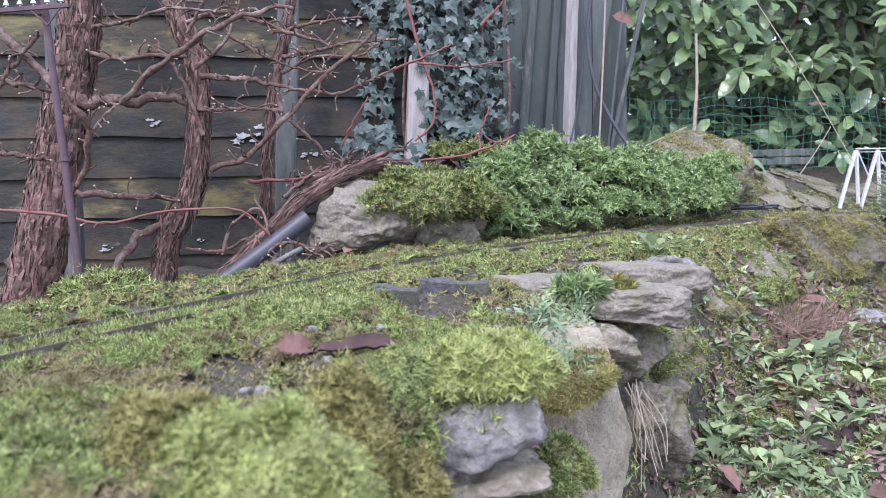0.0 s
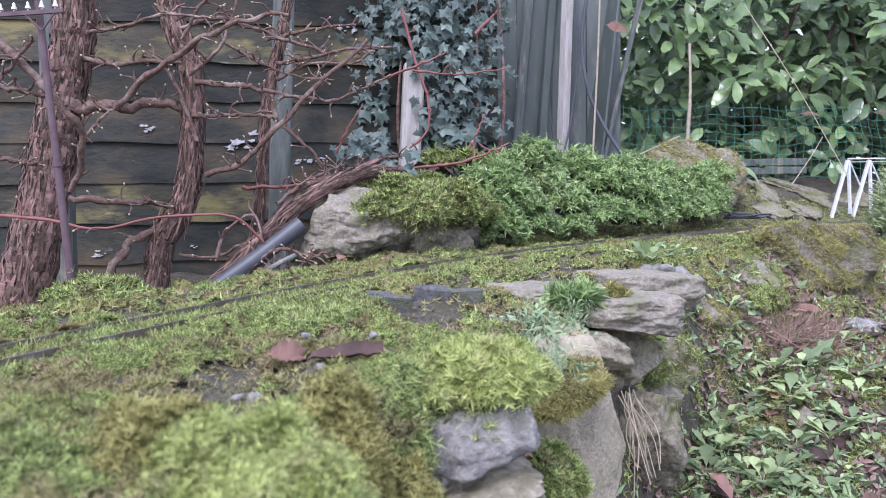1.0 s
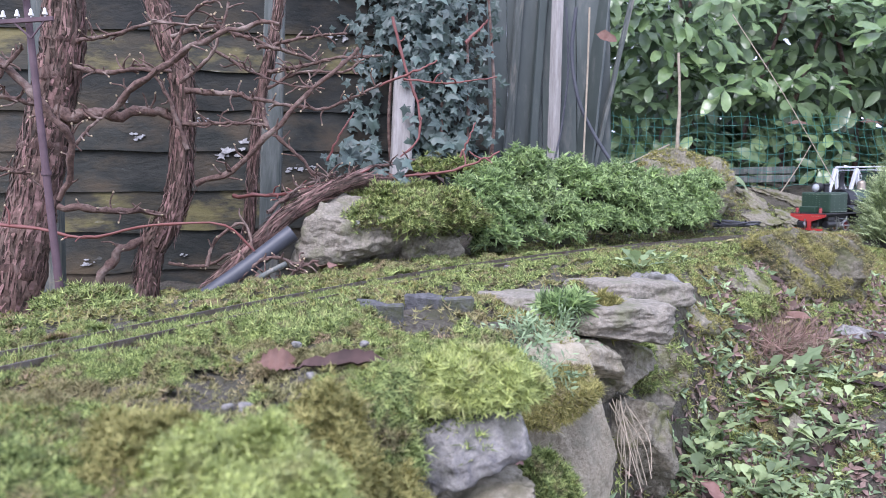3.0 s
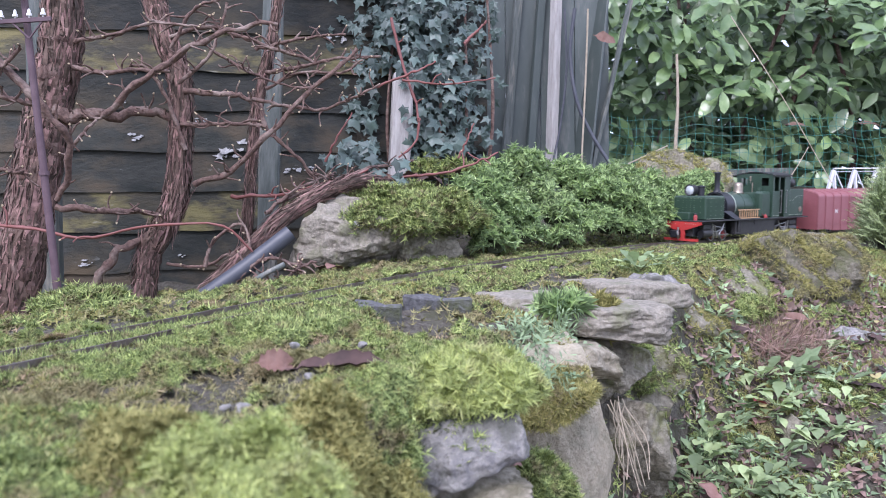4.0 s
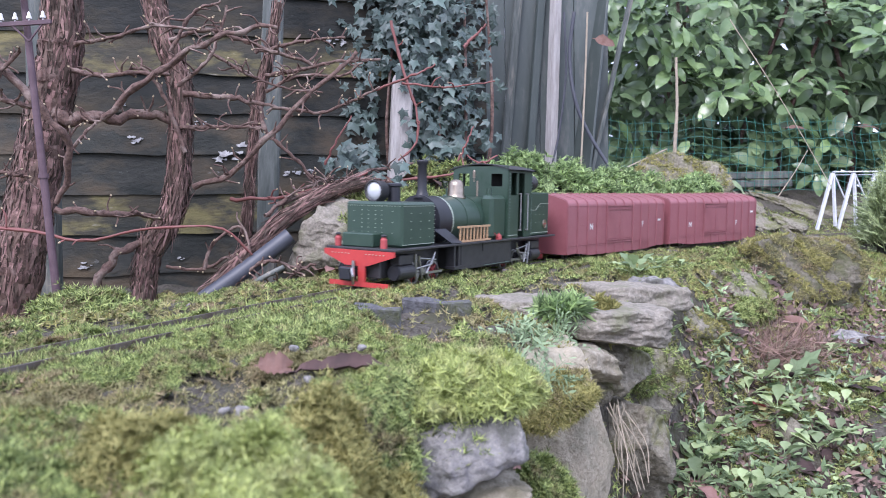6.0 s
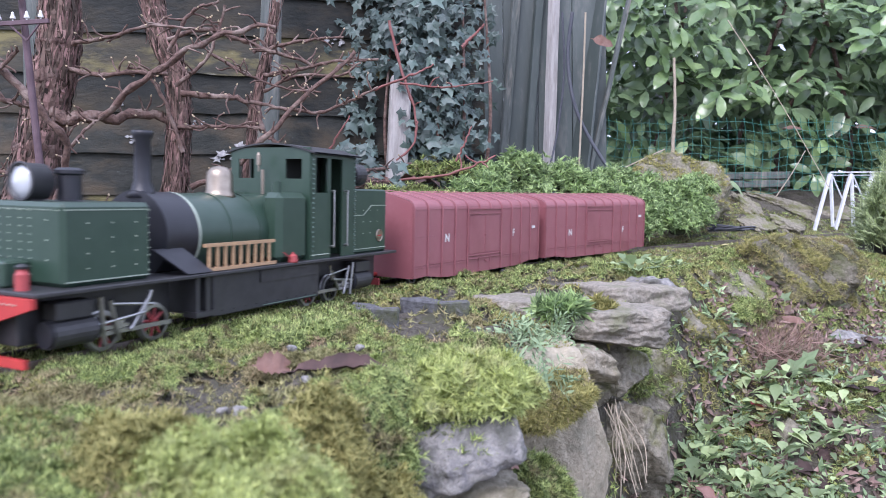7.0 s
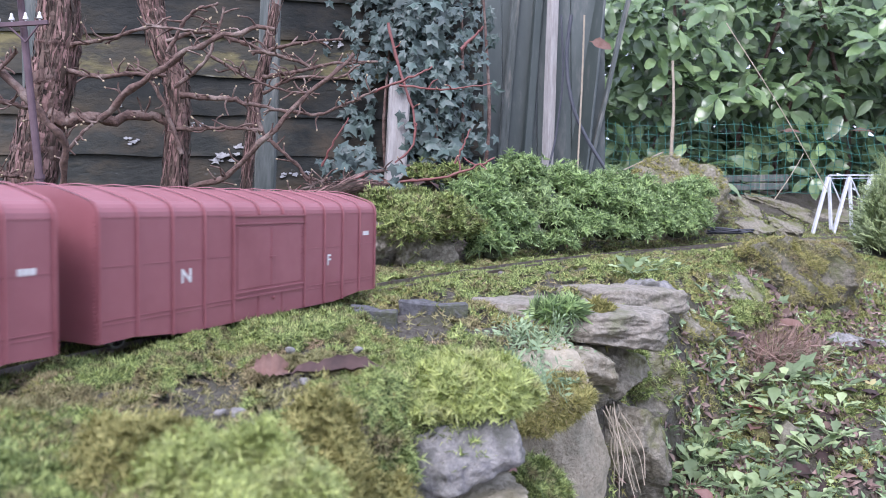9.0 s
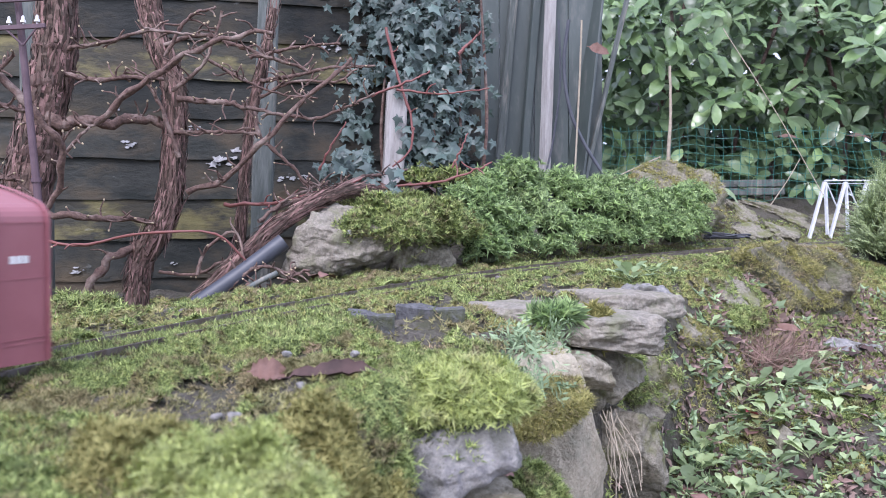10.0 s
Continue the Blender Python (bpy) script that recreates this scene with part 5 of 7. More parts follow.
# ---- fence ----
def build_fence():
    """Overlapping boards on posts, old green stain flaking off."""
    rng = random.Random(8)
    a, b = Vector((-1.75, 1.45, 0)), Vector((0.10, 1.78, 0))
    along = (b - a).normalized()
    length = (b - a).length
    ang = math.degrees(math.atan2(along.y, along.x))
    fen = thing("garden_fence", "old lap-board fence panel with flaking dark green stain", "fence", pose(a.x, a.y, 0, 0, 0, ang))
    z, i = -0.12, 0
    while z < 0.85:
        h = 0.112
        bm = bmesh.new()
        n = 40
        low = [z + 0.006 * noise.noise(Vector((k * 0.35, i * 7.3, 0))) + 0.004 * noise.noise(Vector((k * 1.1, i * 3.1, 5))) for k in range(n + 1)]
        rows = []
        for k in range(n + 1):
            x = length * k / n
            bow = 0.004 * noise.noise(Vector((k * 0.2, i * 2.0, 9)))
            rows.append([bm.verts.new(c) for c in ((x, -0.013 + bow, low[k]), (x, -0.004 + bow, z + h), (x, 0.004 + bow, z + h), (x, -0.004 + bow, low[k]))])
        for p, q in zip(rows, rows[1:]):
            for k in range(4):
                bm.faces.new((p[k], q[k], q[(k + 1) % 4], p[(k + 1) % 4]))
        part("board", bm, M_BOARD_OCHRE if i % 4 == 2 else M_BOARD, fen)
        z += 0.088
        i += 1
    def to_local(p):
        return fen.matrix_basis.inverted() @ Vector(p)
    for j, (p, r) in enumerate((((-0.466, 1.620, 0.237), 0.036), ((-0.421, 1.640, 0.254), 0.016), ((-0.667, 1.580, 0.265), 0.016), ((-0.534, 1.600, 0.303), 0.012), ((-0.341, 1.640, 0.192), 0.018), ((-0.305, 1.650, 0.194), 0.012), ((-0.381, 1.650, 0.196), 0.010), ((-0.564, 1.500, 0.002), 0.010), ((-0.771, 1.500, -0.010), 0.014), ((-0.694, 1.580, 0.341), 0.008), ((-0.234, 1.660, 0.489), 0.02), ((-0.936, 1.500, -0.001), 0.012))):
        q = to_local(p)
        for k in range(9):
            rr = r * rng.uniform(0.08, 0.26)
            bm = bmesh.new()
            c = Vector((q.x + rng.uniform(-r, r), 0, q.z + rng.uniform(-r, r) * 0.45))
            zb = (c.z + 0.12) % 0.088
            yb = -0.0142 + 0.009 * zb / 0.112
            pts = []
            m = 11
            for e in range(m):
                t = e * 2 * math.pi / m
                g = rr * rng.uniform(0.35, 1.3)
                pts.append((c.x + g * 1.5 * math.cos(t), c.z + g * 0.8 * math.sin(t)))
            fr = [bm.verts.new((x, yb - 0.0035, zz)) for x, zz in pts]
            bk = [bm.verts.new((x, yb + 0.004, zz)) for x, zz in pts]
            bm.faces.new(fr)
            for e in range(m):
                bm.faces.new((fr[e], fr[(e + 1) % m], bk[(e + 1) % m], bk[e]))
            part("lime_fleck", bm, M_LICHEN, fen, "white flaking lime splash")
    def post(p, w, top, mat, label, lean=0.0, turn=10.0):
        bm = box(-w / 2, w / 2, -w / 2, w / 2, 0, top - p[2], w * 0.08)
        bmesh.ops.subdivide_edges(bm, edges=[e for e in bm.edges if abs(e.verts[0].co.z - e.verts[1].co.z) > 0.1], cuts=14)
        for v in bm.verts:
            v.co += Vector((noise.noise(v.co * 9), noise.noise(v.co * 9 + Vector((7, 0, 0))), 0)) * w * 0.06
        return thing("fence_post", label, "fence post", pose(*p, 0, lean, turn), group="fence posts", data=bm, mat=mat)
    q = (-0.742, 1.360, -0.090)
    post((q[0], q[1], -0.15), 0.045, 0.8, M_POST, "grey-green weathered fence post behind the vine", 1)
    q = (-0.385, 1.550, 0.117)
    post((q[0], q[1], -0.12), 0.042, 0.85, M_POST, "grey-green weathered fence post", 3)
    q = (-0.119, 1.660, 0.238)
    post((q[0], q[1], -0.02), 0.045, 0.40, M_POST_PALE, "bleached split fence post wrapped in ivy", 4)


build_fence()


# ---- shed wall of upright boards, leaning sheet, cables ----
def build_shed():
    sh = thing("shed_wall", "dull green painted boarded shed wall with worn battens", "shed", pose(0, 0, 0))
    x0, x1, y = -0.02, 0.47, 2.12
    n = 5
    for i in range(n):
        w = (x1 - x0) / n
        part("board", box(x0 + i * w + 0.001, x0 + (i + 1) * w - 0.001, y - 0.004 * (i % 2), y + 0.02, -0.05, 1.0, 0.001), M_SHED, sh)
    def batten(px0, px1, w, mat, d=0.022, label=""):
        a, b = Vector(px0), Vector(px1)
        m = Matrix.Translation(a) @ (b - a).to_track_quat("Z", "Y").to_matrix().to_4x4()
        bm = box(-w / 2, w / 2, -d / 2, d / 2, -0.15, (b - a).length + 0.3, 0.0015)
        bmesh.ops.subdivide_edges(bm, edges=[e for e in bm.edges if e.calc_length() > 0.2], cuts=16)
        for v in bm.verts:
            v.co += Vector((noise.noise(v.co * 25 + Vector((w * 99, 0, 0))), 0, 0)) * 0.002
        return m, bm, mat, label
    for a, b, w, mat, label in (((0.172, 2.090, 0.262), (0.207, 2.100, 0.628), 0.016, M_POST, "narrow worn batten"), ((0.240, 2.090, 0.261), (0.272, 2.100, 0.627), 0.020, M_SHED, "green batten"),
                                ((0.295, 2.060, 0.234), (0.312, 2.070, 0.618), 0.027, M_POST_PALE, "pale grey upright batten")):
        m, bm, mt, lb = batten(a, b, w, mat, label=label)
        part("batten", bm, mt, sh, lb, at=m)
    # leaning sheets
    for a, b, w, tilt in (((0.378, 2.100, 0.227), (0.429, 2.130, 0.630), 0.11, 0), ):
        m, bm, mt, lb = batten(a, b, w, M_SHED, 0.008)
        thing("leaning_board", "dull green board leaning against the shed", "board", m, data=bm, mat=M_SHED)
    m, bm, mt, lb = batten((0.411, 2.080, 0.204), (0.518, 2.120, 0.625), 0.012, M_POST, 0.012)
    thing("leaning_lath", "grey edge lath leaning against the shed", "lath", m, data=bm, mat=M_POST)
    for pts, r, mat, label in ((((0.356, 2.020, 0.633), (0.343, 2.020, 0.515), (0.356, 2.010, 0.394), (0.391, 2.000, 0.302), (0.450, 1.980, 0.197)), 0.0052, M_PIPE, "black hose hanging beside the shed"),
                               (((0.332, 2.040, 0.639), (0.336, 2.040, 0.474), (0.318, 2.040, 0.323), (0.297, 2.030, 0.231)), 0.003, M_PIPE, "thin dark cable beside the shed"),
                               (((0.386, 1.990, 0.624), (0.379, 1.990, 0.449), (0.364, 1.980, 0.208)), 0.0026, M_STRAW, "pale orange cord hanging beside the shed")):
        thing("hanging_cable", label, "cable", data=limb("hanging_cable", pts, r, r, 40, 8, 0, 1, mat))
    br = thing("leaf_on_shed", "dry ochre leaf caught on the shed", "leaf", leaf_pose((0.407, 2.000, 0.556), (1, 0, -0.2), (0, -1, 0.3)), data=leaf_mesh("leaf_on_shed", M_DEAD, 0.06, 0.03, seed=4))


build_shed()


M_FLAKE = material("peeling_bark_flakes", (0.235, 0.155, 0.125), 0.9, second=(0.10, 0.062, 0.05), scale=70, island=0.75)
M_COVER = material("creeping_plant_leaves", (0.37, 0.48, 0.28), 0.5, second=(0.24, 0.34, 0.17), scale=60, thin=0.2, island=0.5)
M_LITTER = material("leaf_crumbs", (0.29, 0.215, 0.175), 0.85, second=(0.14, 0.10, 0.085), scale=60, island=0.6)


# ---- grapevine on the fence ----
def shaggy(pts, r0, r1, count, seed, n=60):
    """Peeling strips of bark along a trunk."""
    rng = np.random.default_rng(seed)
    line = smooth_line(pts, n)
    t = np.gradient(line, axis=0)
    t /= np.linalg.norm(t, axis=1)[:, None]
    i = rng.integers(1, n - 2, count)
    p, d = line[i], t[i]
    r = (r0 + (r1 - r0) * i / n)[:, None]
    q = rng.normal(size=(count, 3))
    o = q - d * (q * d).sum(1)[:, None]
    o /= np.linalg.norm(o, axis=1)[:, None]
    s = np.cross(d, o)
    L = rng.uniform(0.012, 0.07, count)[:, None] * rng.choice([-1, 1], count)[:, None]
    w = (rng.uniform(0.2, 1.0, count) ** 2 * 0.13)[:, None] * r + 0.0006
    a = p + o * r * 0.98
    b = a + d * L * 0.5 + o * rng.uniform(0.001, 0.006, count)[:, None]
    c = a + d * L + o * rng.uniform(0.0, 0.3, count)[:, None] ** 2 * 0.1 + s * rng.normal(size=(count, 1)) * 0.004
    v = np.stack([a - s * w, a + s * w, b - s * w, b + s * w, c - s * w * 0.2, c + s * w * 0.2], 1).reshape(-1, 3)
    k = np.arange(count)[:, None] * 6
    return v, np.concatenate([k + [0, 1, 3, 2], k + [2, 3, 5, 4]], 0)


def vine_trunk(label, pts, r0, r1, strips, seed):
    vine = thing("grapevine", label, "vine", group="vines on the fence")
    line = smooth_line(pts, 60)
    rad = np.linspace(r0, r1, 60) * (1 + 0.16 * np.sin(np.arange(60) * 0.7 + seed) * np.cos(np.arange(60) * 0.31))
    v, q = limb_arrays(line, rad, 14, 0.10, seed)
    part("trunk", tri_mesh("trunk", v, q, M_BARK, True), parent=vine)
    v, q = shaggy(pts, r0, r1, strips, seed)
    tagged(part("peeling_bark", tri_mesh("peeling_bark", v, q, M_FLAKE), parent=vine), "peeling shaggy brown bark strips", kind="stuff")
    return vine


def cane(vine, r0, r1, *pts, mat=None, spurs=4):
    """A branch with knuckled spurs and pale cut tips."""
    pts = [Vector(p) for p in pts]
    seed = int(abs(pts[0].x * 977 + pts[-1].z * 3571)) % 9973
    rng = random.Random(seed)
    fine = smooth_line(pts, 22)
    wob = np.array([[noise.noise(Vector((i * 0.45, seed, k * 9.0))) for k in range(3)] for i in range(22)])
    fine = fine + wob * (r0 * 0.9)
    r0, r1 = r0 * 0.68, r1 * 0.6
    knots = 1 + 0.35 * np.abs(np.sin(np.arange(22) * 1.9 + seed)) ** 6
    v, q = limb_arrays(fine, np.linspace(r0, r1, 22) * knots, 8, 0.12, seed)
    ob = part("branch", tri_mesh("branch", v, q, mat or M_CANE, True), parent=vine)
    for i in range(spurs * 3):
        k = rng.randrange(3, 21)
        p = Vector(fine[k])
        d = Vector((rng.uniform(-1, 1), rng.uniform(-0.7, 0.3), rng.uniform(-0.5, 1))).normalized()
        L = rng.uniform(0.008, 0.034)
        e = p + d * L
        m = p + d * L * 0.55 + Vector((rng.uniform(-1, 1), 0, rng.uniform(-1, 1))) * L * 0.18
        v, q = limb_arrays(smooth_line([p, m, e], 6), np.linspace(0.0019, 0.0011, 6), 5, 0.15, seed + i)
        part("spur", tri_mesh("spur", v, q, mat or M_CANE, True), parent=ob)
        if i % 2 == 0:
            part("cut_tip", tube(e, e + d * 0.003, 0.0017, 0.0010, 6), M_BUD, ob)
    return ob


def build_vines():
    a = vine_trunk("thick shaggy-barked grapevine trunk on the fence", [(-0.720, 1.180, -0.094), (-0.691, 1.180, 0.008), (-0.662, 1.190, 0.145), (-0.642, 1.200, 0.255), (-0.617, 1.200, 0.363), (-0.611, 1.200, 0.452)], 0.038, 0.026, 4200, 3)
    b = vine_trunk("twisted shaggy-barked grapevine trunk", [(-0.529, 1.280, -0.048), (-0.516, 1.280, 0.027), (-0.470, 1.270, 0.105), (-0.453, 1.270, 0.221), (-0.457, 1.280, 0.328), (-0.485, 1.280, 0.415), (-0.494, 1.280, 0.472)], 0.018, 0.0155, 3000, 5)
    c = vine_trunk("slim grapevine stem beside a post", [(-0.384, 1.420, 0.055), (-0.373, 1.420, 0.169), (-0.358, 1.420, 0.287), (-0.331, 1.420, 0.403), (-0.311, 1.420, 0.497)], 0.0095, 0.0075, 600, 7)
    d = vine_trunk("old vine limb sprawling over the ground", [(-0.384, 1.190, -0.033), (-0.327, 1.210, 0.027), (-0.258, 1.250, 0.095), (-0.169, 1.320, 0.144), (-0.095, 1.420, 0.141)], 0.014, 0.009, 900, 9)
    cane(a, 0.014, 0.010, (-0.630, 1.180, 0.252), (-0.566, 1.200, 0.253), (-0.502, 1.250, 0.266), (-0.457, 1.270, 0.250), spurs=6)
    cane(a, 0.0075, 0.005, (-0.538, 1.170, 0.249), (-0.459, 1.150, 0.305), (-0.386, 1.150, 0.350), (-0.327, 1.160, 0.377), (-0.260, 1.180, 0.393), spurs=5)
    cane(a, 0.0085, 0.007, (-0.682, 1.060, 0.358), (-0.612, 1.060, 0.289), (-0.563, 1.070, 0.229), (-0.551, 1.090, 0.189), (-0.588, 1.120, 0.115), spurs=3)
    cane(a, 0.006, 0.004, (-0.589, 1.180, 0.327), (-0.535, 1.170, 0.315), (-0.485, 1.170, 0.320), (-0.442, 1.200, 0.322), spurs=4)
    cane(a, 0.005, 0.003, (-0.582, 1.180, 0.367), (-0.513, 1.160, 0.373), (-0.450, 1.160, 0.389), (-0.392, 1.170, 0.385), spurs=5)
    cane(a, 0.007, 0.005, (-0.705, 1.100, 0.277), (-0.654, 1.100, 0.268), (-0.606, 1.120, 0.257), spurs=4)
    cane(a, 0.006, 0.004, (-0.725, 1.120, 0.170), (-0.673, 1.120, 0.164), (-0.644, 1.130, 0.156), spurs=3)
    cane(a, 0.005, 0.004, (-0.675, 1.050, 0.237), (-0.639, 1.050, 0.284), (-0.595, 1.050, 0.330), spurs=3)
    cane(a, 0.008, 0.006, (-0.614, 1.160, 0.107), (-0.546, 1.180, 0.099), (-0.498, 1.220, 0.096), (-0.475, 1.260, 0.085), spurs=5)
    cane(a, 0.004, 0.003, (-0.590, 1.150, 0.186), (-0.557, 1.160, 0.230), (-0.538, 1.170, 0.249), spurs=1)
    cane(b, 0.007, 0.004, (-0.434, 1.240, 0.297), (-0.360, 1.230, 0.289), (-0.313, 1.230, 0.279), (-0.259, 1.240, 0.269), spurs=6)
    cane(b, 0.0055, 0.0035, (-0.445, 1.250, 0.242), (-0.374, 1.240, 0.242), (-0.298, 1.240, 0.238), spurs=4)
    cane(b, 0.007, 0.0045, (-0.425, 1.250, 0.142), (-0.358, 1.240, 0.164), (-0.297, 1.230, 0.218), (-0.238, 1.230, 0.277), (-0.180, 1.230, 0.326), (-0.143, 1.240, 0.359), spurs=5)
    cane(b, 0.006, 0.004, (-0.458, 1.250, 0.388), (-0.396, 1.240, 0.403), (-0.337, 1.230, 0.385), (-0.273, 1.230, 0.360), (-0.214, 1.240, 0.343), spurs=7)
    cane(b, 0.005, 0.003, (-0.443, 1.240, 0.311), (-0.386, 1.230, 0.354), (-0.354, 1.230, 0.436), spurs=4)
    cane(b, 0.005, 0.003, (-0.434, 1.240, 0.199), (-0.459, 1.240, 0.274), (-0.494, 1.240, 0.336), (-0.528, 1.240, 0.337), spurs=3)
    cane(b, 0.004, 0.003, (-0.479, 1.260, 0.008), (-0.413, 1.240, 0.003), (-0.361, 1.230, 0.026), (-0.320, 1.240, 0.049), spurs=3)
    cane(b, 0.011, 0.008, (-0.596, 1.220, -0.035), (-0.558, 1.240, 0.025), (-0.510, 1.270, 0.062), (-0.468, 1.270, 0.115), spurs=3)
    cane(b, 0.0045, 0.003, (-0.447, 1.220, 0.363), (-0.407, 1.220, 0.425), (-0.360, 1.220, 0.442), spurs=2)
    cane(c, 0.005, 0.0025, (-0.392, 1.350, 0.124), (-0.304, 1.330, 0.124), (-0.233, 1.340, 0.141), (-0.144, 1.380, 0.167), spurs=3, mat=M_CANE_RED)
    cane(c, 0.006, 0.004, (-0.336, 1.360, 0.299), (-0.320, 1.330, 0.244), (-0.274, 1.320, 0.202), (-0.231, 1.330, 0.151), spurs=5)
    cane(c, 0.0055, 0.003, (-0.324, 1.360, 0.349), (-0.257, 1.340, 0.354), (-0.196, 1.340, 0.367), (-0.116, 1.360, 0.374), spurs=6)
    cane(c, 0.005, 0.003, (-0.343, 1.360, 0.390), (-0.256, 1.340, 0.404), (-0.174, 1.340, 0.411), spurs=6)
    cane(c, 0.0045, 0.003, (-0.267, 1.300, 0.278), (-0.212, 1.300, 0.272), (-0.153, 1.310, 0.296), (-0.114, 1.320, 0.317), spurs=4)
    cane(c, 0.004, 0.003, (-0.318, 1.330, 0.314), (-0.254, 1.320, 0.340), (-0.183, 1.320, 0.338), (-0.143, 1.320, 0.362), spurs=4)
    cane(c, 0.004, 0.002, (-0.407, 1.300, 0.379), (-0.349, 1.300, 0.344), (-0.290, 1.300, 0.318), (-0.213, 1.310, 0.308), spurs=6)
    # long bare shoots, reddish
    cane(d, 0.0035, 0.0025, (-0.718, 1.100, 0.083), (-0.631, 1.100, 0.075), (-0.537, 1.100, 0.058), (-0.450, 1.100, 0.074), (-0.344, 1.120, 0.074), (-0.299, 1.140, 0.030), spurs=1, mat=M_CANE_RED)
    cane(d, 0.0045, 0.003, (-0.107, 1.550, 0.494), (-0.086, 1.550, 0.402), (-0.058, 1.540, 0.307), (-0.056, 1.530, 0.243), (-0.094, 1.520, 0.202), spurs=1, mat=M_CANE_RED)
    cane(d, 0.004, 0.0025, (-0.143, 1.520, 0.346), (-0.062, 1.520, 0.375), (-0.015, 1.530, 0.398), spurs=0, mat=M_CANE_RED)
    cane(d, 0.005, 0.003, (0.043, 1.550, 0.438), (0.091, 1.560, 0.485), spurs=0, mat=M_CANE_RED)
    cane(d, 0.0032, 0.002, (-0.084, 1.500, 0.356), (0.007, 1.500, 0.347), (0.103, 1.500, 0.357), spurs=1, mat=M_CANE_RED)
    cane(d, 0.0032, 0.002, (-0.230, 1.420, 0.189), (-0.203, 1.420, 0.240), (-0.177, 1.430, 0.282), spurs=0, mat=M_CANE_RED)
    cane(d, 0.0032, 0.002, (0.026, 1.460, 0.195), (0.043, 1.460, 0.228), (0.058, 1.470, 0.264), spurs=0, mat=M_CANE_RED)
    cane(d, 0.004, 0.0025, (-0.085, 1.440, 0.158), (0.003, 1.420, 0.166), (0.068, 1.420, 0.186), (0.101, 1.430, 0.202), spurs=1, mat=M_CANE_RED)
    cane(d, 0.006, 0.004, (-0.293, 1.280, 0.111), (-0.220, 1.320, 0.140), (-0.146, 1.400, 0.173), (-0.064, 1.480, 0.193), spurs=6)
    cane(d, 0.005, 0.003, (-0.257, 1.300, 0.125), (-0.201, 1.330, 0.130), (-0.126, 1.400, 0.141), spurs=6)
    cane(d, 0.005, 0.003, (-0.306, 1.250, 0.092), (-0.257, 1.300, 0.135), (-0.205, 1.360, 0.162), spurs=6)
    cane(d, 0.004, 0.003, (-0.395, 1.200, 0.005), (-0.379, 1.200, 0.047), (-0.332, 1.200, 0.074), (-0.310, 1.180, 0.019), spurs=2)
    cane(d, 0.004, 0.003, (-0.325, 1.130, -0.013), (-0.282, 1.140, 0.021), (-0.231, 1.150, 0.010), (-0.206, 1.160, 0.014), spurs=4)
    cane(d, 0.004, 0.003, (-0.295, 1.120, -0.004), (-0.261, 1.120, -0.013), (-0.216, 1.140, 0.011), spurs=5)


build_vines()


def build_pipe():
    p = thing("drain_pipe", "dark grey plastic pipe sloping into the ground", "pipe", data=limb("drain_pipe", ((-0.380, 1.120, -0.041), (-0.322, 1.140, -0.000), (-0.247, 1.170, 0.059)), 0.0135, 0.0135, 20, 18, 0, 1, M_PIPE))
    s = thing("wooden_strip", "broken grey wooden strip lying by the pipe", "strip of wood", data=limb("wooden_strip", ((-0.306, 1.080, -0.018), (-0.282, 1.100, -0.006), (-0.247, 1.120, 0.013)), 0.005, 0.004, 8, 5, 0.2, 2, M_POST))


build_pipe()


def build_telegraph_pole():
    tp = thing("model_telegraph_pole", "purple-brown model telegraph pole with white insulators", "telegraph pole")
    base, top = Vector((-0.531, 1.000, -0.016)), Vector((-0.561, 1.000, 0.393))
    d = (top - base).normalized()
    base = base - d * 0.03
    part("pole", tube(base, top, 0.0054, 0.0044, 14), M_POLE, tp)
    j = Vector((-0.543, 1.000, 0.149))
    part("collar", tube(j - d * 0.003, j + d * 0.003, 0.0066, seg=14), M_POLE, tp)
    for row, z in enumerate((18, -30)):
        a, b = Vector((-0.629, 0.985, 0.346)), Vector((-0.517, 0.985, 0.351))
        if row:
            a, b = a + d * 0.036, b + d * 0.036
        u = (b - a).normalized()
        bm = bmesh.new()
        m = Matrix.Translation((a + b) / 2) @ u.to_track_quat("X", "Z").to_matrix().to_4x4()
        L = (b - a).length / 2
        arm = part("crossarm", box(-L, L, -0.002, 0.002, -0.003, 0.003, 0.0005, m), M_POLE, tp)
        if not row:
            mid = a + u * ((Vector((-0.549, 0.985, 0.349)) - a).dot(u))
            for s in (-1, 1):
                part("brace", tube(mid + u * s * 0.022, mid - d * 0.024, 0.0014, seg=6), M_POLE, tp)
        for k in range(6):
            p = a + u * (L * 2 * (0.08 + 0.165 * k)) + Vector((0, 0, 0.003))
            part("insulator", lathe([(0.0012, 0), (0.0012, 0.002), (0.0036, 0.0025), (0.0030, 0.006), (0.0022, 0.0065), (0.0018, 0.0105), (0.0004, 0.012)], Matrix.Translation(p), 10), M_WHITE, arm, "white porcelain insulator")


build_telegraph_pole()


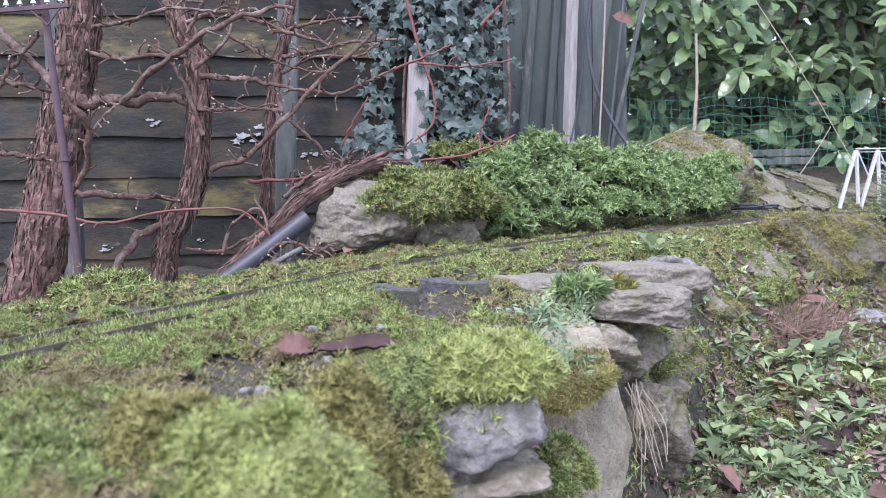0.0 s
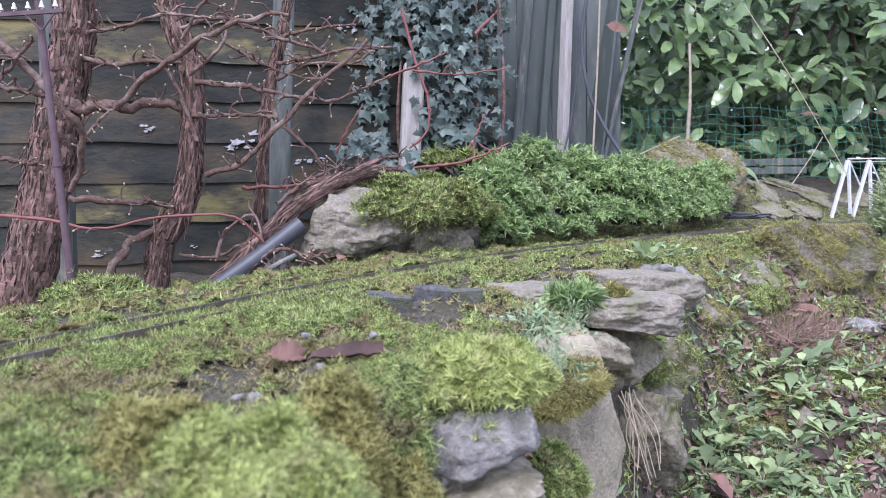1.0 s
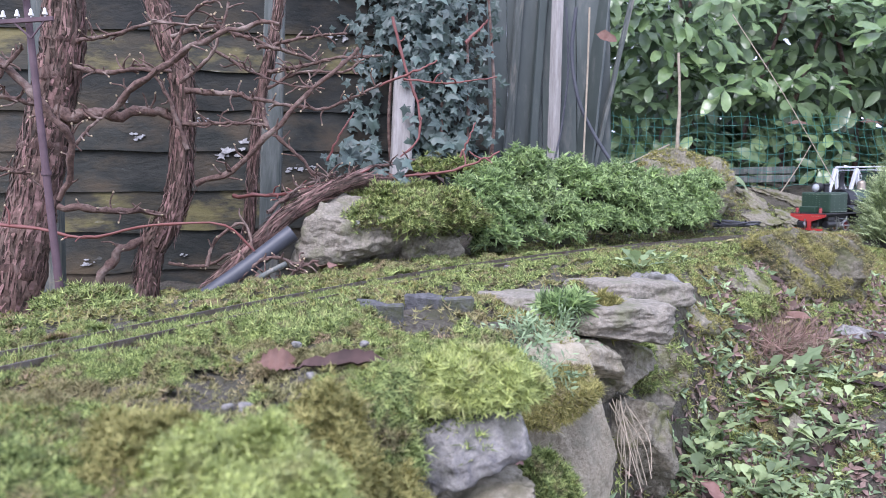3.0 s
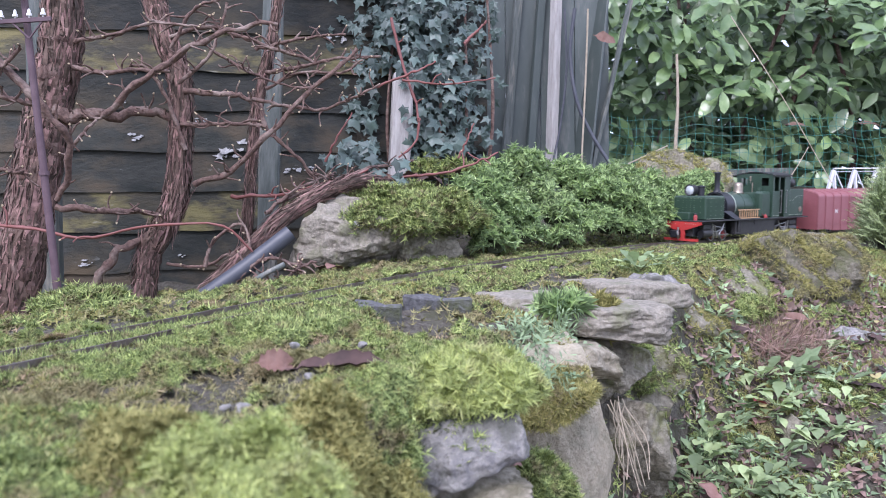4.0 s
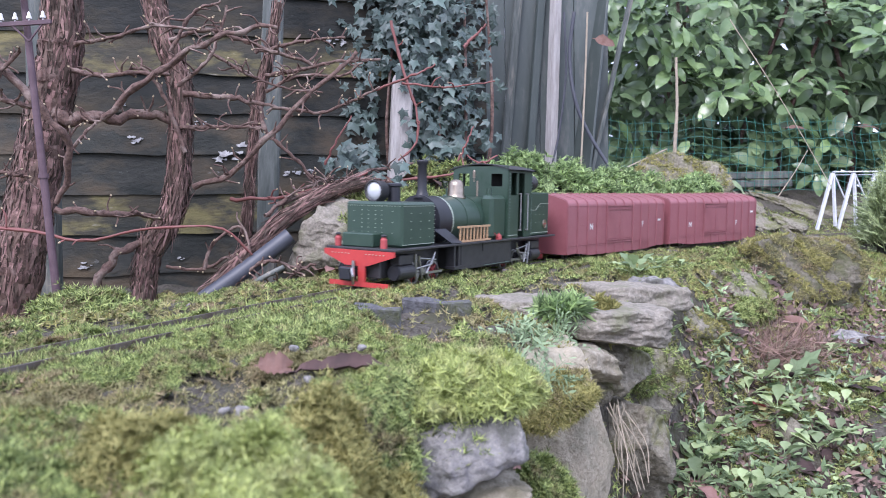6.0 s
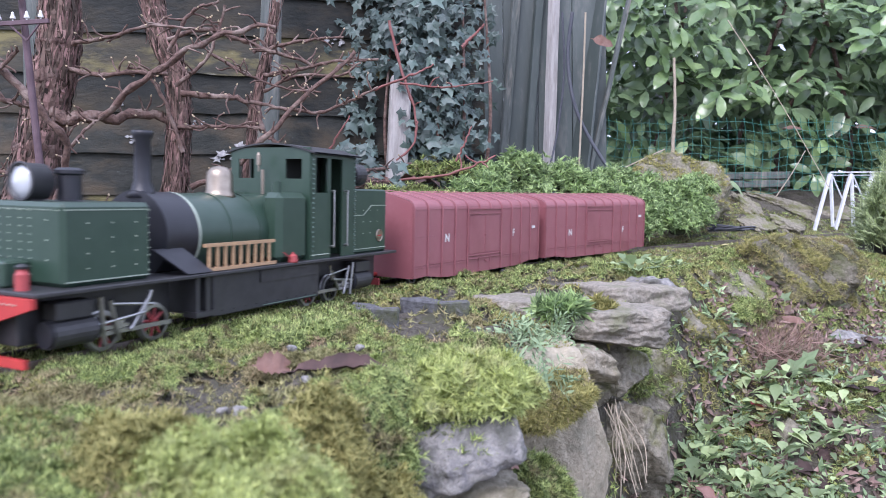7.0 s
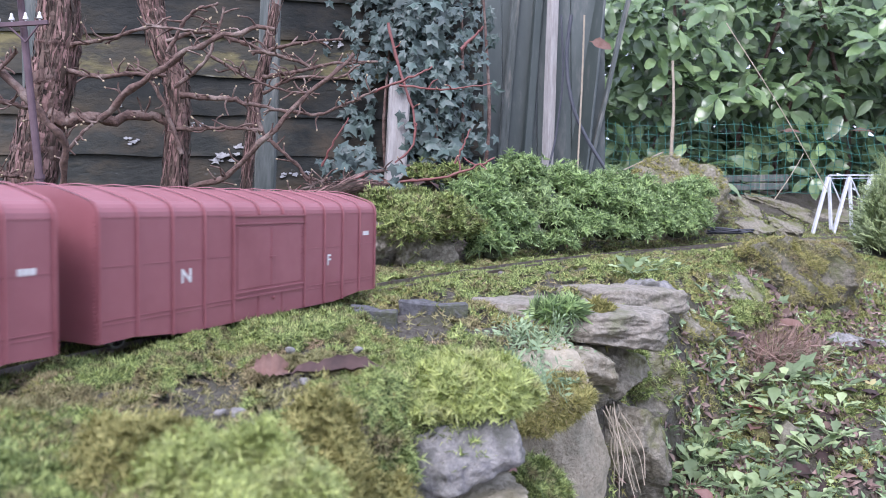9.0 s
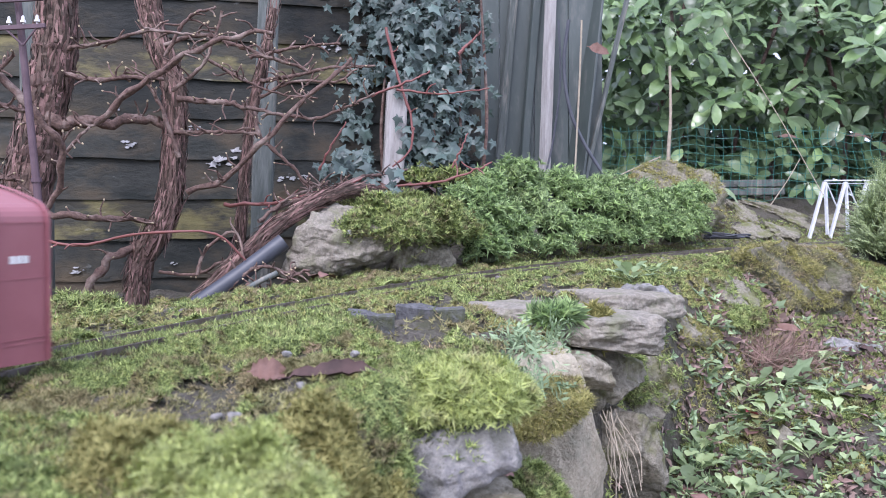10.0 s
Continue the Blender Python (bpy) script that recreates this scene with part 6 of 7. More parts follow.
# ---- ivy on the post ----
def build_ivy():
    iv = thing("ivy", "blue-green ivy climbing a fence post", "ivy")
    rng = random.Random(21)
    for k in range(5):
        part("stem", limb("stem", [Vector((-0.12 + 0.05 * k, 1.72, 0.1)), Vector((-0.13 + 0.06 * k, 1.69, 0.3)), Vector((-0.10 + 0.05 * k, 1.72, 0.62))], 0.005, 0.003, 16, 6, 0.1, k, M_CANE), parent=iv)
    shapes = [ivy_mesh("leaf", M_IVY, s, i) for i, s in enumerate((0.019, 0.022, 0.027, 0.016, 0.031))]
    n = 0
    while n < 299:
        u, z = rng.gauss(0, 1), rng.uniform(0.16, 0.64)
        x = -0.07 + u * 0.085
        lo, hi = (-0.25, 0.12)
        if not lo < x < hi:
            continue
        if z < 0.42 and abs(x + 0.125) < 0.026:
            continue
        if z < 0.34 and x < -0.15 and rng.random() < 0.8:
            continue
        y = 1.66 + rng.uniform(-0.05, 0.05) + 0.06 * (abs(u) > 1.4)
        d = Vector((rng.uniform(-0.8, 0.8), rng.uniform(-0.5, 0.1), rng.uniform(-1, -0.1)))
        f = Vector((rng.uniform(-0.6, 0.6), -1, rng.uniform(0.0, 0.9)))
        part("leaf", rng.choice(shapes), parent=iv, at=leaf_pose((x, y, z), d, f))
        n += 1
    verts = np.array([v.co[:] for v in shapes[0].vertices])
    tris = np.array([p.vertices[:] for p in shapes[0].polygons])
    pieces = []
    for i in range(1500):
        x, z = rng.gauss(0, 1) * 0.085 - 0.07, rng.uniform(0.16, 0.66)
        if z < 0.42 and abs(x + 0.125) < 0.026 or not -0.27 < x < 0.13:
            continue
        m = leaf_pose((x, 1.71 + rng.uniform(-0.05, 0.05), z), (rng.uniform(-0.8, 0.8), rng.uniform(-0.5, 0.1), rng.uniform(-1, 0)), (rng.uniform(-0.8, 0.8), -1, rng.uniform(-0.2, 0.9)))
        pieces.append((verts @ np.array(m.to_3x3()).T + np.array(m.translation), tris))
    v, f = join_arrays(pieces)
    tagged(part("inner_leaves", tri_mesh("inner_leaves", v, f, M_IVY), parent=iv), "shaded inner ivy leaves", kind="stuff")
    # sprays at the foot
    low = thing("ivy_spray", "ivy spray trailing over the vine roots", "ivy")
    for i in range(34):
        c = rng.choice(((-0.184, 1.450, 0.210), (-0.162, 1.450, 0.193), (-0.109, 1.400, 0.162), (-0.092, 1.380, 0.155), (-0.219, 1.460, 0.190)))
        p = Vector(c) + Vector((rng.uniform(-0.03, 0.03), rng.uniform(-0.03, 0.03), rng.uniform(-0.02, 0.03)))
        part("leaf", rng.choice(shapes), parent=low, at=leaf_pose(p, (rng.uniform(-1, 1), -0.3, rng.uniform(-1, 0.2)), (rng.uniform(-0.5, 0.5), -0.8, rng.uniform(0.2, 1))))


build_ivy()


# ---- laurel hedge with its net ----
def build_laurel():
    hedge = thing("laurel_hedge", "dense glossy cherry laurel hedge", "hedge")
    rng = random.Random(31)
    for k in range(9):
        x = 0.66 + 0.17 * k
        part("stem", limb("stem", [Vector((x, 2.85, 0.05)), Vector((x + rng.uniform(-0.1, 0.1), 2.8, 0.35)), Vector((x + rng.uniform(-0.2, 0.2), 2.7, 0.9))], 0.012, 0.006, 14, 6, 0.1, k, M_CANE), parent=hedge)
    shapes = [leaf_mesh("leaf", M_LAUREL, L, L * 0.42, 9, 0.25, 0.2, 0, -0.45, i) for i, L in enumerate((0.078, 0.090, 0.102, 0.070))]
    def tuft(c, n):
        """A shoot with leaves set round it."""
        ax = Vector((rng.uniform(-0.6, 0.6), rng.uniform(-1, -0.2), rng.uniform(-0.1, 0.9))).normalized()
        out = []
        for i in range(n):
            a = i * 2.4 + rng.uniform(-0.4, 0.4)
            s = ax.orthogonal().normalized()
            r = (Matrix.Rotation(a, 3, ax) @ s)
            d = (r * rng.uniform(0.7, 1.1) + ax * rng.uniform(0.2, 0.7) + Vector((0, 0, rng.uniform(-0.55, 0.15)))).normalized()
            f = (ax * 0.8 + Vector((0, -0.25, 0.75)) + r * -0.2)
            out.append((Vector(c) + ax * (0.008 * i) + d * 0.008, d, f))
        return out
    n = 0
    while n < 296:
        x, z = rng.uniform(0.54, 1.75), rng.uniform(0.20, 0.80)
        if x < 0.74 and z < 0.30 or z < 0.36 and rng.random() < 0.55:
            continue
        y = 2.48 + 0.06 * math.sin(x * 9 + z * 7) + rng.uniform(-0.05, 0.14)
        for p, d, f in tuft((x, y, z), rng.randint(4, 7)):
            part("leaf", rng.choice(shapes), parent=hedge, at=leaf_pose(p, d, f))
            n += 1
    # the leaves further in, joined
    base = np.array([v.co[:] for v in shapes[0].vertices])
    tris = np.array([p.vertices[:] for p in shapes[0].polygons])
    pieces = []
    for i in range(640):
        x, z, y = rng.uniform(0.50, 2.6), rng.uniform(0.14, 1.15), rng.uniform(2.56, 2.95)
        if rng.random() < 0.05:
            continue
        for p, d, f in tuft((x, y, z), 5):
            m = leaf_pose(p, d, f)
            R, T = np.array(m.to_3x3()), np.array(m.translation)
            pieces.append((base * rng.uniform(0.85, 1.25) @ R.T + T, tris))
    v, f = join_arrays(pieces)
    tagged(part("inner_leaves", tri_mesh("inner_leaves", v, f, M_LAUREL_MASS, True), parent=hedge), "shaded inner laurel leaves", kind="stuff")
    for p in ((1.112, 2.420, 0.358), (1.344, 2.420, 0.358)):
        part("leaf", leaf_mesh("leaf", M_DEAD, 0.09, 0.03, seed=6), parent=hedge, label="dead brown laurel leaf", at=leaf_pose(p, (1, 0, 0.1), (0, -0.5, 1)))
    # the darker growth behind
    pieces = []
    for i in range(1700):
        x, z, y = rng.uniform(0.3, 4.2), rng.uniform(0.0, 1.9), rng.uniform(3.2, 4.0)
        if z > 1.6 and rng.random() < 0.35:
            continue
        for p, d, f in tuft((x, y, z), 5):
            m = leaf_pose(p, d, f)
            pieces.append((base * 1.9 @ np.array(m.to_3x3()).T + np.array(m.translation), tris))
    v, f = join_arrays(pieces)
    thing("far_shrubs", "dark evergreen shrubs behind the hedge", "shrubs", kind="stuff", data=tri_mesh("far_shrubs", v, f, M_LAUREL_MASS, True))


build_laurel()


def build_net():
    """Sagging plastic mesh in front of the hedge."""
    pieces = []
    x0, x1, z0, z1, c = 0.50, 1.75, 0.165, 0.405, 0.034
    def place(u, w):
        return (u + 0.006 * math.sin(w * 31 + u * 5), 2.37 + 0.012 * math.sin(u * 11) + 0.008 * math.sin(w * 40 + u * 9), w + 0.006 * math.sin(u * 17) + 0.004 * math.sin(u * 41) - 0.02 * (u - 0.5))
    w = z0
    while w < z1:
        pts = [place(u, w) for u in np.arange(x0, x1, 0.017)]
        pieces.append(limb_arrays(pts, np.full(len(pts), 0.0008), 4, 0, 1))
        w += c * 0.8
    u = x0
    while u < x1:
        pts = [place(u, q) for q in np.arange(z0, z1, 0.0136)]
        pieces.append(limb_arrays(pts, np.full(len(pts), 0.0008), 4, 0, 1))
        u += c * 0.8
    v, q = join_arrays(pieces)
    thing("garden_net", "green plastic garden netting along the hedge", "netting", data=tri_mesh("garden_net", v, q, M_NET))
    for p, q, r, lb in (((0.731, 2.360, 0.264), (0.750, 2.400, 0.586), 0.006, "bare upright stick by the net"), ((0.915, 2.380, 0.699), (1.147, 2.200, 0.159), 0.0016, "thin dry stem across the hedge"), ((1.034, 2.300, 0.131), (1.141, 2.330, 0.278), 0.0018, "thin dry stem by the net"), ((0.437, 2.200, 0.175), (0.675, 2.250, 0.281), 0.003, "dry stem lying on the plants")):
        a, b = Vector(p), Vector(q)
        thing("dry_stick", lb, "stick", data=limb("dry_stick", (a, a.lerp(b, 0.5) + Vector((0.006, 0, 0.004)), b), r, r * 0.7, 14, 6, 0.1, 3, M_STRAW))
    a, b = Vector((0.775, 2.520, 0.210)), Vector((1.170, 2.500, 0.205))
    for dz in (0.0, -0.028):
        bm = box(0, (b - a).length, -0.01, 0.01, -0.012, 0.012, 0.002)
        thing("edging_plank", "grey weathered plank below the net", "plank", Matrix.Translation(a + Vector((0, 0, dz))) @ Matrix.Rotation(math.atan2(b.y - a.y, b.x - a.x), 4, "Z"), data=bm, mat=M_POST)
    lf = leaf_mesh("fallen_leaf", M_GREYLEAF, 0.07, 0.034, seed=8)
    thing("fallen_leaf", "pale green leaf lying by the hedge", "leaf", leaf_pose((0.880, 2.300, 0.186), (1, -0.2, -0.6), (0.3, -0.6, 0.8)), data=lf)


build_net()


# ---- feathery plants behind the track ----
def build_plants():
    rng = np.random.default_rng(41)
    def cushion(name, label, c, r, count, L, mat, pairs=4, leaf=0.4):
        p, n = mound_points(c, r, count, rng)
        v, f = fronds(np.repeat(p, 2, 0) + rng.normal(size=(len(p) * 2, 3)) * 0.005, np.repeat(n, 2, 0), L * 0.85, rng, pairs + 1, leaf * 0.9)
        pl = thing(name, label, "plant", group="feathery plants")
        tagged(part("foliage", tri_mesh("foliage", v, f, mat), parent=pl), kind="stuff")
        # dark lump added inside the cushion as shade among its fronds
        part("crown", rock_bm((r[0] * 0.5, r[1] * 0.5, r[2] * 0.55), 3, 4, 3), M_SHADE_CORE, pl, at=Matrix.Translation(c))
    lb = "feathery green rockery plant in a dense cushion"
    def whorls(c, r, count, mat, yellow):
        """A low cushion of leafy shoot tips, each a whorl of narrow leaves."""
        p, n = mound_points(c, (r * 1.12, r * 1.0, r), count, rng)
        n = n + rng.normal(size=n.shape) * 0.35
        a = sprigs(p, n, 0.0125, 0.0040, 8, 1.15, rng)
        q, m = mound_points(c, (r * 1.05, r * 0.95, r * 0.95), count // 2, rng)
        pl = thing("rockery_plant", lb if not yellow else "yellow-green rockery plant in a dense cushion", "plant", group="feathery plants")
        v, f = join_arrays([a, fronds(q, m, 0.020, rng, 4, 0.42)])
        tagged(part("foliage", tri_mesh("foliage", v, f, mat), parent=pl), kind="stuff")
        # added dark core, the shade behind the whorls put into its colour
        part("crown", rock_bm((r * 0.45, r * 0.45, r * 0.4), 3, 4, 3), M_SHADE_CORE, pl, at=Matrix.Translation(c))
    for x, y, z, r in ((0.074, 1.45, 0.112, 0.050), (0.061, 1.42, 0.058, 0.045), (0.092, 1.40, 0.025, 0.035), (0.125, 1.47, 0.072, 0.045), (0.090, 1.52, 0.150, 0.035),
                       (0.170, 1.62, 0.173, 0.045), (0.192, 1.60, 0.119, 0.040), (0.231, 1.58, 0.078, 0.045), (0.282, 1.70, 0.155, 0.045), (0.325, 1.66, 0.118, 0.050),
                       (0.396, 1.75, 0.139, 0.050), (0.330, 1.62, 0.059, 0.035), (0.424, 1.70, 0.096, 0.050), (0.490, 1.80, 0.123, 0.050), (0.538, 1.80, 0.086, 0.040),
                       (0.611, 1.90, 0.119, 0.045), (0.244, 1.55, 0.028, 0.028), (0.401, 1.66, 0.045, 0.028), (0.682, 1.98, 0.142, 0.040), (0.153, 1.47, 0.038, 0.032), (0.500, 1.74, 0.060, 0.038), (0.570, 1.80, 0.050, 0.038),
                       (0.625, 1.86, 0.068, 0.040), (0.450, 1.68, 0.046, 0.034), (0.665, 1.93, 0.090, 0.034), (0.360, 1.66, 0.050, 0.034), (0.280, 1.60, 0.050, 0.034)):
        whorls((x, y, z), r, int(110000 * r * r), M_FERNY, False)
    for x, y, z, r in ((-0.040, 1.62, 0.173, 0.030), (0.020, 1.56, 0.170, 0.026), (0.055, 1.50, 0.150, 0.028), (0.030, 1.45, 0.095, 0.030)):
        whorls((x, y, z), r, int(100000 * r * r), M_MOSS, True)
    cushion("grey_leaved_plant", "grey-green cut-leaved plant on the wall top", (0.072, 0.625, -0.030), (0.020, 0.016, 0.012), 36, 0.024, M_GREYLEAF, 2, 0.62)
    cushion("grey_leaved_plant", "grey-green cut-leaved plant on the wall top", (0.058, 0.555, -0.042), (0.018, 0.016, 0.012), 32, 0.022, M_GREYLEAF, 2, 0.62)
    cushion("grey_leaved_plant", "grey-green cut-leaved plant on the wall top", (0.094, 0.672, -0.022), (0.018, 0.016, 0.010), 22, 0.020, M_GREYLEAF, 2, 0.62)
    # grassy tuft on the slab
    p, n = mound_points((0.112, 0.705, -0.008), (0.018, 0.016, 0.008), 150, rng)
    v, f = sprigs(p, n + rng.normal(size=n.shape) * 0.3, 0.0145, 0.0020, 6, 1.0, rng)
    pl = thing("grassy_tuft", "spiky green tuft on the coping slab", "plant", group="feathery plants")
    tagged(part("foliage", tri_mesh("foliage", v, f, M_FERNY), parent=pl), kind="stuff")
    p, n = mound_points((0.152, 0.720, -0.022), (0.014, 0.014, 0.018), 900, rng)
    v, f = sprigs(p, n, 0.009, 0.0022, 6, 0.8, rng)
    thing("moss_tuft", "golden moss tuft at the slab's edge", "moss", kind="stuff", data=tri_mesh("moss_tuft", v, f, M_MOSS_GOLD))
    # conifer
    co = thing("dwarf_conifer", "dwarf conifer with dense dark green needles", "conifer")
    c = Vector((1.045, 1.620, 0.030))
    part("trunk", tube((c.x, c.y, ground_z(c.x, c.y)), (c.x, c.y, c.z + 0.05), 0.012, 0.006, 8), M_BARK, co)
    p, n = mound_points(tuple(c), (0.100, 0.10, 0.140), 7500, rng)
    v, f = fronds(p, n + [0, 0, 0.9], 0.032, rng, 7, 0.30, 0.1)
    tagged(part("foliage", tri_mesh("foliage", v, f, M_CONIFER), parent=co), kind="stuff")
    # dark lump added as the shade within the conifer's needles
    part("inner_growth", rock_bm((0.055, 0.050, 0.065), 9, 4, 3), M_SHADE_CORE, co, at=Matrix.Translation(c))


build_plants()


def build_bridge():
    """White girder bridge model: apexes, end posts, uprights and thin braces."""
    br = thing("model_girder_bridge", "white metal model girder bridge", "model bridge")
    def bar(name, a, b, r):
        a, b = Vector(a), Vector(b)
        m = Matrix.Translation(a) @ (b - a).to_track_quat("Z", "Y").to_matrix().to_4x4()
        part(name, box(-r, r, -r * 0.6, r * 0.6, 0, (b - a).length, r * 0.2, m), M_BRIDGE, br)
    for dx in (0.0, 40.0, 82.0, 124.0):
        k = Vector((dx / 1305 * 2.24, 0.010 * dx / 40, 0))
        A = Vector((1.172, 2.240, 0.200)) + k
        bar("end_post", Vector((1.122, 2.240, 0.013)) + k, A, 0.0065)
        bar("upright", Vector((1.187, 2.250, 0.039)) + k, A + Vector((0.004, 0.004, 0)), 0.0048)
        bar("brace", Vector((1.223, 2.250, 0.106)) + k, A + Vector((0.006, 0.004, 0)), 0.0024)
    a = Vector((1.172, 2.240, 0.204))
    bar("top_chord", a, a + Vector((0.26, 0.03, 0)), 0.003)
    bar("top_chord", a + Vector((0, 0.006, -0.009)), a + Vector((0.26, 0.036, -0.009)), 0.002)
    b = Vector((1.122, 2.240, 0.010))
    bar("bottom_chord", b, b + Vector((0.26, 0.03, 0)), 0.004)


build_bridge()


def build_cord():
    """A tangle of dark cord dropped by the far boulder."""
    rng = random.Random(14)
    co = thing("cord_bundle", "tangled dark blue cord lying by the boulder", "cord")
    c = Vector((0.765, 1.960, 0.036))
    c.z = max(c.z, ground_z(c.x, c.y) + 0.004)
    for i in range(7):
        pts = [c + Vector((rng.uniform(-0.06, 0.06), rng.uniform(-0.03, 0.03), rng.uniform(0, 0.02))) for _ in range(4)]
        part("strand", limb("strand", pts, 0.0022, 0.0022, 20, 6, 0, i, M_PIPE), parent=co)


build_cord()


# ---- the bank below the wall: rosettes, dead leaves, dry stems ----
def build_bank():
    rng = random.Random(51)
    shapes = [leaf_mesh("leaf", M_ROSETTE, L, L * w, 9, 0.2, c, t, -1.5, i, 0.35) for i, (L, w, c, t) in enumerate(((0.019, 0.62, 0.25, 0.14), (0.026, 0.50, 0.35, 0.16), (0.015, 0.78, 0.2, 0.12), (0.012, 0.95, 0.12, 0.06), (0.022, 0.56, 0.1, 0.14)))]
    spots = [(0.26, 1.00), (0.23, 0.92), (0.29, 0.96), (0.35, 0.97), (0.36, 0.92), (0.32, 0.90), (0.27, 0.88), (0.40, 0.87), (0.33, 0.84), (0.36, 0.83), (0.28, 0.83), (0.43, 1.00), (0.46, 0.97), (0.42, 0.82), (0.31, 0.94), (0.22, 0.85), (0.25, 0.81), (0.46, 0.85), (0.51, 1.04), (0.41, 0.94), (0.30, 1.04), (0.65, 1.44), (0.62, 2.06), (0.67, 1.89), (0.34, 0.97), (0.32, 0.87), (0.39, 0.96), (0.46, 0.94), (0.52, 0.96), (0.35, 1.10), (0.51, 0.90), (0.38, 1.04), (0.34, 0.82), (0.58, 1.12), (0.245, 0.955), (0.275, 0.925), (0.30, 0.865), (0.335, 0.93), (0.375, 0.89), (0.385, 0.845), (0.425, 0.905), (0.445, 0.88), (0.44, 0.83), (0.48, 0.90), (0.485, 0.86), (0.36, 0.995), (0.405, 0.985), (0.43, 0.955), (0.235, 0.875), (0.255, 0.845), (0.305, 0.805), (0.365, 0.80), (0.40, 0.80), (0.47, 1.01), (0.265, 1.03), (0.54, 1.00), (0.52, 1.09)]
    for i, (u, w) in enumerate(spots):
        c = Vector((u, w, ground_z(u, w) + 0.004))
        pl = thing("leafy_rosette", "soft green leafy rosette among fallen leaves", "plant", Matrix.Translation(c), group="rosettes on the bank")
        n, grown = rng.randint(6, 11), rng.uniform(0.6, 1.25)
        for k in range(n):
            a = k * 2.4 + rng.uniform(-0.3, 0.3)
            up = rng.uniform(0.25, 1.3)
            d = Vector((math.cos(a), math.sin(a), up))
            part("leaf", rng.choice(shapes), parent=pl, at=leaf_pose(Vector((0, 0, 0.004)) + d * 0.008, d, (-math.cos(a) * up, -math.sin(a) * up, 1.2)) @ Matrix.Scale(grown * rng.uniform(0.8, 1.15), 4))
    # fallen leaves
    dead = [leaf_mesh("dead_leaf", m, L, L * w, 7, f, c, 0.25, 0.3, 60 + i) for i, (m, L, w, f, c) in enumerate(((M_DEAD, 0.038, 0.6, 0.5, 0.4), (M_DEAD, 0.032, 0.55, -0.4, 0.5), (M_DEAD_DARK, 0.034, 0.6, 0.6, 0.5), (M_DEAD_DARK, 0.028, 0.6, -0.5, 0.3), (M_YELLOW, 0.022, 0.7, 0.3, 0.2), (M_PINK, 0.024, 0.6, 0.4, 0.3)))]
    def drop(c, k, lift_=0.006, label=None):
        d = Vector((rng.uniform(-1, 1), rng.uniform(-1, 1), rng.uniform(-0.2, 0.3)))
        thing("dead_leaf", label or ("curled brown leaf fallen on the bank", "crisp brown leaf fallen on the bank", "dark rotting leaf on damp soil", "dark rotting leaf on damp soil", "small yellow leaf fallen among moss", "wine-red leaf fallen among green rosettes")[k], "leaf",
              leaf_pose((c[0], c[1], c[2] + lift_), d, (rng.uniform(-0.4, 0.4), rng.uniform(-0.8, 0.1), 1)), group="fallen leaves", data=dead[k])
    for i in range(210):
        x, y = rng.uniform(0.16, 0.72), rng.uniform(0.68, 1.3)
        if x < np.interp(y, EDGE[:, 0], EDGE[:, 1]) + 0.06:
            continue
        drop((x, y, ground_z(x, y)), rng.choice((0, 0, 1, 1, 2, 2, 3, 3, 2, 3, 4)))
    for c, k in (((0.398, 0.950, -0.175), 5), ((0.365, 1.030, -0.123), 4), ((0.272, 0.800, -0.227), 0), ((0.565, 1.200, -0.077), 1), ((0.314, 0.980, -0.158), 2), ((0.515, 0.950, -0.247), 0), ((0.499, 0.900, -0.269), 0)):
        drop(c, k, 0.012)
    for i in range(26):
        s = rng.uniform(0.7, 2.2)
        p = on_line(s, rng.uniform(0.05, 0.2))
        drop((p.x, p.y, ground_z(p.x, p.y)), rng.choice((0, 1, 4)), 0.004)
    # leaf litter among the vine roots
    for i in range(26):
        p = rng.choice(((-0.031, 1.500, 0.160), (-0.053, 1.450, 0.141), (-0.138, 1.420, 0.142), (-0.128, 1.420, 0.131), (-0.209, 1.380, 0.142), (0.014, 1.500, 0.153)))
        drop((p[0] + rng.uniform(-0.05, 0.05), p[1] + rng.uniform(-0.04, 0.04), p[2] + rng.uniform(-0.03, 0.01)), rng.choice((0, 1, 2)))
    for p in ((-0.234, 1.160, -0.010), (-0.256, 1.140, -0.015), (-0.210, 1.180, -0.003), (-0.278, 1.120, -0.020), (-0.251, 1.180, 0.001), (-0.213, 1.120, -0.014), (-0.190, 1.170, -0.005)):
        drop((p[0], p[1], max(p[2], ground_z(p[0], p[1]))), rng.choice((0, 1, 2)), 0.006, "dead leaf caught among vine roots")
    # the big curled leaf on the moss
    me = leaf_mesh("oak_leaf", M_DEAD_DARK, 0.056, 0.012, 14, 1.1, 0.05, 0.22, 0.2, 70)
    thing("oak_leaf", "long curled dark brown leaf lying on the moss", "leaf", leaf_pose((-0.090, 0.430, -0.004), (1, 0.1, 0.06), (0.1, -0.5, 1)), group="fallen leaves", data=me)
    me = leaf_mesh("oak_leaf", M_DEAD, 0.022, 0.014, 12, 0.6, 0.4, 0.25, 0.2, 71)
    thing("oak_leaf", "pinkish brown leaf propped on the moss", "leaf", leaf_pose((-0.112, 0.432, 0.000), (1, 0.2, 0.05), (-0.2, -1, 0.6)), group="fallen leaves", data=me)
    drop((0.034, 0.452, -0.072), 1, 0.004, "red-brown leaf wedged between wall stones")
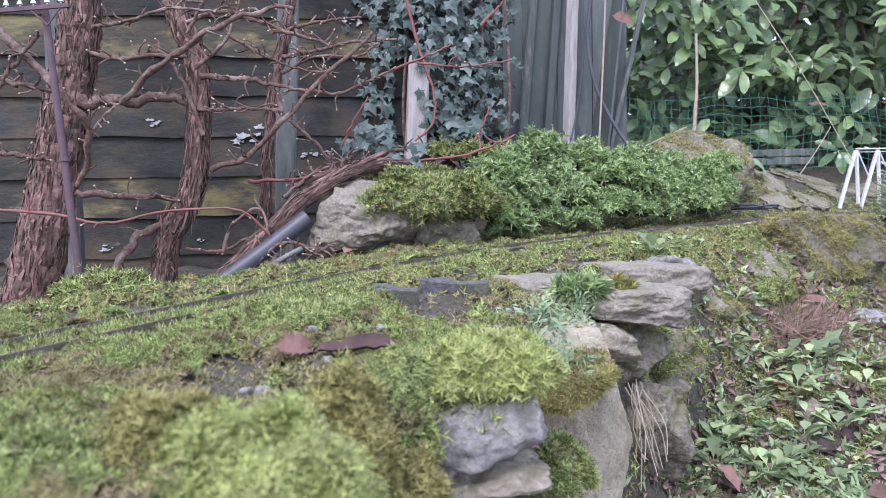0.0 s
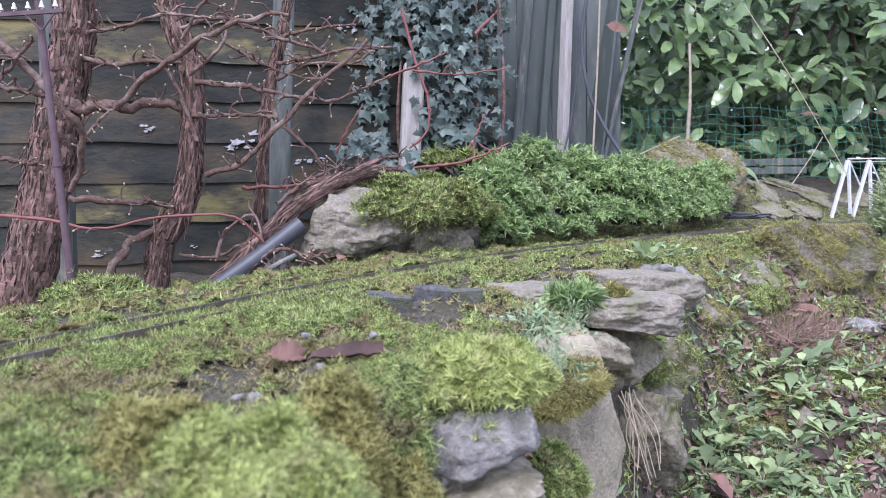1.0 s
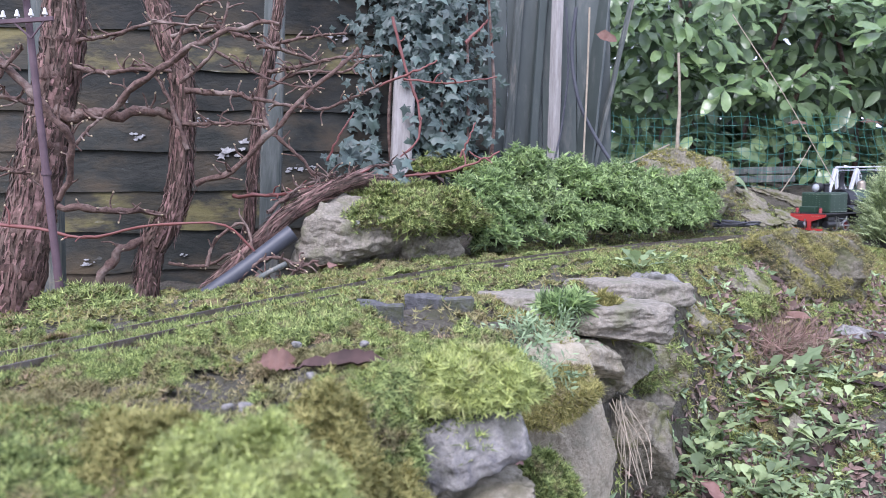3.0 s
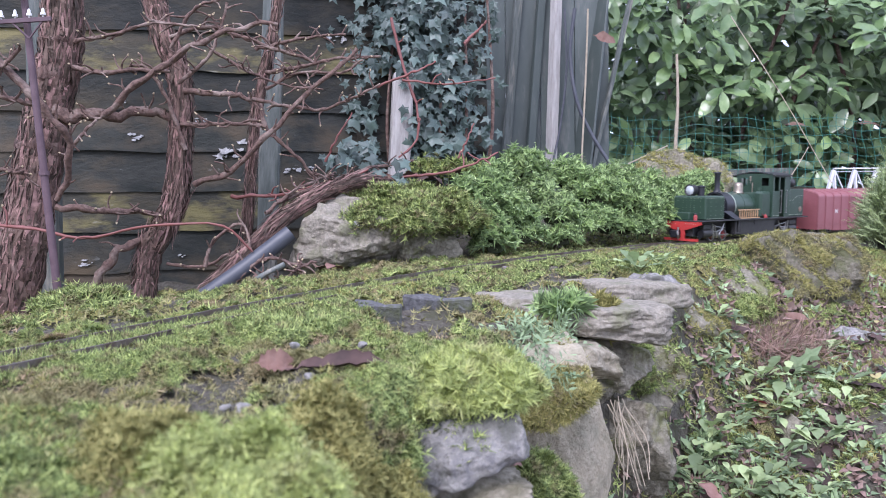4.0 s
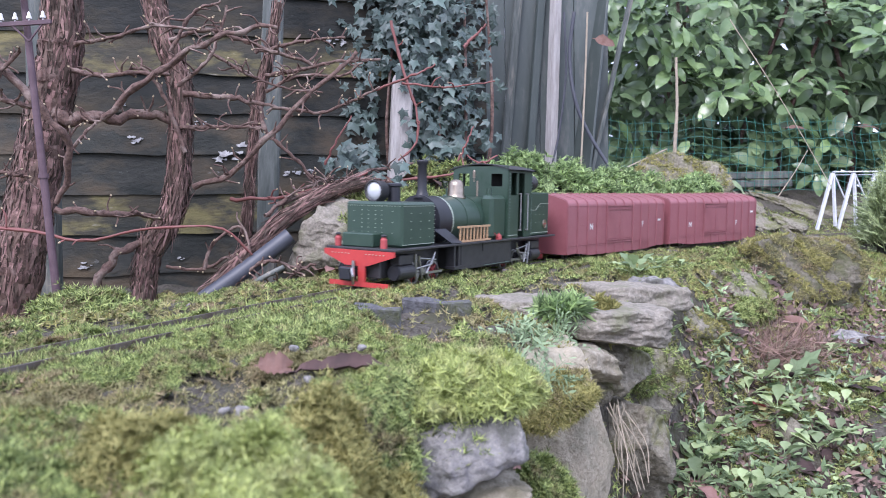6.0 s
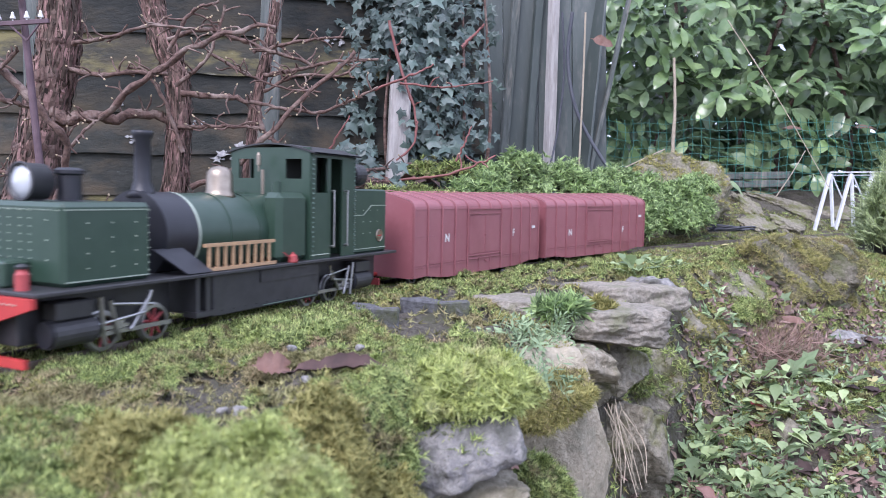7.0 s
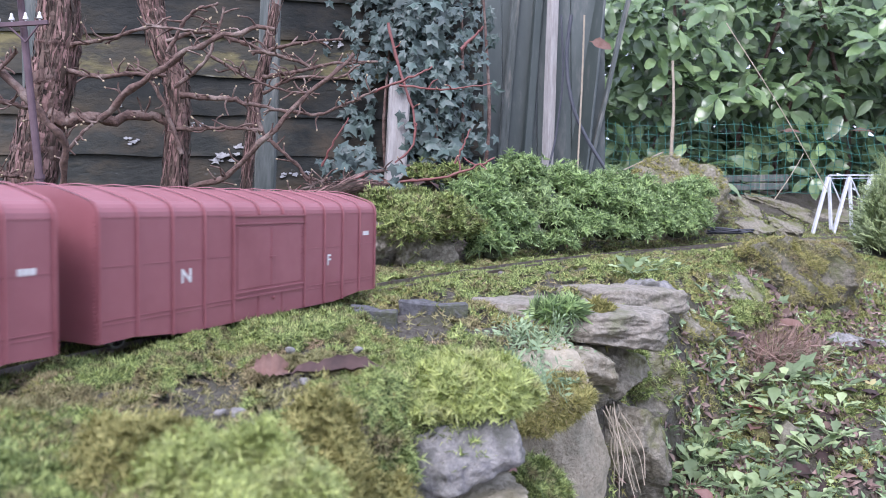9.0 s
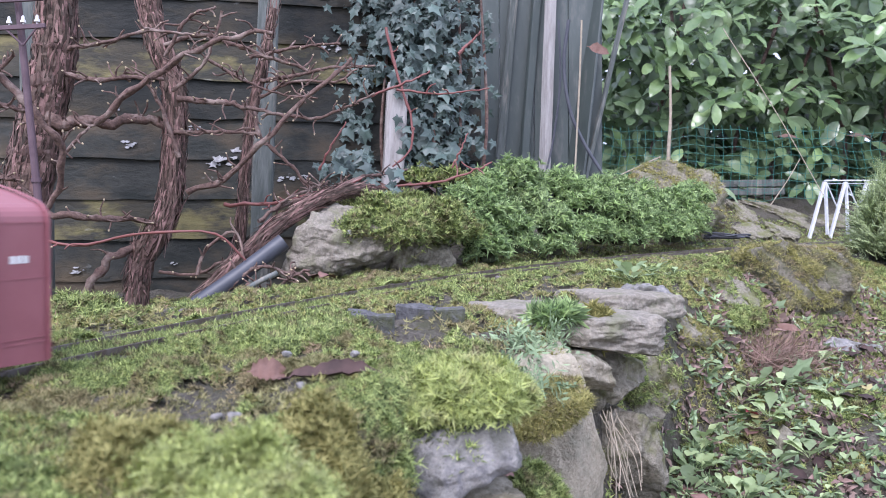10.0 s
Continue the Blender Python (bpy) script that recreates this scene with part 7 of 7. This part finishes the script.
    # pale cut leaf and lobed leaf
    for p, r, m in (((0.490, 1.030, -0.136), 0.026, M_GREYLEAF), ((0.509, 1.030, -0.122), 0.02, M_GREYLEAF), ((0.361, 1.020, -0.127), 0.014, M_YELLOW), ((0.546, 1.180, -0.052), 0.014, M_GREYLEAF)):
        thing("lobed_leaf", "pale lobed leaf standing above the litter", "leaf", leaf_pose(p, (0.3, -0.3, 0.4), (0.2, -1, 0.5)), data=ivy_mesh("lobed_leaf", m, r, 5))
    # ground cover: small green leaves and leaf crumbs, past counting
    nr = np.random.default_rng(77)
    for name, label, mat, n, L, wd, bl in (("ground_cover", "small green leaves of creeping plants", M_COVER, 1900, 0.009, 0.0065, 4), ("leaf_litter", "crumbled brown leaf litter on soil", M_LITTER, 2600, 0.009, 0.0065, 3)):
        x, y = nr.uniform(0.08, 0.85, n * 3), nr.uniform(0.62, 1.4, n * 3)
        keep = (x > np.interp(y, EDGE[:, 0], EDGE[:, 1]) + 0.03) & (lumps(x, y, 14, 6.0 if bl == 4 else 1.0) + 0.5 * nr.normal(size=len(x)) > 0.0)
        x, y = x[keep], y[keep]
        nn = normals_of(x, y) * 0.5 + nr.normal(size=(len(x), 3)) * 0.4
        v, f = sprigs(np.stack([x, y, height(x, y) + 0.003], 1), nn, L, wd, bl, 1.5, nr)
        thing(name, label, "ground cover" if bl == 4 else "leaf litter", kind="stuff", data=tri_mesh(name, v, f, mat))
    # dry stems
    nr = np.random.default_rng(61)
    for c, r, n, L in (((0.358, 1.120, -0.111), (0.06, 0.05, 0.02), 240, 0.05), ((0.477, 1.120, -0.130), (0.075, 0.06, 0.02), 330, 0.05), ((0.410, 1.100, -0.134), (0.05, 0.05, 0.015), 160, 0.04)):
        p, d = mound_points(c, r, n, nr)
        p = np.repeat(p, 3, 0) + nr.normal(size=(len(p) * 3, 3)) * 0.008
        v, f = sprigs(p, np.repeat(d, 3, 0) + nr.normal(size=p.shape) * 0.9, L * 0.8, 0.0011, 3, 1.0, nr, True)
        thing("dead_stems", "tangle of dry red-brown plant stems", "dead plant", kind="stuff", data=tri_mesh("dead_stems", v, f, M_TWIG))
    pieces = []
    a0 = Vector((0.143, 0.625, -0.078))
    for i in range(16):
        x = a0 + Vector((rng.uniform(-0.008, 0.008), rng.uniform(-0.02, 0.02), rng.uniform(-0.01, 0.01)))
        e = x + Vector((rng.uniform(-0.006, 0.018), rng.uniform(-0.03, 0.0), -rng.uniform(0.03, 0.08)))
        m = x.lerp(e, 0.5) + Vector((rng.uniform(-0.012, 0.012), 0, 0))
        pieces.append(limb_arrays(smooth_line([x, m, e], 8), np.full(8, 0.0004), 4, 0.1, i))
    v, q = join_arrays(pieces)
    thing("dry_roots", "pale dry roots hanging from the wall", "roots", kind="stuff", data=tri_mesh("dry_roots", v, q, M_STRAW))
    # moss on the bank between the plants
    x, y = nr.uniform(0.1, 0.95, 120000), nr.uniform(0.62, 1.6, 120000)
    e = np.interp(y, EDGE[:, 0], EDGE[:, 1])
    cover = lumps(x, y, 25, 3.0) + 0.3 * nr.normal(size=len(x)) + 0.9 * np.clip((y - 0.95) / 0.25, 0, 1) * (lumps(x, y, 60, 1.0) > -0.3)
    keep = (x > e - 0.004) & (cover > 0.12)
    x, y = x[keep], y[keep]
    tone = lumps(x, y, 30, 7.0) + 0.3 * nr.normal(size=len(x))
    rise = 0.006 * np.clip(lumps(x, y, 90, 2.0), 0, 1.2)
    for name, label, mat, sel in (("bank_moss", "green moss patches on the bank", M_MOSS, tone < 0.1), ("golden_bank_moss", "golden moss patches on the bank", M_MOSS_GOLD, (tone >= 0.1) & (tone < 0.5)),
                                  ("withered_bank_moss", "olive-brown moss on the bank", M_MOSS_OLD, tone >= 0.5)):
        p = np.stack([x, y, height(x, y) + rise], 1)[sel]
        nn = normals_of(x[sel], y[sel])
        nn[:, :2] = np.clip(nn[:, :2], -2, 2)
        v, f = sprigs(p, nn + nr.normal(size=(len(p), 3)) * 0.4, 0.0052, 0.0020, 6, 1.4, nr, True)
        thing(name, label, "moss", kind="stuff", data=tri_mesh(name, v, f, mat))


build_bank()


# ---- what moves: the train comes down the line ----
def motions():
    centre = {"loco": -1.2532 * U, "first": 0.905 * U, "second": 2.811 * U}
    walk(loco, vehicle_rows(centre["loco"], 0.14))
    walk(wagon, vehicle_rows(centre["first"], 0.115))
    walk(second_wagon, vehicle_rows(centre["second"], 0.115))
    for ob, x, y, r in WHEELS:
        rows, a = [], 0.0
        steps = 101
        for i in range(steps):
            t = i * 0.1
            if i:
                a += min(1.4, (travelled(t - 0.1) - travelled(t)) / r)
            rows.append((t, Matrix.Translation((x, y, r)) @ Matrix.Rotation(a, 4, "Y") @ pose(0, 0, 0, -90 if y > 0 else 90)))
        walk(ob, rows)


motions()
